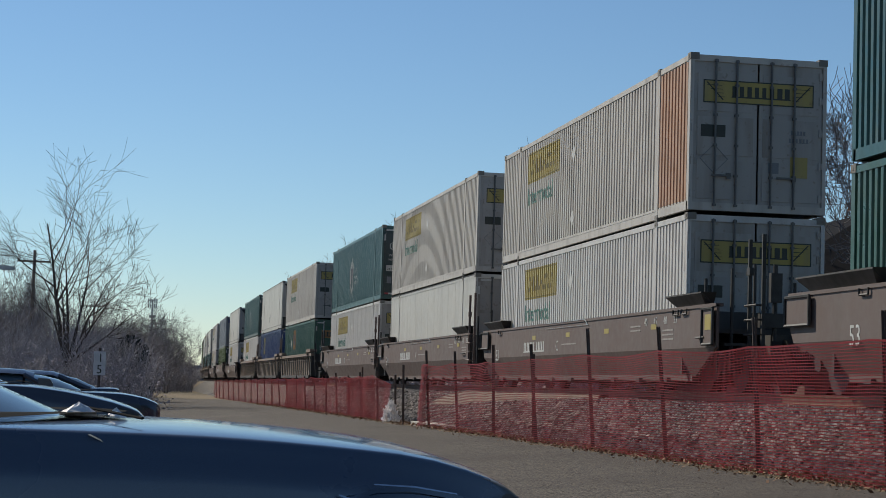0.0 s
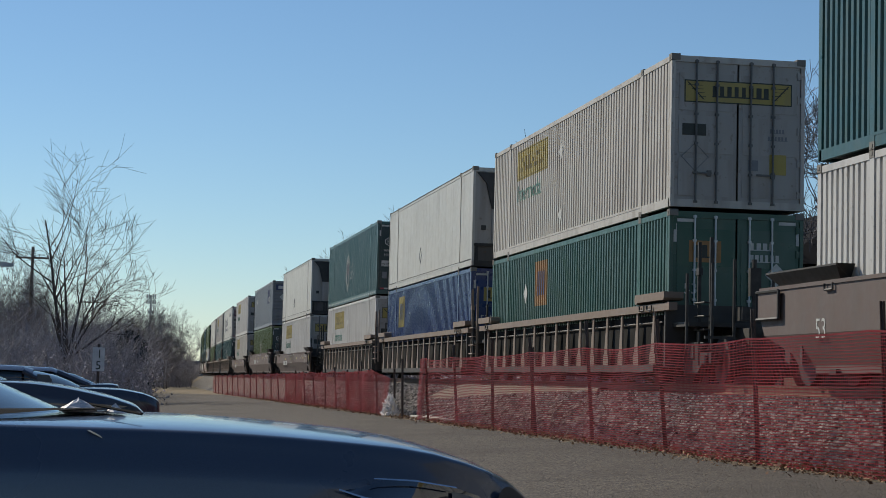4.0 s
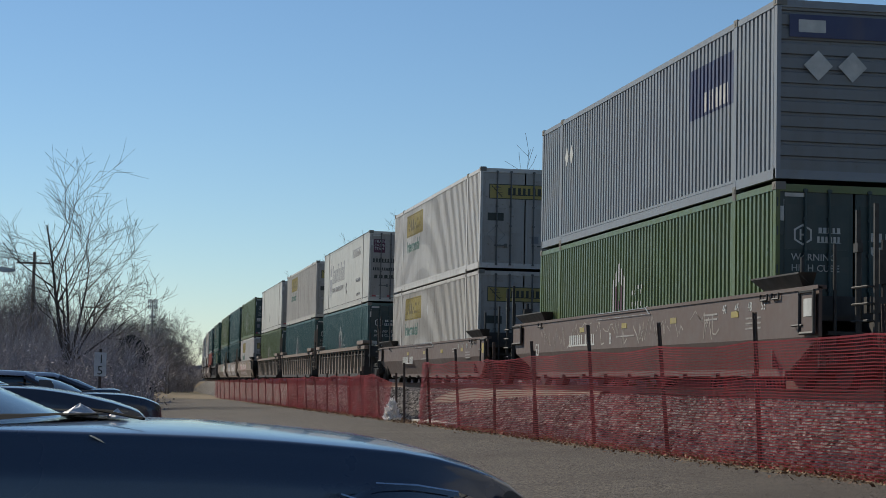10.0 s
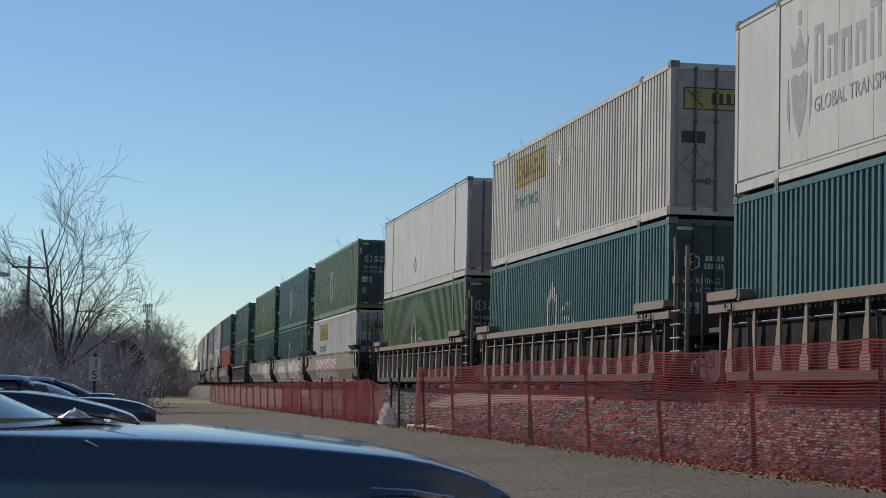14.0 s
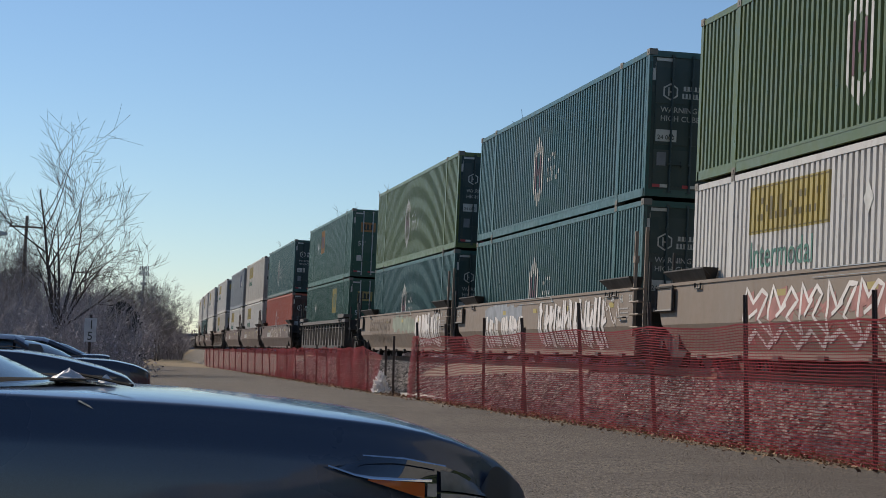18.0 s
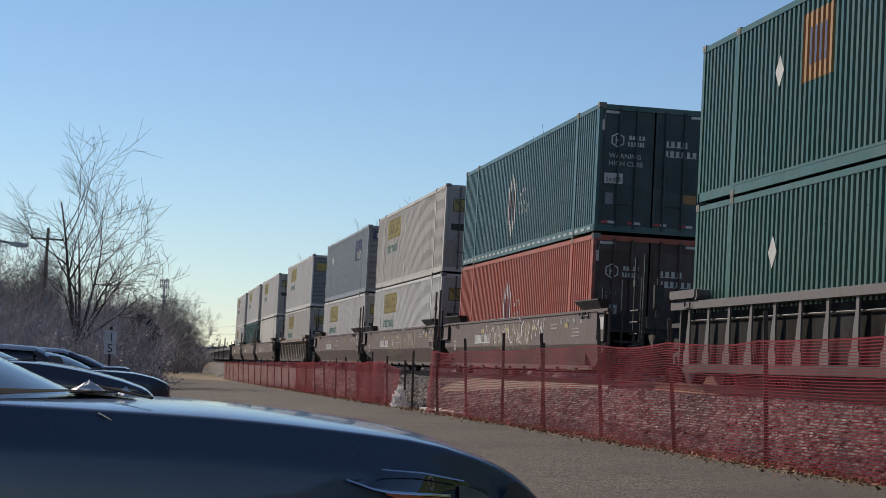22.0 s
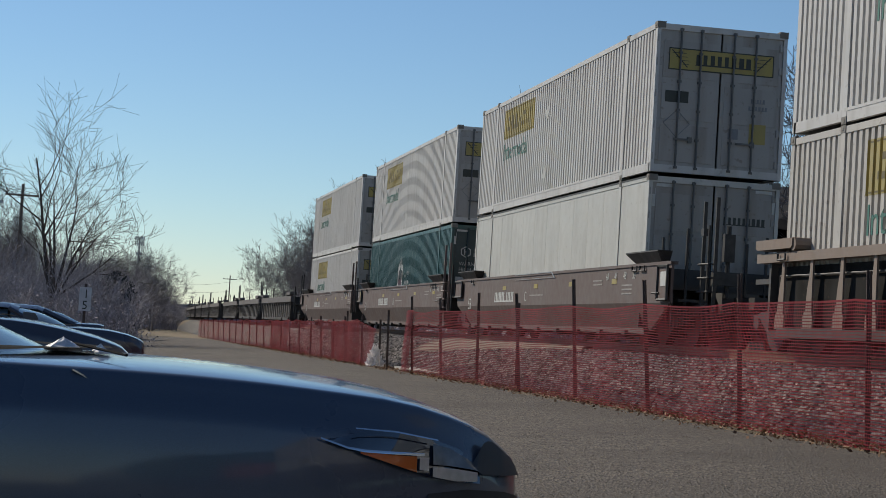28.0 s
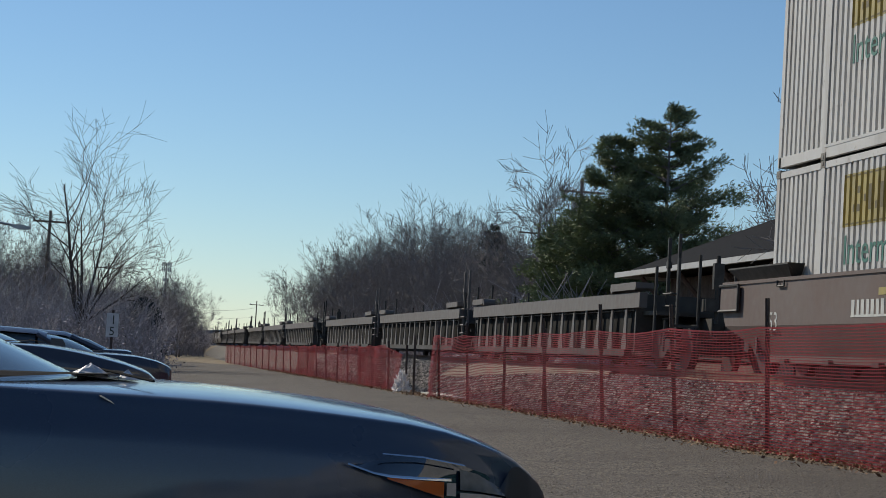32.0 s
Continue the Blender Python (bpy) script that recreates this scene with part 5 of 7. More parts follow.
def net(y0, y1, x, tall, sag, seed, droop=0.0, pitch=0.034):
    """A bay of netting hung between two posts: flat horizontal bands and thin upright threads."""
    rnd = random.Random(seed)
    sh = Shape()
    n, seg = round(tall / pitch), 9

    def spot(u, v):
        y = y0 + (y1 - y0) * u
        base = ground_z(x, y) + 0.02
        top = tall - sag * 4 * u * (1 - u) * (0.5 + 0.5 * v) + 0.012 * math.sin(1.3 * y + 2 * v) - droop * u * u
        return (x + 0.03 * math.sin(4 * v + 1.1 * y) + 0.015 * math.sin(2.9 * y), y, base + v * top)
    for i in range(n + 1):
        v = i / n
        hw = min(0.0056, pitch * 0.36) if 0 < i < n else 0.011
        for k in range(seg):
            a, b = spot(k / seg, v), spot((k + 1) / seg, v)
            j = rnd.uniform(-0.002, 0.002)
            sh.add([(a[0], a[1], a[2] - hw), (b[0], b[1], b[2] - hw + j), (b[0], b[1], b[2] + hw + j), (a[0], a[1], a[2] + hw),
                    (a[0] + 0.004, a[1], a[2])], [(0, 1, 2, 3)])
    m = max(2, round(abs(y1 - y0) / 0.05))
    for i in range(m + 1):
        u = i / m
        for k in range(3):
            a, b = spot(u, k / 3), spot(u, (k + 1) / 3)
            sh.add([(a[0], a[1] - 0.0045, a[2]), (a[0], a[1] + 0.0045, a[2]), (b[0], b[1] + 0.0045, b[2]), (b[0], b[1] - 0.0045, b[2])], [(0, 1, 2, 3)])
    return sh.mesh("netting", raw=True)


def t_post(tall, lean):
    sh = Shape()
    sh.box(-0.028, 0.028, -0.006, 0.006, 0, tall)
    sh.box(-0.004, 0.004, -0.03, 0.006, 0, tall)
    for i in range(int(tall / 0.12)):
        sh.box(-0.012, 0.012, -0.036, -0.028, 0.1 + i * 0.12, 0.12 + i * 0.12)
    return sh.mesh("post")


POST_MESH = t_post(1.85, 0)


def barrier(label, ys, x, tall, seed, doubled=(), post_over=0.45, droop_last=0.0, weave=0.034):
    rnd = random.Random(seed)
    f = thing("barrier_fence", label, "fence", pose(0, 0, 0), group="orange fences along the track")
    for i, y in enumerate(ys):
        p = part("post", POST_MESH, POST_STEEL, f, at=(x + 0.17, y, ground_z(x, y) - 0.05), turn=(rnd.uniform(-2.0, 1.0), rnd.uniform(-5.0, -1.5), 0))
        p.scale = (1, 1, (tall + post_over + rnd.uniform(-0.08, 0.1)) / 1.85)
    for i, (a, b) in enumerate(zip(ys, ys[1:])):
        dr = droop_last if i == 0 else 0.0
        part("netting", net(b, a, x, tall, rnd.uniform(0.02, 0.07), seed * 50 + i, dr, weave), BARRIER, f)
        if i in doubled:
            part("netting", net(b, a, x + 0.06, tall * 0.97, 0.03, seed * 50 + 30 + i, 0, 0.018), BARRIER, f, "second layer of orange netting folded over")
    return f


NEAR_POSTS = [9.8, 13.4, 17.1, 20.77, 24.42, 28.32, 32.28, 36.02, 39.88, 43.6]
barrier("sagging orange plastic net fence on rusty steel posts", NEAR_POSTS, FENCE_X, 1.43, 1, post_over=0.42)
part_fold = thing("rolled_netting", "orange netting bunched round the end post", "netting", pose(0, 0, 0))
part("roll", net(43.7, 42.7, FENCE_X - 0.05, 1.43, 0.0, 77, 0, 0.024), BARRIER, part_fold)
part("roll", net(43.65, 42.85, FENCE_X - 0.09, 1.40, 0.0, 78, 0, 0.028), BARRIER, part_fold)
FAR_POSTS = [48.9, 52.2, 55.6, 58.6, 61.8, 65.0, 68.5, 72, 75.6, 79.4, 83.2, 87.2, 91.5, 96, 100.5, 105, 110, 115, 120, 125.5, 130, 134]
barrier("long orange plastic net fence on steel posts beside the lot", FAR_POSTS, FENCE_X, 1.22, 2, doubled=(1, 2, 7, 8), post_over=0.16, droop_last=0.25, weave=0.026)
# a few bare posts that stand behind the net
for y, x, tall in ((46.8, 7.35, 1.55), (34.4, 7.9, 1.65), (58.0, 7.8, 1.6)):
    tagged(part("fence_post", POST_MESH, POST_STEEL, None, at=(x, y, ground_z(x, y) - 0.05), turn=(1, -1.5, 0)), "bare rusty steel post by the track", "post", group="bare fence posts").scale = (1, 1, tall / 1.85)

# crumpled clear plastic at the gap
PLASTIC = plain("milky_plastic", (0.92, 0.86, 0.83), 0.25, 0, 0.1, 20)
sh = Shape()
rnd = random.Random(5)
for k in range(260):
    h0 = 0.44 * rnd.random() ** 1.4
    r = 0.34 * (1 - h0 / 0.52)
    a = rnd.uniform(0, 6.28)
    c = Vector((7.15 + 0.5 * r * math.cos(a), 47.6 + r * math.sin(a), ground_z(7, 47) + 0.02 + h0))
    d = [Vector((rnd.uniform(-0.08, 0.08), rnd.uniform(-0.08, 0.08), rnd.uniform(-0.02, 0.12))) for _ in range(3)]
    sh.add([tuple(c), tuple(c + d[0]), tuple(c + d[0] + d[1]), tuple(c + d[2])], [(0, 1, 2), (0, 2, 3)])
tagged(part("plastic_sheet", sh, PLASTIC), "crumpled pale plastic sheeting at the fence gap", "plastic sheet")

# low concrete pad in the gap and a tan earth ramp against the stones
CONCRETE = plain("pale_concrete", (0.42, 0.39, 0.35), 0.9, 0, 0.2, 3)
tagged(part("concrete_pad", Shape().box(7.5, 8.7, 41.5, 46.6, ground_z(8, 44) - 0.05, ground_z(8, 44) + 0.07), CONCRETE), "pale concrete pad at the fence gap", "pad", kind="structure")
EARTH = plain("tan_earth", (0.15, 0.118, 0.09), 0.95, 0, 0.25, 1.5)
ramp = Shape()
rs = spaced(36.5, 51, 0.5)
for y in rs:
    u = (y - 36.5) / 14.5
    high = max(0.03, 0.66 * (1 - u ** 1.15))
    left = 9.7 - 0.95 * min(1.0, u * 1.2)
    for w, k in ((-0.1, -0.1), (0.08, 0.7), (0.25, 0.93), (0.55, 0.98), (0.9, 1.0), (1.0, 0.7)):
        x = left + (9.95 - left) * w
        ramp.v.append((x, y, max(ground_z(8, y) + high * k, bed_z(x - TRACK_X, y) + (0.10 if 0 < w < 1 else -0.08)) + 0.02 * noise.noise((x * 3, y * 2, 0))))
for j in range(len(rs) - 1):
    for i in range(5):
        ramp.f.append((j * 6 + i, j * 6 + i + 1, (j + 1) * 6 + i + 1, (j + 1) * 6 + i))
tagged(part("earth_ramp", ramp.mesh("earth_ramp", True), EARTH), "tan packed-earth ramp against the stone bank", "earth bank", kind="structure")

# ---- parked cars ----
def car_paint(name, rgb):
    m, t, b = material(name, 0.28)
    flakes = ramped(t, noisy(t, 400.0, 2), 0.45, 0.6)
    t.links.new(mixed(t, flakes, rgb, tuple(c * 1.25 for c in rgb)), b.inputs["Base Color"])
    b.inputs["Metallic"].default_value = 0.12
    b.inputs["Coat Weight"].default_value = 0.7
    b.inputs["Coat Roughness"].default_value = 0.06
    dust = ramped(t, noisy(t, 2.5, 6), 0.35, 0.8)
    mr = t.nodes.new("ShaderNodeMapRange")
    mr.inputs[3].default_value, mr.inputs[4].default_value = 0.25, 0.45
    t.links.new(dust, mr.inputs[0])
    t.links.new(mr.outputs[0], b.inputs["Roughness"])
    return m


def glass(name, rgb=(0.045, 0.06, 0.068)):
    m, t, b = material(name, 0.03)
    b.inputs["Base Color"].default_value = (*rgb, 1)
    b.inputs["IOR"].default_value = 1.45
    return m


NAVY_PAINT = car_paint("dark_blue_car_paint", (0.040, 0.058, 0.094))
BLACK_PAINT = car_paint("blue_black_car_paint", (0.036, 0.041, 0.060))
CAR_GLASS = glass("car_glass")
NOSE_GREY = plain("dark_grey_plastic", (0.04, 0.042, 0.046), 0.5)
TRIM = plain("black_trim", (0.012, 0.012, 0.013), 0.45)
MATTE = plain("matte_black_plastic", (0.008, 0.008, 0.009), 0.95)
MATTE.node_tree.nodes["Principled BSDF"].inputs["Specular IOR Level"].default_value = 0.05
RUBBER = plain("tyre_rubber", (0.02, 0.02, 0.02), 0.85)
CHROME = plain("chrome", (0.75, 0.76, 0.78), 0.12, 1.0, 0.05)
AMBER = glass("amber_lens", (0.62, 0.14, 0.03))
CLEAR = plain("clear_lens", (0.62, 0.60, 0.58), 0.22, 0.55, 0.1, 40)
SMOKED = plain("smoked_lens", (0.16, 0.165, 0.17), 0.25, 0.3, 0.2, 30)
LAMP_GLASS = glass("lamp_glass", (0.012, 0.02, 0.035))
LAMP_GLASS.node_tree.nodes["Principled BSDF"].inputs["IOR"].default_value = 2.3


def eased(table, x):
    """Smooth curve through (x, value) pairs with falling x."""
    t = table
    if x >= t[0][0]:
        return t[0][1]
    for i in range(len(t) - 1):
        if x >= t[i + 1][0]:
            p0, p1, p2, p3 = t[max(i - 1, 0)][1], t[i][1], t[i + 1][1], t[min(i + 2, len(t) - 1)][1]
            u = (t[i][0] - x) / (t[i][0] - t[i + 1][0])
            return 0.5 * (2 * p1 + (p2 - p0) * u + (2 * p0 - 5 * p1 + 4 * p2 - p3) * u * u + (3 * p1 - p0 - 3 * p2 + p3) * u ** 3)
    return t[-1][1]


def car_body(c):
    """Lower body, lofted from nose (x = 0) to tail along -x, with a crisp shoulder crease."""
    sh = Shape()
    xs = [0, -0.015, -0.04, -0.08, -0.13, -0.19, -0.26] + [-0.35 - i * (c["long"] - 0.5) / 40 for i in range(41)] + [-c["long"] + 0.06, -c["long"]]
    rows = []
    for x in xs:
        zc, w = eased(c["top"], x), c["half"] * eased(c["plan"], x)
        lo = c["low"] + (0.12 if x > -0.2 or x < -c["long"] + 0.2 else 0)
        half = [(0, zc), (0.3 * w, zc - 0.001), (0.6 * w, zc - 0.006), (0.8 * w, zc - 0.013), (0.90 * w, zc - 0.020), (0.918 * w, zc - 0.023), (0.926 * w, zc - 0.030), (0.936 * w, zc - 0.052), (0.955 * w, zc - 0.085),
                (0.976 * w, zc - 0.11), (0.984 * w, zc - 0.14), (0.992 * w, zc - 0.22), (w, zc - 0.34), (w, 0.60), (0.985 * w, 0.42), (0.93 * w, lo)]
        half = [(y, max(z, lo)) for y, z in half]
        rows.append([(x, -y, z) for y, z in reversed(half)] + [(x, y, z) for y, z in half[1:]])
    n = len(rows[0])
    for r in rows:
        sh.v += r
    for j in range(len(rows) - 1):
        for i in range(n - 1):
            sh.f.append((j * n + i, j * n + i + 1, (j + 1) * n + i + 1, (j + 1) * n + i))
    sh.f += [tuple(range(n)), tuple(range((len(rows) - 1) * n, len(rows) * n))]
    return sh.mesh("body", True)


def car_house(c, rows):
    """Loft of (x, half width at belt, belt z, half width at top, top z)."""
    sh = Shape()
    for x, w0, z0, w1, z1 in rows:
        sh.v += [(x, -w0, z0), (x, -w1 - 0.02, z1 - 0.05), (x, -w1 * 0.8, z1), (x, 0, z1 + 0.015), (x, w1 * 0.8, z1), (x, w1 + 0.02, z1 - 0.05), (x, w0, z0)]
    for j in range(len(rows) - 1):
        for i in range(6):
            sh.f.append((j * 7 + i, j * 7 + i + 1, (j + 1) * 7 + i + 1, (j + 1) * 7 + i))
    return sh


def tyre_mesh(r):
    return Shape().rod((0, -0.11, 0), (0, 0.11, 0), r, 28).rod((0, -0.115, 0), (0, 0.115, 0), r * 0.93, 28).mesh("tyre", False)


def rim_mesh(r):
    sh = Shape().rod((0, -0.118, 0), (0, -0.06, 0), r * 0.2, 14)
    for i in range(10):
        a = 2 * math.pi * i / 10
        sh.rod((r * 0.15 * math.cos(a), -0.115, r * 0.15 * math.sin(a)), (r * 0.66 * math.cos(a), -0.11, r * 0.66 * math.sin(a)), 0.022, 5)
    for i in range(24):
        a, b = 2 * math.pi * i / 24, 2 * math.pi * (i + 1) / 24
        sh.rod((r * 0.68 * math.cos(a), -0.116, r * 0.68 * math.sin(a)), (r * 0.68 * math.cos(b), -0.116, r * 0.68 * math.sin(b)), 0.02, 4)
    return sh.mesh("rim")


CROSSOVER = dict(long=4.55, half=0.92, low=0.24,
                 top=[(0, 0.80), (-0.008, 0.885), (-0.03, 0.928), (-0.055, 0.956), (-0.12, 1.000), (-0.20, 1.035), (-0.28, 1.060), (-0.36, 1.080), (-0.46, 1.096), (-0.62, 1.110), (-0.79, 1.122), (-0.96, 1.130), (-1.2, 1.135), (-1.6, 1.138), (-2.5, 1.13), (-3.9, 1.12), (-4.4, 1.08), (-4.55, 0.8)],
                 plan=[(0, 0.44), (-0.01, 0.53), (-0.035, 0.615), (-0.09, 0.69), (-0.17, 0.765), (-0.28, 0.845), (-0.41, 0.92), (-0.65, 0.975), (-1.2, 1.0), (-3.5, 1.0), (-4.2, 0.95), (-4.55, 0.82)], roof=1.62, glass_front=-1.27, roof_front=-2.75, roof_back=-3.9, glass_back=-4.45)
SUV = dict(CROSSOVER, top=[(0, 0.68), (-0.01, 0.85), (-0.05, 0.91), (-0.14, 0.985), (-0.36, 1.055), (-0.71, 1.125), (-1.05, 1.165), (-1.5, 1.17), (-2.5, 1.15), (-3.9, 1.14), (-4.4, 1.1), (-4.55, 0.8)], glass_front=-1.2)
SEDAN = dict(long=4.7, half=0.90, low=0.2,
             top=[(0, 0.66), (-0.01, 0.84), (-0.07, 0.90), (-0.24, 0.965), (-0.56, 1.02), (-1.15, 1.035), (-2.5, 1.03), (-3.6, 1.03), (-4.1, 1.045), (-4.55, 1.05), (-4.66, 1.0), (-4.7, 0.6)],
             plan=[(0, 0.62), (-0.02, 0.70), (-0.1, 0.80), (-0.25, 0.90), (-0.6, 0.985), (-1.2, 1.0), (-3.5, 1.0), (-4.4, 0.95), (-4.7, 0.82)], roof=1.30, glass_front=-1.12, roof_front=-1.92, roof_back=-3.5, glass_back=-4.2)


def parked_car(label, c, at, mat, face_light):
    car = thing("parked_car", label, "car", at, group="cars in the parking lot")
    body = part("body", car_body(c), mat, car)
    w0, w1, r = c["half"] * 0.93, c["half"] * 0.66, c["roof"]
    belt = eased(c["top"], c["glass_front"]) - 0.02
    gf, rf, rb, gb = c["glass_front"], c["roof_front"], c["roof_back"], c["glass_back"]
    ws = Shape()
    for j in range(5):
        v = j / 4
        for i in range(9):
            u = (i - 4) / 4
            xb, xt = gf - 0.42 * u * u, rf - 0.10 * u * u
            wb, wt = w0 * 0.95, w1 * 1.03
            bow = 0.05 * math.sin(math.pi * v) * (1 - 0.4 * u * u)
            ws.v.append((xb + (xt - xb) * v, u * (wb + (wt - wb) * v), belt + (r - 0.035 - 0.045 * u * u - belt) * v + bow))
    for j in range(4):
        for i in range(8):
            ws.f.append((j * 9 + i, j * 9 + i + 1, (j + 1) * 9 + i + 1, (j + 1) * 9 + i))
    part("windscreen", ws.mesh("windscreen", True), CAR_GLASS, car, "raked glass windscreen")
    part("side_window", car_house(c, [(rf - 0.1, w0, belt, w1 * 1.03, r - 0.035), ((rf + rb) / 2, w0, belt, w1 * 1.05, r - 0.02), (rb, w0, belt, w1, r - 0.04)]).mesh("side_window", True), CAR_GLASS, car)
    part("rear_window", car_house(c, [(rb, w0, belt, w1, r - 0.04), ((rb + gb) / 2, w0 * 0.95, belt, w1 * 0.98, belt + (r - belt) * 0.6), (gb, w0 * 0.9, belt, w1, belt + 0.02)]).mesh("rear_window", True), CAR_GLASS, car)
    ro = Shape()
    for x, ww, z in ((rf + 0.06, w1 * 0.99, r - 0.045), (rf - 0.1, w1 * 1.02, r), ((rf + rb) / 2, w1 * 1.04, r + 0.02), (rb + 0.1, w1, r), (rb - 0.06, w1 * 0.97, r - 0.05)):
        ro.v += [(x, -ww - 0.03, z - 0.05), (x, -ww * 0.85, z + 0.008), (x, 0, z + 0.025), (x, ww * 0.85, z + 0.008), (x, ww + 0.03, z - 0.05)]
    for j in range(4):
        for i in range(4):
            ro.f.append((j * 5 + i, j * 5 + i + 1, (j + 1) * 5 + i + 1, (j + 1) * 5 + i))
    part("roof", ro.mesh("roof", True), mat, car)
    for s in (-1, 1):
        part("pillar", Shape().rod((gf - 0.44, s * w0 * 0.97, belt), (rf - 0.08, s * (w1 + 0.035), r - 0.06), 0.035, 6), mat, car)
        part("pillar", Shape().rod((rb - 0.02, s * (w1 + 0.03), r - 0.06), (gb + 0.1, s * w0 * 0.95, belt), 0.05, 6), mat, car)
        part("pillar", Shape().rod(((rf + rb) / 2, s * (w1 * 1.05 + 0.03), r - 0.05), ((rf + rb) / 2, s * (w0 + 0.01), belt), 0.035, 6), TRIM, car)
        m = part("mirror", Shape().slab([(-0.12, -0.08), (0.06, -0.07), (0.1, 0.0), (0.05, 0.08), (-0.12, 0.09)], 1, -0.1, 0.1), mat, car, at=(gf - 0.55, s * (c["half"] + 0.1), belt + 0.1))
        for x in (-0.92, -c["long"] + 0.95):
            wh = part("wheel", Shape().rod((0, -0.1, 0), (0, 0.1, 0), 0.2, 16), TRIM, car, at=(x, s * (c["half"] - 0.1), 0.335), turn=(0, 0, 0 if s < 0 else 180))
            part("tyre", tyre_mesh(0.335), RUBBER, wh)
            part("rim", rim_mesh(0.335), STEEL, wh)
    # cowl and wipers
    cw = Shape()
    for i in range(13):
        u = (i - 6) / 6
        xb = gf - 0.42 * u * u
        zt = eased(c["top"], xb)
        cw.v += [(xb - 0.05, u * w0 * 0.95, zt + 0.012), (xb + 0.13 * (1 - 0.3 * u * u), u * w0 * 0.95, zt + 0.016 - 0.03 * u * u * u * u)]
    for i in range(12):
        cw.f.append((2 * i, 2 * i + 1, 2 * i + 3, 2 * i + 2))
    part("cowl", cw, MATTE, car, "black plastic cowl")
    for y0 in (-0.66,):
        part("wiper", Shape().rod((gf + 0.16, y0, belt + 0.03), (gf + 0.02, y0 + 0.5, belt + 0.045), 0.004, 5), MATTE, car)
    if face_light:
        front_face(car, c)
    return car


def front_face(car, c):
    """Headlights, grille and nose trim of the nearest car."""
    w = c["half"]
    for s in (-1, 1):
        def wrap(name, pts, mat, parent, label="", tilt=0.03):
            """A strip round the front corner: rows of x, outward, low z, high z, refined along its length."""
            sh, fine = Shape(), []
            for p, q in zip(pts, pts[1:]):
                fine += [tuple(a + (b - a) * k / 4 for a, b in zip(p, q)) for k in range(4)]
            fine.append(pts[-1])
            for x, out, z0, z1 in fine:
                x += 0.04
                z1 = min(z1, eased(c["top"], x) - 0.034)
                y = s * (w * eased(c["plan"], x) + out)
                zm = (z0 + z1) / 2
                sh.v += [(x, y, z0), (x, y - s * tilt * 0.35, zm), (x, y - s * tilt, z1)]
            for j in range(len(fine) - 1):
                for k in (0, 1):
                    sh.f.append((3 * j + k, 3 * j + 3 + k, 3 * j + 4 + k, 3 * j + 1 + k))
            return part(name, sh.mesh(name, True), mat, parent, label)
        h = wrap("headlight", [(-0.64, 0.003, 0.964, 0.970), (-0.56, 0.004, 0.945, 0.995), (-0.48, 0.005, 0.918, 0.998), (-0.40, 0.006, 0.892, 0.984), (-0.34, 0.006, 0.876, 0.972), (-0.27, 0.006, 0.866, 0.95), (-0.205, 0.006, 0.86, 0.905)], LAMP_GLASS, car, "slim dark wraparound headlight")
        wrap("amber_lens", [(-0.555, 0.012, 0.937, 0.941), (-0.475, 0.014, 0.914, 0.936), (-0.40, 0.015, 0.892, 0.932)], AMBER, h, "amber side lens", 0.004)
        wrap("lens", [(-0.392, 0.014, 0.898, 0.930), (-0.365, 0.014, 0.896, 0.930)], CLEAR, h, "clear lamp lens", 0.004)
        wrap("lens", [(-0.352, 0.013, 0.880, 0.905), (-0.28, 0.013, 0.868, 0.900), (-0.215, 0.013, 0.866, 0.890)], CLEAR, h, "clear lamp lens", 0.004)
        wrap("lens", [(-0.352, 0.009, 0.912, 0.964), (-0.30, 0.009, 0.908, 0.952), (-0.245, 0.009, 0.900, 0.925), (-0.215, 0.008, 0.895, 0.905)], SMOKED, h, "clear lamp lens", 0.02)
        wrap("trim_strip", [(-0.66, 0.008, 0.970, 0.974), (-0.59, 0.010, 0.948, 0.953), (-0.545, 0.012, 0.940, 0.947), (-0.38, 0.014, 0.934, 0.941)], CHROME, h, "", 0.003)
        wrap("trim_strip", [(-0.57, 0.004, 0.998, 1.001), (-0.46, 0.005, 0.992, 0.996), (-0.34, 0.005, 0.973, 0.976)], CHROME, h, "", 0.003)
        wrap("fascia", [(-0.225, 0.003, 0.90, 0.915), (-0.195, 0.004, 0.882, 0.965), (-0.14, 0.005, 0.88, 0.99), (-0.10, 0.005, 0.878, 0.99), (-0.07, 0.005, 0.877, 0.99), (-0.055, 0.004, 0.876, 0.885)], NOSE_GREY, car, "dark grey corner of the nose", 0.02)
        wrap("lower_intake", [(-0.36, 0.006, 0.80, 0.835), (-0.24, 0.008, 0.76, 0.845), (-0.12, 0.010, 0.70, 0.835), (-0.03, 0.012, 0.66, 0.81)], TRIM, car, "black corner intake", 0.01)
    part("grille", Shape().box(0.0, 0.02, -0.4, 0.4, 0.48, 0.80), TRIM, car)
    part("bumper", Shape().slab([(-0.25, 0.3), (0.03, 0.3), (0.05, 0.42), (0.02, 0.5), (-0.25, 0.5)], 1, -0.4, 0.4), NAVY_PAINT, car)
    # chipped paint on the fender
    part("scratch", Shape().slab([(-1.245, 1.106), (-1.240, 1.108), (-1.215, 1.096), (-1.207, 1.088), (-1.222, 1.095)], 1, -0.861, -0.850), CLEAR, car, "pale scratch on the fender")


near_car = parked_car("dark blue crossover parked nose towards the track", CROSSOVER, pose(1.195, 5.55, 0.0), NAVY_PAINT, True)
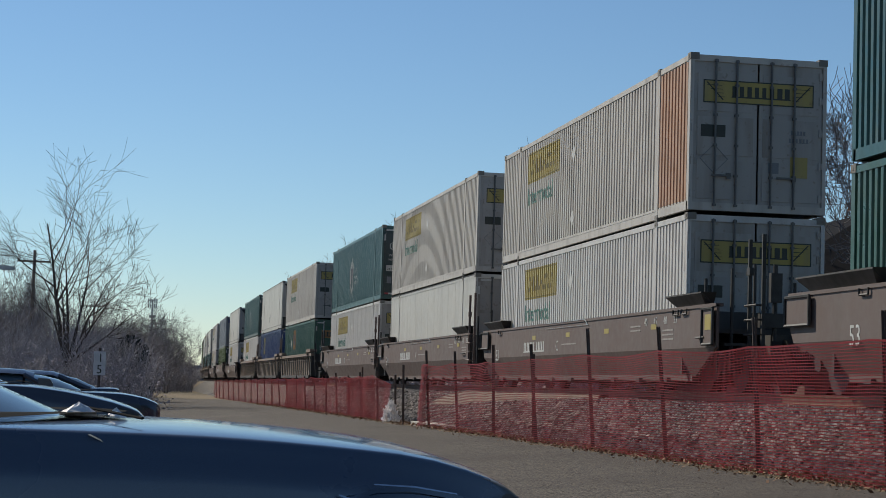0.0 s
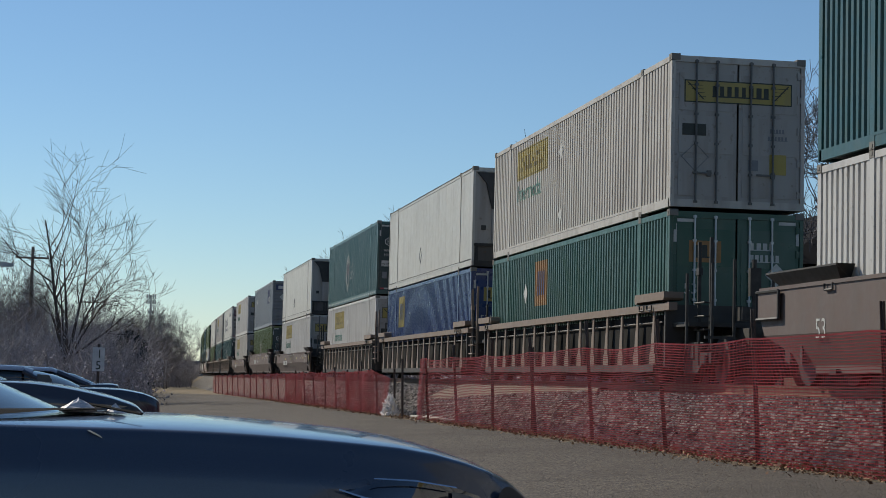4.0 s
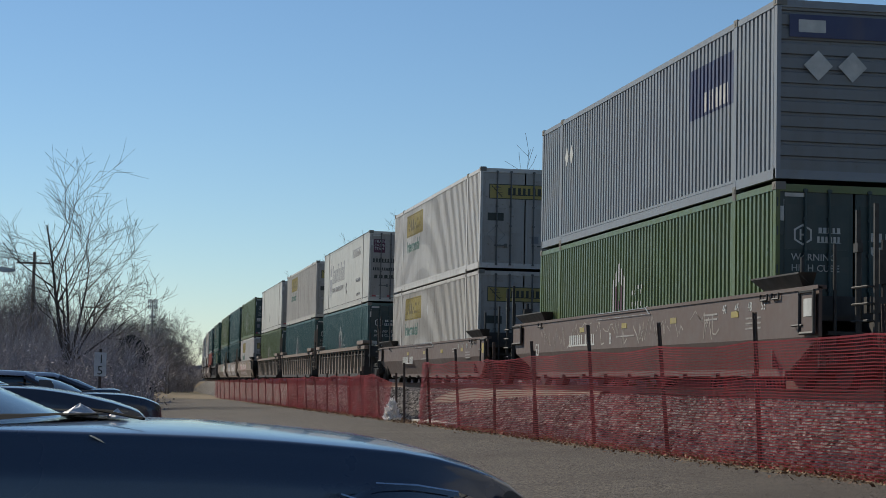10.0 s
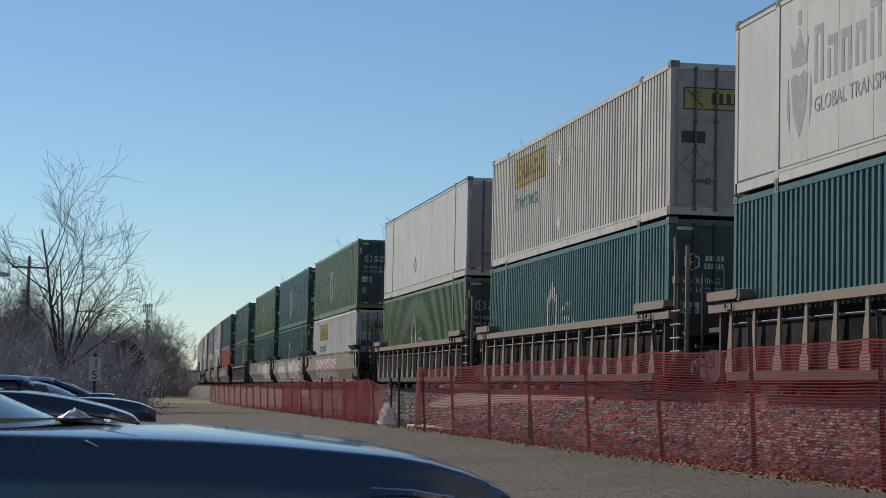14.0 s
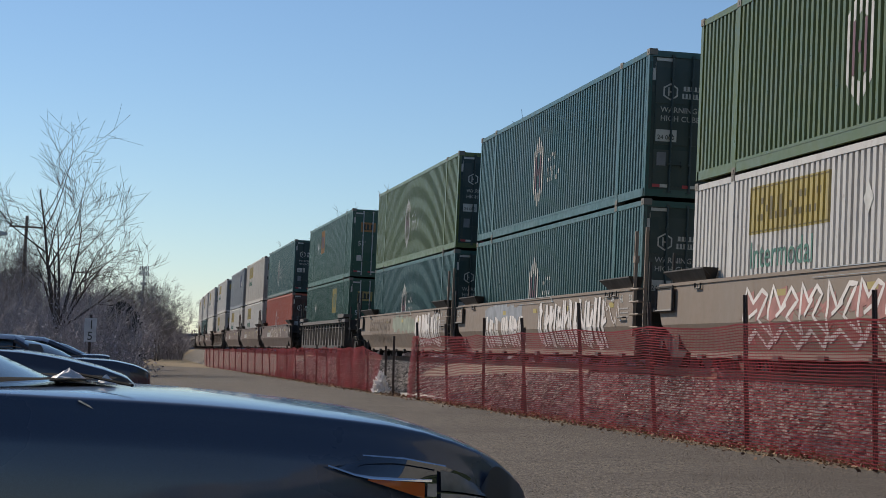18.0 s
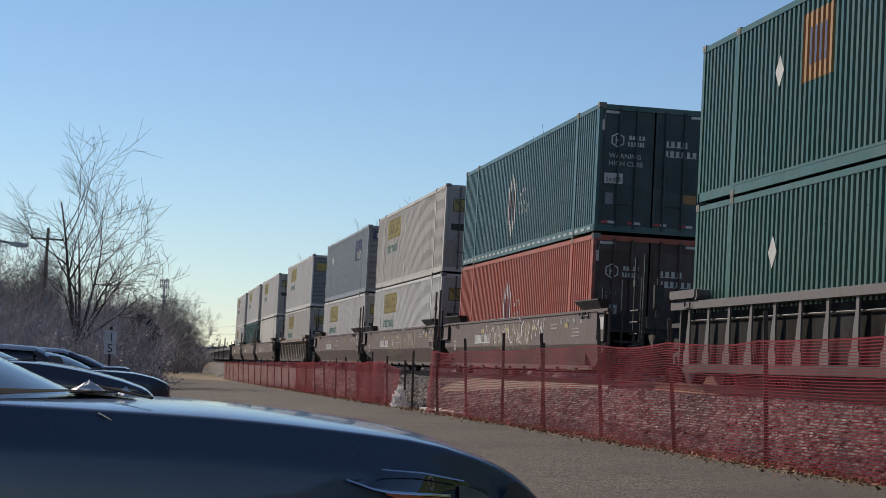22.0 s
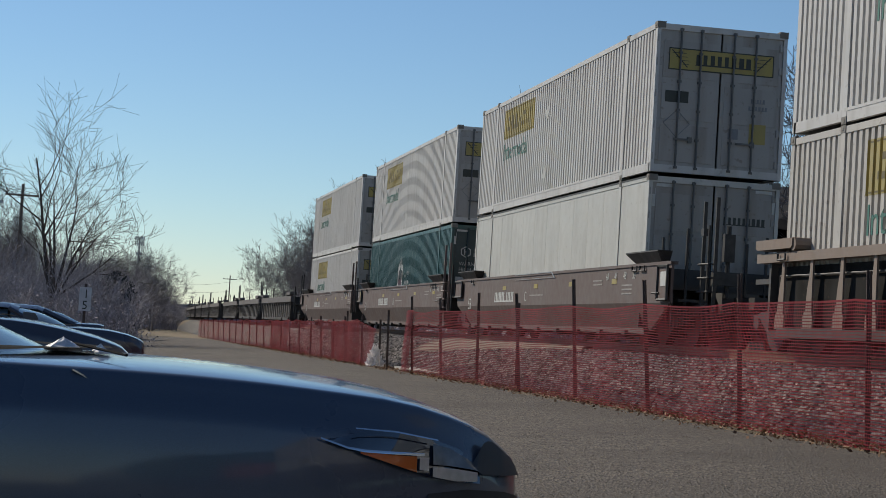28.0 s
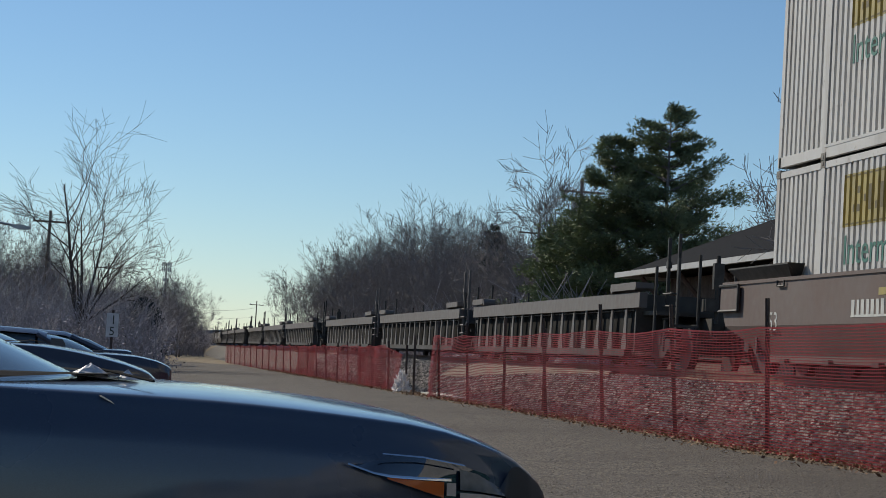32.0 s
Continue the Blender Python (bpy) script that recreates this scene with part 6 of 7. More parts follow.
parked_car("dark blue-black crossover parked in the row", SUV, pose(0.36, 17.0, 0.0, 0, 0, 1), BLACK_PAINT, False)
parked_car("dark sedan parked further along the row", SEDAN, pose(0.74, 28.5, 0.0, 0, 0, 1), BLACK_PAINT, False)
parked_car("dark sedan parked tail towards the track", SEDAN, pose(-4.48, 36.0, 0.0, 0, 0, 180), BLACK_PAINT, False)

# crumpled scraps of clear wrap caught at the foot of the windscreen
SCRAP = plain("pale_scrap", (0.62, 0.60, 0.60), 0.5, 0, 0.3, 30)
rnd = random.Random(14)
for (x, y, z, wide, tall) in ((-0.085, 5.3, 1.140, 0.052, 0.034), (0.02, 5.25, 1.138, 0.028, 0.024)):
    sh = Shape()
    n, m = 14, 6
    for j in range(m + 1):
        for i in range(n):
            a, u = 6.283 * i / n, j / m
            r = wide * (1 - u ** 1.6) * (1 + 0.28 * noise.noise((3 * math.cos(a) + x * 40, 3 * math.sin(a), u * 3)))
            sh.v.append((x + r * math.cos(a), y + 0.8 * r * math.sin(a), z + tall * u * (1 + 0.35 * noise.noise((2 * math.cos(a), 2 * math.sin(a) + x * 30, 1.3)))))
    for j in range(m):
        for i in range(n):
            k = (i + 1) % n
            sh.f.append((j * n + i, j * n + k, (j + 1) * n + k, (j + 1) * n + i))
    tagged(part("paper_scrap", sh, SCRAP), "crumpled pale scrap caught by the wipers", "scrap", group="scraps on the car")

# ---- trees, thicket, poles, station ----
BARK = plain("grey_brown_bark", (0.18, 0.165, 0.165), 0.95, 0, 0.3, 4)
PALE_BARK = plain("pale_bark", (0.08, 0.068, 0.062), 0.95, 0, 0.3, 4)
# twigs and dead leaves: lifted lilac-grey, haze over the thicket put into the colour
TWIGS = plain("haze_grey_twigs", (0.27, 0.252, 0.268), 0.95, 0, 0.35, 2)
DEAD_LEAF = plain("dead_leaves", (0.36, 0.33, 0.35), 0.95, 0, 0.4, 6)
OAK_LEAF = plain("withered_oak_leaves", (0.17, 0.095, 0.06), 0.95, 0, 0.4, 6)
NEEDLES = plain("pine_needles", (0.155, 0.185, 0.09), 0.8, 0, 0.4, 1.5)
DARK_NEEDLES = plain("spruce_needles", (0.025, 0.045, 0.022), 0.85, 0, 0.4, 1.5)


def limbs(sh, rnd, p, d, length, r, depth, wild=0.5, up=0.12, kids=(3, 5), thin=0.006):
    """A tapered limb that bends and sends out smaller ones."""
    steps = 4 if depth > 1 else 2
    pts, dirs = [p], []
    for i in range(steps):
        d = (d + Vector((rnd.gauss(0, wild * 0.25), rnd.gauss(0, wild * 0.25), rnd.gauss(up, wild * 0.15)))).normalized()
        p = p + d * (length / steps)
        pts.append(p)
        dirs.append(d)
    for i in range(steps):
        r0, r1 = r * (1 - 0.75 * i / steps), r * (1 - 0.75 * (i + 1) / steps)
        sh.rod(pts[i], pts[i + 1], max(r0, thin), 5 if r0 > 0.04 else 3, max(r1, thin * 0.8))
    if depth <= 0:
        return
    for k in range(rnd.randint(*kids)):
        u = rnd.uniform(0.3, 1.0)
        i = min(int(u * steps), steps - 1)
        q = pts[i].lerp(pts[i + 1], u * steps - i)
        side = dirs[i].orthogonal().normalized()
        side.rotate(Matrix.Rotation(rnd.uniform(0, 6.28), 3, dirs[i]))
        nd = (dirs[i] * rnd.uniform(0.5, 0.9) + side * rnd.uniform(0.35, 0.8)).normalized()
        limbs(sh, rnd, q, nd, length * rnd.uniform(0.42, 0.68), r * (1 - 0.7 * u) * 0.65, depth - 1, wild, up, kids, thin)


def bare_tree(seed, tall, r, depth=4, stems=1, wild=0.5, kids=(3, 5), thin=0.012, lean=0.25):
    rnd = random.Random(seed)
    trunk, crown = Shape(), Shape()
    if stems == 1:
        trunk.rod((0, 0, -0.2), (0, 0, tall * 0.22), r, 8, r * 0.8)
        for k in range(4):
            a = rnd.uniform(0, 6.28)
            limbs(crown, rnd, Vector((0, 0, tall * rnd.uniform(0.16, 0.22))), Vector((lean * 1.6 * math.cos(a), lean * 1.6 * math.sin(a), 1)).normalized(), tall * rnd.uniform(0.42, 0.6), r * 0.6, depth - 1, wild, 0.1, kids, thin)
    else:
        trunk.rod((0, 0, -0.2), (0, 0, tall * 0.1), r, 8, r * 0.9)
        for k in range(stems):
            a = 6.28 * k / stems + rnd.uniform(-0.4, 0.4)
            limbs(crown, rnd, Vector((0, 0, tall * 0.06)), Vector((lean * math.cos(a), lean * math.sin(a), 1)).normalized(), tall * rnd.uniform(0.55, 0.85), r * 0.5, depth - 1, wild, 0.08, kids, thin)
    return trunk.mesh("trunk", True), crown.mesh("crown")


def stand(meshes, label, at, bark=BARK, category="tree", group="", scale=1.0):
    t = thing("bare_tree", label, category, at, group=group)
    t.scale = (scale, scale, scale)
    part("trunk", meshes[0], bark, t)
    part("crown", meshes[1], bark, t)
    return t


# the big bare tree over the thicket: stems fanning out of one stool
def fan_tree(seed, stems, r):
    rnd = random.Random(seed)
    trunk, crown = Shape(), Shape()
    trunk.rod((0, 0, -0.2), (0.05, 0, 2.0), r, 8, r * 0.85)
    for lean, length, start, girth in stems:
        a = radians(lean)
        d = Vector((math.sin(a), rnd.uniform(-0.18, 0.18), math.cos(a))).normalized()
        limbs(crown, rnd, Vector((0.04 * lean / 10, 0, start)), d, length, r * girth, 3 if length > 3 else 2, 0.30, 0.05, (4, 6), 0.007)
    return trunk.mesh("trunk", True), crown.mesh("crown")


FAN = [(-8, 6.3, 1.6, 0.62), (-34, 2.8, 3.8, 0.3), (5, 4.9, 1.7, 0.5), (14, 4.5, 1.8, 0.5), (24, 3.8, 1.8, 0.42), (38, 3.2, 1.9, 0.35), (54, 3.3, 1.9, 0.35), (-24, 3.0, 1.8, 0.35), (-2, 3.6, 1.8, 0.4)]
stand(fan_tree(12, FAN, 0.17), "tall bare many-stemmed tree above the thicket", pose(-1.9, 82, 0.0), PALE_BARK)

WOODS = [bare_tree(20 + i, 12.0, 0.19, 5, 1 if i % 2 else 3, 0.95, (4, 5), 0.012, 0.5) for i in range(4)]
rnd = random.Random(3)
for i in range(190):
    # woods across the track, running into the distance
    y = 115 + 260 * rnd.random() ** 1.2
    x = y * math.tan(radians(rnd.uniform(6.0, 16))) + (6 if y < 150 else 0)
    sc = rnd.uniform(0.80, 1.10) * (y / 200) ** 0.6 * (0.8 if x < y * 0.125 else 1.0)
    stand(WOODS[i % 4], "bare deciduous tree in the woods across the track", pose(x, y, 0.3, 0, 0, rnd.uniform(0, 360)), BARK, group="bare trees across the track", scale=sc)
for i in range(76):
    # woods behind the parking lot
    y = rnd.uniform(95, 330)
    a = radians(rnd.uniform(-6.5, 1.9 - (6 if y < 130 else 0) * 0.2))
    sc = rnd.uniform(0.36, 0.62) * (0.8 + y / 420) * (1.15 if a < radians(-2) else 0.8)
    stand(WOODS[i % 4], "bare tree behind the parking lot", pose(y * math.tan(a), y, 0.0, 0, 0, rnd.uniform(0, 360)), BARK, group="bare trees behind the lot", scale=sc)

for x, y, sc in ((24.8, 105, 1.1), (27.5, 112, 0.95)):
    stand(WOODS[1], "bare tree behind the pines across the track", pose(x, y, 0.3, 0, 0, x * 20), BARK, group="bare trees across the track", scale=sc)

# dense brush: countless stems and dead leaves in one sheet of growth
brush, leaves = Shape(), Shape()
for i in range(3600):
    y = rnd.uniform(72, 230)
    a = radians(rnd.uniform(-7, 1.15 if y < 170 else 1.8))
    x = y * math.tan(a)
    tall = rnd.uniform(1.6, 3.6) * (0.6 + y / 190.0) * (0.95 if a < radians(0.9) else 0.7)
    p = Vector((x, y, -0.1))
    d = Vector((rnd.gauss(0, 0.3), rnd.gauss(0, 0.3), 1)).normalized()
    limbs(brush, rnd, p, d, tall, 0.022, 1, 0.6, 0.06, (3, 5), 0.008)
    for k in range(20):
        u = rnd.uniform(0.02, 0.85)
        q = p + d * tall * u + Vector((rnd.gauss(0, 0.45), rnd.gauss(0, 0.45), rnd.gauss(0, 0.25)))
        s = rnd.uniform(0.04, 0.10)
        e1 = Vector((rnd.gauss(0, 1), rnd.gauss(0, 1), rnd.gauss(0, 1))).normalized() * s
        e2 = Vector((rnd.gauss(0, 1), rnd.gauss(0, 1), rnd.gauss(0, 1))).normalized() * s
        leaves.add([tuple(q), tuple(q + e1), tuple(q + e1 + e2), tuple(q + e2)], [(0, 1, 2, 3)])
for i in range(700):
    # hazy growth where the lot and the line meet
    y = rnd.uniform(180, 320)
    az = rnd.uniform(1.25, 2.45)
    tall = (1.25 + y * math.tan(radians(1.06 - 0.42 * (az - 1.3)))) * rnd.uniform(0.32, 0.62)
    limbs(brush, rnd, Vector((y * math.tan(radians(az)), y, -0.1)), Vector((rnd.gauss(0, 0.2), rnd.gauss(0, 0.2), 1)).normalized(), tall, 0.05, 2, 0.6, 0.06, (3, 5), 0.02)
brush2 = Shape()
leaves2 = Shape()
for i in range(2600):
    y = rnd.uniform(75, 330)
    x = max(19.0, y * math.tan(radians(rnd.uniform(6.0, 17))))
    tall = rnd.uniform(1.6, 4.2)
    p = Vector((x, y, 0.1))
    d = Vector((rnd.gauss(0, 0.3), rnd.gauss(0, 0.3), 1)).normalized()
    limbs(brush2, rnd, p, d, tall, 0.04, 1, 0.6, 0.06, (3, 5), 0.018)
    for k in range(9):
        u = rnd.uniform(0.05, 0.8)
        q = p + d * tall * u + Vector((rnd.gauss(0, 0.6), rnd.gauss(0, 0.6), rnd.gauss(0, 0.3)))
        s = rnd.uniform(0.15, 0.4)
        e1 = Vector((rnd.gauss(0, 1), rnd.gauss(0, 1), rnd.gauss(0, 1))).normalized() * s
        e2 = Vector((rnd.gauss(0, 1), rnd.gauss(0, 1), rnd.gauss(0, 1))).normalized() * s
        leaves2.add([tuple(q), tuple(q + e1), tuple(q + e1 + e2), tuple(q + e2)], [(0, 1, 2, 3)])
th2 = thing("thicket", "dark brown undergrowth across the track", "thicket", pose(0, 0, 0), kind="stuff")
part("stems", brush2, TWIGS, th2)
part("dead_leaves", leaves2, DEAD_LEAF, th2)
th = thing("thicket", "dense brown winter thicket behind the parking lot", "thicket", pose(0, 0, 0), kind="stuff")
part("stems", brush, TWIGS, th)
part("dead_leaves", leaves, DEAD_LEAF, th)


shrub = thing("evergreen_shrub", "dark rounded evergreen shrub at the edge of the thicket", "shrub", pose(0.9, 98, -0.1))
sh, lf = Shape(), Shape()
for i in range(14):
    a = i * 2.4
    sh.rod((0.1 * math.cos(a), 0.1 * math.sin(a), 0), (0.7 * math.cos(a), 0.7 * math.sin(a), 1.6 + 0.12 * i), 0.04, 5, 0.012)
for i in range(9000):
    a, v = rnd.uniform(0, 6.283), rnd.uniform(0.0, 1.0)
    r = 1.35 * (1 - v ** 2.6) ** 0.5 * (0.82 + 0.25 * noise.noise((2 * math.cos(a), 2 * math.sin(a), 3 * v))) * rnd.uniform(0.75, 1.05)
    q = Vector((r * math.cos(a), r * math.sin(a), 0.1 + 3.4 * v))
    e = Vector((rnd.gauss(math.cos(a), 0.6), rnd.gauss(math.sin(a), 0.6), rnd.gauss(0.5, 0.5))).normalized() * rnd.uniform(0.07, 0.16)
    f = e.orthogonal().normalized() * 0.035
    lf.add([tuple(q), tuple(q + e * 0.5 + f), tuple(q + e), tuple(q + e * 0.5 - f)], [(0, 1, 2, 3)])
part("stem", sh, BARK, shrub)
part("foliage", lf.mesh("foliage", raw=True), plain("dark_evergreen", (0.022, 0.030, 0.032), 0.8, 0, 0.4, 3), shrub)


def pine(seed, tall, wide, mat, gaps=0.15, start=0.05):
    """Evergreen: straight trunk, whorls of boughs, many small needle tufts."""
    rnd = random.Random(seed)
    trunk, boughs, tufts = Shape(), Shape(), Shape()
    trunk.rod((0, 0, -0.2), (0, 0, tall * 0.97), 0.2, 8, 0.03)
    z = tall * start
    while z < tall:
        u = z / tall
        reach = wide * (1 - u) ** 0.62 * rnd.uniform(0.6, 1.15) + 0.25
        for k in range(rnd.randint(5, 7)):
            if rnd.random() < gaps:
                continue
            a = rnd.uniform(0, 6.28)
            ln = reach * rnd.uniform(0.6, 1.1)
            d = Vector((math.cos(a), math.sin(a), rnd.uniform(0.05, 0.45)))
            p0 = Vector((0, 0, z))
            p1 = p0 + d * ln
            boughs.rod(p0, p1, 0.045, 4, 0.012)
            for j in range(int(26 + ln * 62)):
                w = rnd.uniform(0.3, 1.05)
                c = p0.lerp(p1, w) + Vector((rnd.gauss(0, 0.17), rnd.gauss(0, 0.17), rnd.gauss(0.06, 0.11))) * (0.6 + ln * 0.25)
                for m in range(4):
                    s = rnd.uniform(0.12, 0.26)
                    e = Vector((rnd.gauss(d.x * 0.7, 0.6), rnd.gauss(d.y * 0.7, 0.6), rnd.gauss(0.5, 0.5))).normalized() * s
                    f = e.orthogonal().normalized() * s * 0.13
                    tufts.add([tuple(c), tuple(c + e * 0.5 + f), tuple(c + e), tuple(c + e * 0.5 - f)], [(0, 1, 2, 3)])
        z += tall * rnd.uniform(0.022, 0.045)
    return trunk.mesh("trunk", True), boughs.mesh("boughs"), tufts.mesh("needles", raw=True)


def stand_pine(label, at, meshes, mat):
    t = thing("pine_tree", label, "tree", at)
    part("trunk", meshes[0], BARK, t)
    part("bough", meshes[1], BARK, t)
    part("needles", meshes[2], mat, t)


stand_pine("tall ragged white pine across the track", pose(24.1, 82, 0.2), pine(5, 13.0, 5.0, NEEDLES, 0.04, 0.04), NEEDLES)
stand_pine("dense green pine beside the taller one", pose(21.8, 83, 0.2), pine(6, 11.5, 4.6, NEEDLES, 0.0, 0.03), NEEDLES)
stand_pine("broad low pine at the edge of the group", pose(20.6, 86, 0.2), pine(7, 7.6, 3.6, NEEDLES, 0.0, 0.03), NEEDLES)
stand_pine("dark spruce in the woods", pose(29.5, 150, 0.2), pine(8, 12.0, 2.6, DARK_NEEDLES, 0.0, 0.03), DARK_NEEDLES)

# oak that keeps its brown leaves, beside the line
oak = bare_tree(31, 11.0, 0.22, 5, 1, 0.6, (4, 5), 0.012)
for x, y, sc in ((27.5, 62, 1.0), (18.4, 39.5, 0.68), (31.2, 66, 1.0)):
    t = stand(oak, "oak with clinging brown leaves across the track", pose(x, y, 0.3, 0, 0, x * 40), BARK, group="oaks across the track", scale=sc)
    lf = Shape()
    for k in range(15000):
        a, u = rnd.uniform(0, 6.28), rnd.uniform(0.12, 1.0)
        rr = 2.5 * math.sin(math.pi * min(0.97, u * 0.85 + 0.12)) * rnd.random() ** 0.5
        q = Vector((rr * math.cos(a), rr * math.sin(a), 1.0 + 9.6 * u))
        if noise.noise(q * 0.7) < -0.05:
            continue
        e1 = Vector((rnd.gauss(0, 1), rnd.gauss(0, 1), rnd.gauss(0, 1))).normalized() * 0.085
        e2 = e1.orthogonal().normalized() * 0.06
        lf.add([tuple(q), tuple(q + e1 + e2), tuple(q + e1 * 2), tuple(q + e1 - e2)], [(0, 1, 2, 3)])
    part("leaves", lf, OAK_LEAF, t, "withered brown leaves")

# ---- poles, wires, mast, sign ----
POLE_WOOD = plain("weathered_pole", (0.16, 0.13, 0.11), 0.9, 0, 0.3, 3)
WIRE = plain("dark_wire", (0.03, 0.03, 0.03), 0.6)


def utility_pole(label, x, y, tall, arms, arm_w=2.5, kit=False, yaw=0.0):
    t = thing("utility_pole", label, "utility pole", pose(x, y, 0, 0, 0, yaw), group="utility poles")
    part("pole", Shape().rod((0, 0, -0.3), (0, 0, tall), 0.17, 10, 0.11), POLE_WOOD, t)
    for z in arms:
        part("crossarm", Shape().box(-arm_w / 2, arm_w / 2, -0.18, -0.08, z - 0.07, z + 0.07), POLE_WOOD, t)
        for k in (-0.46, -0.2, 0.2, 0.46):
            part("insulator", Shape().rod((k * arm_w, -0.13, z + 0.07), (k * arm_w, -0.13, z + 0.27), 0.06, 8, 0.04), STEEL, t)
    if kit:
        part("transformer", Shape().rod((0.42, 0, arms[-1] - 1.6), (0.42, 0, arms[-1] - 0.5), 0.27, 14), STEEL, t)
        part("transformer", Shape().rod((-0.42, 0, arms[-1] - 1.5), (-0.42, 0, arms[-1] - 0.5), 0.25, 14), STEEL, t)
    return t


def wire(p, q, sag, label="thin dark sagging overhead wire"):
    sh = Shape()
    p, q = Vector(p), Vector(q)
    pts = [p.lerp(q, i / 12) - Vector((0, 0, sag * 4 * (i / 12) * (1 - i / 12))) for i in range(13)]
    for p in pts:
        sh.v += [(p.x - 0.02, p.y, p.z), (p.x, p.y, p.z + 0.02), (p.x + 0.02, p.y, p.z), (p.x, p.y, p.z - 0.02)]
    for j in range(12):
        for i in range(4):
            sh.f.append((4 * j + i, 4 * j + (i + 1) % 4, 4 * j + 4 + (i + 1) % 4, 4 * j + 4 + i))
    tagged(part("overhead_wire", sh, WIRE), label, "wire", group="overhead wires")


utility_pole("weathered wooden utility pole with one crossarm", -6.05, 143, 10.6, [9.75], 2.5)
utility_pole("distant wooden utility pole", -2.2, 215, 9.8, [9.2], 2.6)
utility_pole("distant wooden utility pole", 1.3, 300, 9.6, [9.0], 2.4)
utility_pole("distant wooden utility pole", 3.1, 330, 9.0, [8.4], 2.4)
utility_pole("wooden utility pole with transformers across the track", 28.4, 116, 13.3, [12.4], 3.0, True)
utility_pole("wooden utility pole with a crossarm in the woods", 34.6, 156, 13.4, [12.4], 3.6)
utility_pole("lone distant utility pole beside the line", 27.6, 399, 11.0, [10.2], 3.0)
for k in (-1.1, -0.4, 0.4, 1.1):
    wire((-6.05 + k, 143, 9.9), (-14 + k, 60, 11.5), 1.2)
wire((-6.05, 143, 8.3), (-2.2, 215, 8.6), 0.8)
wire((-6.05, 143, 6.2), (-14, 55, 5.2), 1.4)
wire((-2.2, 215, 6.8), (1.3, 300, 6.8), 0.8)
wire((3.1, 330, 8.4), (27.6, 399, 9.6), 1.2)
wire((3.1, 330, 7.2), (27.6, 399, 7.6), 1.0)
wire((28.4, 116, 12.5), (34.6, 156, 12.5), 1.0)

LAMP_Z = 4.70
lamp = thing("street_lamp", "grey cobra-head street lamp on an arm", "street lamp", pose(0, 0, 0))
part("arm", Shape().rod((-6.2, 62, LAMP_Z + 0.35), (-3.75, 62, LAMP_Z + 0.03), 0.04, 8), STEEL, lamp)
part("lamp_head", Shape().slab([(-3.85, -0.02), (-3.8, 0.06), (-3.55, 0.08), (-3.26, 0.03), (-3.2, -0.04), (-3.3, -0.08), (-3.6, -0.09)], 1, 61.88, 62.12), STEEL, lamp, at=(0, 0, LAMP_Z))
part("pole", Shape().rod((-6.2, 62, -0.2), (-6.2, 62, LAMP_Z + 0.4), 0.1, 10, 0.07), STEEL, lamp)

mast = thing("cell_mast", "slim grey mobile phone mast with antenna panels", "mast", pose(14.1, 700, 0))
part("pole", Shape().rod((0, 0, 0), (0, 0, 30.5), 0.55, 12, 0.35), STEEL, mast)
for z in (30.0, 28.0, 24.5):
    for k in range(6):
        a = k * 1.047
        r = 1.5 if z > 25 else 0.9
        part("antenna", Shape().box(r * math.cos(a) - 0.25, r * math.cos(a) + 0.25, r * math.sin(a) - 0.2, r * math.sin(a) + 0.2, z - 0.8, z + 0.8 if z > 25 else z + 0.2), STEEL, mast)
    part("platform", Shape().rod((0, 0, z - 0.1), (0, 0, z + 0.1), r, 12), STEEL, mast)

sign = thing("track_sign", "narrow pale track sign reading 15 on a post", "sign", pose(-0.27, 43.0, 0, 0, 0, 0))
SIGN_FACE = plain("grey_white_sign", (0.58, 0.57, 0.58), 0.6)
board = part("board", Shape().slab([(-0.135, 1.28), (0.135, 1.28), (0.135, 1.82), (-0.135, 1.82)], 1, -0.012, 0.0), SIGN_FACE, sign)
for txt, z, dx in (("1", 1.58, -0.05), ("5", 1.32, -0.07)):
    part("numeral", lettering(txt, 0.2), DARK_INK, board, at=(dx, -0.016, z))
part("post", Shape().box(-0.03, 0.03, 0.002, 0.04, -0.2, 1.9), POST_STEEL, sign)

# ---- station building across the track ----
st = thing("station_building", "low trackside building with a dark hipped roof", "building", pose(0, 0, 0))
SHINGLE = plain("dark_shingles", (0.009, 0.009, 0.011), 0.95, 0, 0.3, 5)
SHINGLE.node_tree.nodes["Principled BSDF"].inputs["Specular IOR Level"].default_value = 0.08
WALL = plain("dark_brick", (0.13, 0.085, 0.07), 0.9, 0, 0.3, 6)
EAVE = 4.2
part("wall", Shape().box(16.6, 22.4, 43, 55.6, 0.2, EAVE - 0.1), WALL, st)
part("fascia", Shape().box(15.2, 15.32, 41.5, 57.0, EAVE - 0.1, EAVE + 0.06), paint("pale_fascia", (0.42, 0.42, 0.42), 0.6, 0.3), st, "pale grey fascia board")
part("fascia", Shape().box(15.2, 23.8, 57.0, 57.12, EAVE - 0.1, EAVE + 0.06), paint("pale_fascia_end", (0.42, 0.42, 0.42), 0.6, 0.3), st)
rf = Shape()
rf.v = [(15.25, 41.5, EAVE), (23.8, 41.5, EAVE), (23.8, 57.0, EAVE), (15.25, 57.0, EAVE), (19.3, 45.5, 6.1), (19.3, 53.5, 6.1)]
rf.f = [(0, 1, 2, 3), (0, 3, 5, 4), (1, 4, 5, 2), (0, 4, 1), (3, 2, 5)]
part("roof", rf, SHINGLE, st, "dark shingled hipped roof")
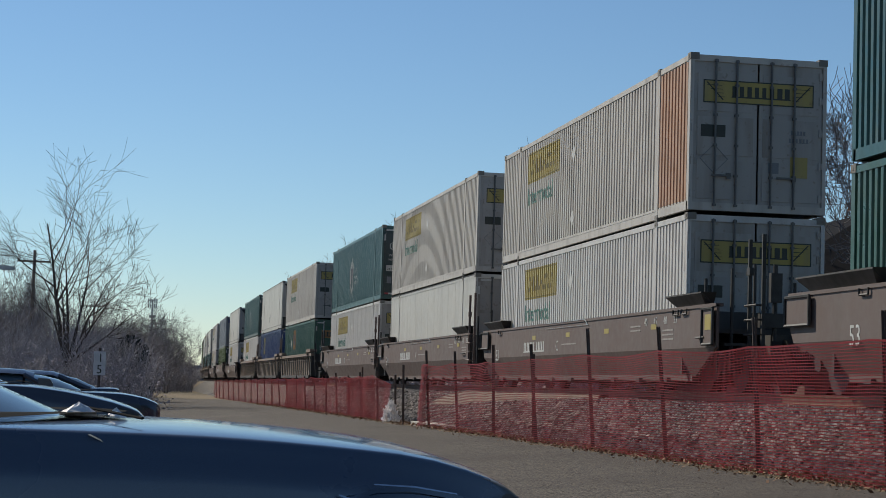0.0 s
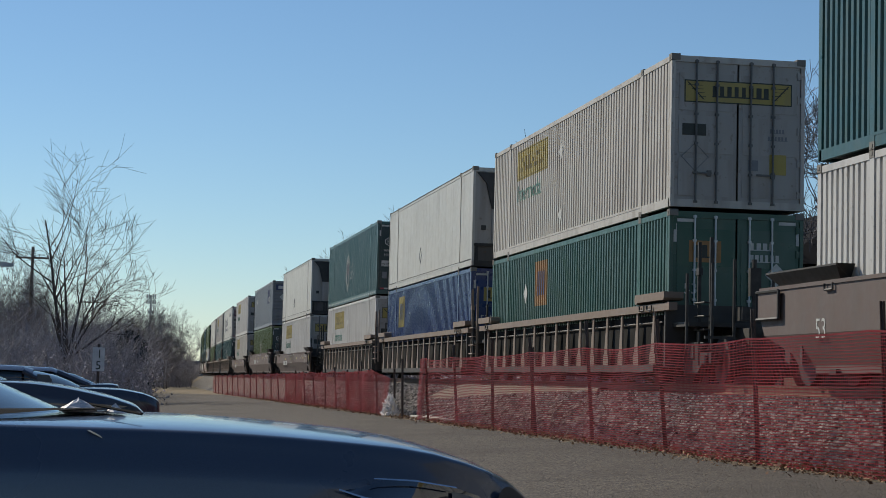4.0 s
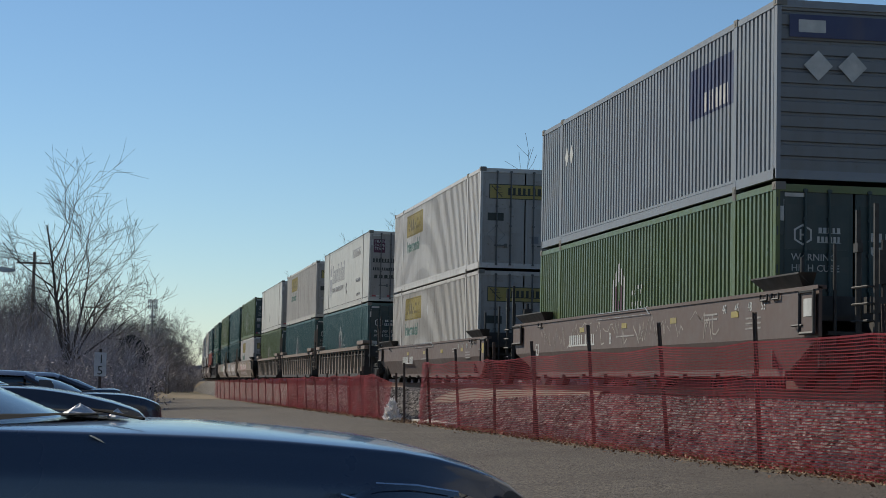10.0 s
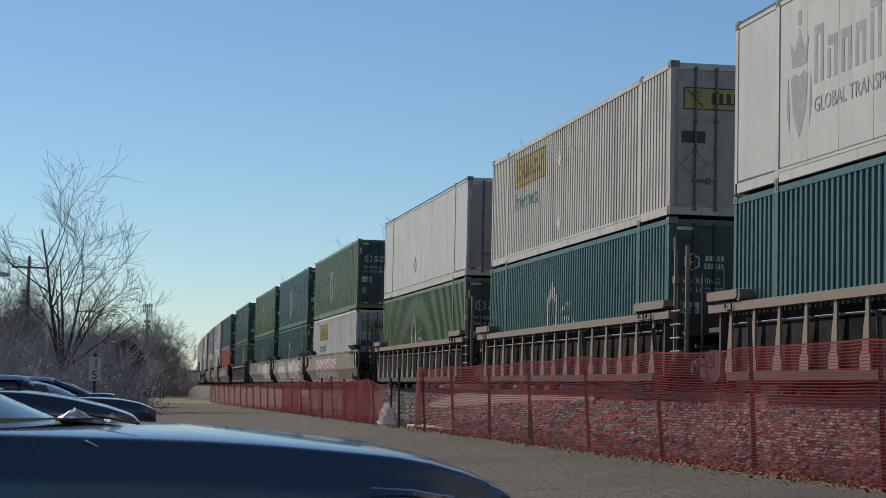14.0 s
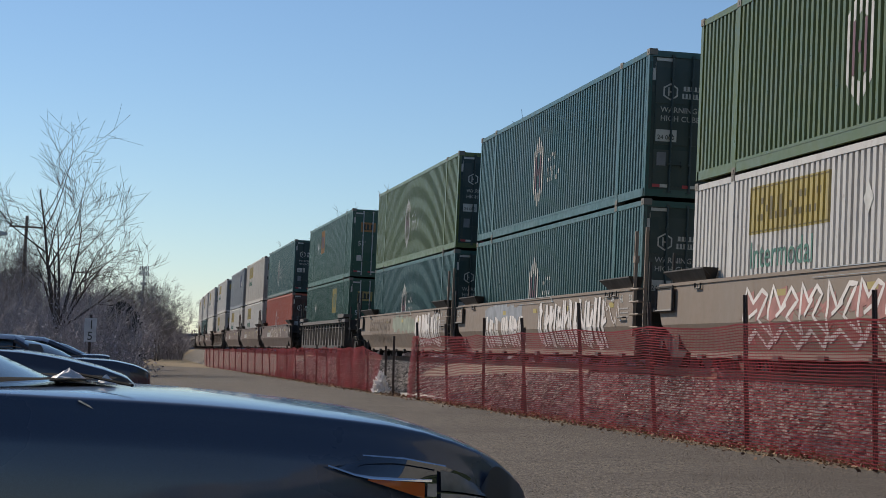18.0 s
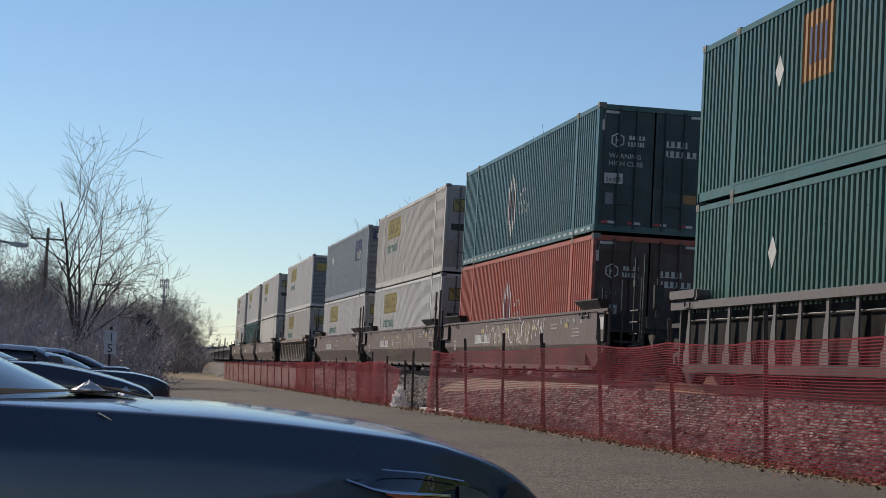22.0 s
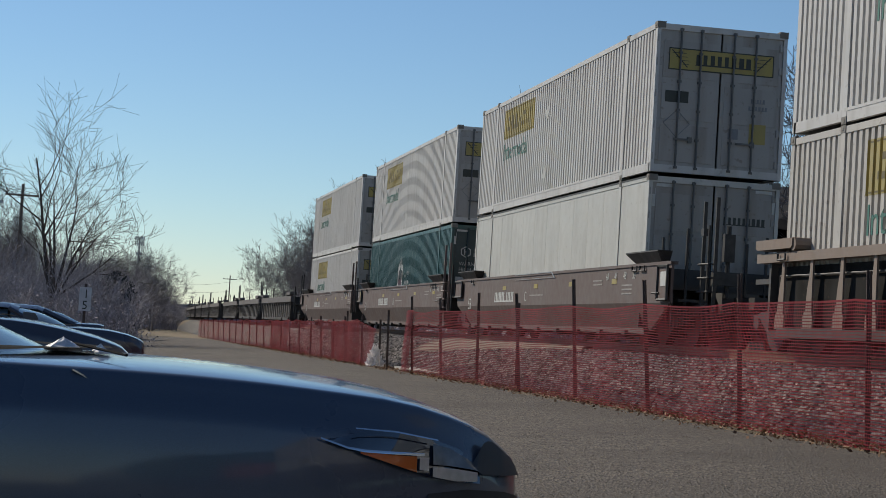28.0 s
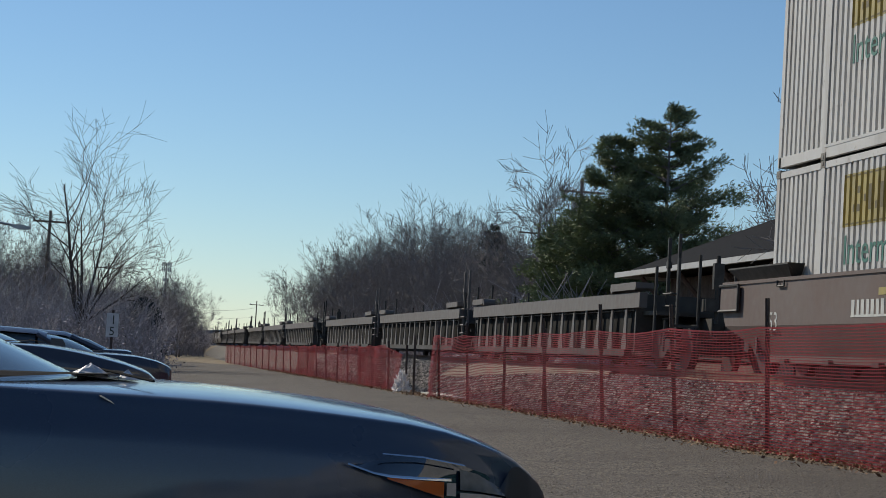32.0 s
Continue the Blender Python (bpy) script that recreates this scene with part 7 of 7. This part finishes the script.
for y in spaced(43.5, 55, 4):
    part("bracket", Shape().rod((16.6, y, 2.9), (15.5, y, EAVE - 0.15), 0.07, 6), WALL, st)
for y in spaced(45, 54, 4.3):
    wi = part("window", Shape().box(16.54, 16.6, y - 0.6, y + 0.6, 1.3, 3.0), CAR_GLASS, st)
    part("window_frame", Shape().box(16.5, 16.56, y - 0.7, y + 0.7, 3.0, 3.1).box(16.5, 16.56, y - 0.7, y + 0.7, 1.2, 1.3), SIGN_FACE, wi)

# ---- loose stones on the bank, fallen leaves along the net ----
STONE = plain("loose_stone", (0.36, 0.33, 0.30), 0.95, 0, 0.45, 1.0)
st_mesh = Shape()
rnd = random.Random(9)
for i in range(52000):
    s = 11 + 75 * rnd.random() ** 1.9
    o = rnd.uniform(-3.6, -1.45)
    x, y, _h = track(s, o)
    z = bed_z(o, s) + 0.008
    r = rnd.uniform(0.024, 0.058) * (1 + s / 120)
    e = [Vector((rnd.uniform(0.6, 1.25), 0, rnd.uniform(-0.4, 0.4))) * r, Vector((rnd.uniform(-0.4, 0.4), rnd.uniform(0.6, 1.25), 0)) * r, Vector((0, rnd.uniform(-0.4, 0.4), rnd.uniform(0.5, 1.0))) * r]
    c = Vector((x, y, z))
    st_mesh.add([tuple(c - e[0]), tuple(c + e[0]), tuple(c - e[1]), tuple(c + e[1]), tuple(c - e[2]), tuple(c + e[2])],
                [(0, 2, 5), (2, 1, 5), (1, 3, 5), (3, 0, 5), (2, 0, 4), (1, 2, 4), (3, 1, 4), (0, 3, 4)])
me = bpy.data.meshes.new("loose_ballast")
me.from_pydata(st_mesh.v, [], st_mesh.f)
me.materials.append(None)
m, t, b = material("crushed_rock", 0.95)
geo = t.nodes.new("ShaderNodeNewGeometry")
t.links.new(mixed(t, geo.outputs["Random Per Island"], (0.022, 0.019, 0.017), (0.44, 0.385, 0.345)), b.inputs["Base Color"])
tagged(part("loose_ballast", me, m), "loose grey crushed stones on the bank", "ballast", kind="stuff")

lv = Shape()
for i in range(15000):
    y = 9 + 85 * rnd.random() ** 1.6
    x = FENCE_X + rnd.gauss(0.12, 0.30)
    q = Vector((x, y, ground_z(x, y) + rnd.uniform(0.005, 0.05)))
    s = rnd.uniform(0.014, 0.038)
    e1 = Vector((rnd.gauss(0, 1), rnd.gauss(0, 1), rnd.gauss(0, 0.6))).normalized() * s
    e2 = Vector((rnd.gauss(0, 1), rnd.gauss(0, 1), rnd.gauss(0, 0.6))).normalized() * s
    lv.add([tuple(q), tuple(q + e1), tuple(q + e1 + e2), tuple(q + e2)], [(0, 1, 2, 3)])
me = bpy.data.meshes.new("fallen_leaves")
me.from_pydata(lv.v, [], lv.f)
me.materials.append(None)
m, t, b = material("fallen_leaf", 0.9)
geo = t.nodes.new("ShaderNodeNewGeometry")
t.links.new(mixed(t, geo.outputs["Random Per Island"], (0.10, 0.045, 0.025), (0.36, 0.22, 0.12)), b.inputs["Base Color"])
tagged(part("fallen_leaves", me, m), "dry fallen leaves blown against the net", "leaves", kind="stuff")

# grit and bits on the asphalt
grit = Shape()
for i in range(22000):
    y = 7 + 26 * rnd.random() ** 1.3
    x = rnd.uniform(-0.5, 7.2)
    r = rnd.uniform(0.004, 0.011)
    c = Vector((x, y, ground_z(x, y) + 0.009))
    e = [Vector((rnd.uniform(0.6, 1.3), rnd.uniform(-0.4, 0.4), 0)) * r, Vector((rnd.uniform(-0.4, 0.4), rnd.uniform(0.6, 1.3), 0)) * r, Vector((0, 0, 0.6)) * r]
    grit.add([tuple(c - e[0]), tuple(c + e[0]), tuple(c - e[1]), tuple(c + e[1]), tuple(c + e[2])], [(0, 2, 4), (2, 1, 4), (1, 3, 4), (3, 0, 4)])
me = bpy.data.meshes.new("grit")
me.from_pydata(grit.v, [], grit.f)
me.materials.append(None)
m, t, b = material("loose_grit", 0.95)
geo = t.nodes.new("ShaderNodeNewGeometry")
t.links.new(mixed(t, geo.outputs["Random Per Island"], (0.035, 0.03, 0.025), (0.22, 0.18, 0.14)), b.inputs["Base Color"])
tagged(part("grit", me, m), "loose grit scattered on the asphalt", "grit", kind="stuff")



def motions():
    for ob, q, z in TRAIN:
        rows = []
        for t in range(33):
            x, y, h = track(q - SPEED * t)
            rows.append((t, pose(x, y, z, 0, 0, h)))
        walk(ob, rows)


motions()
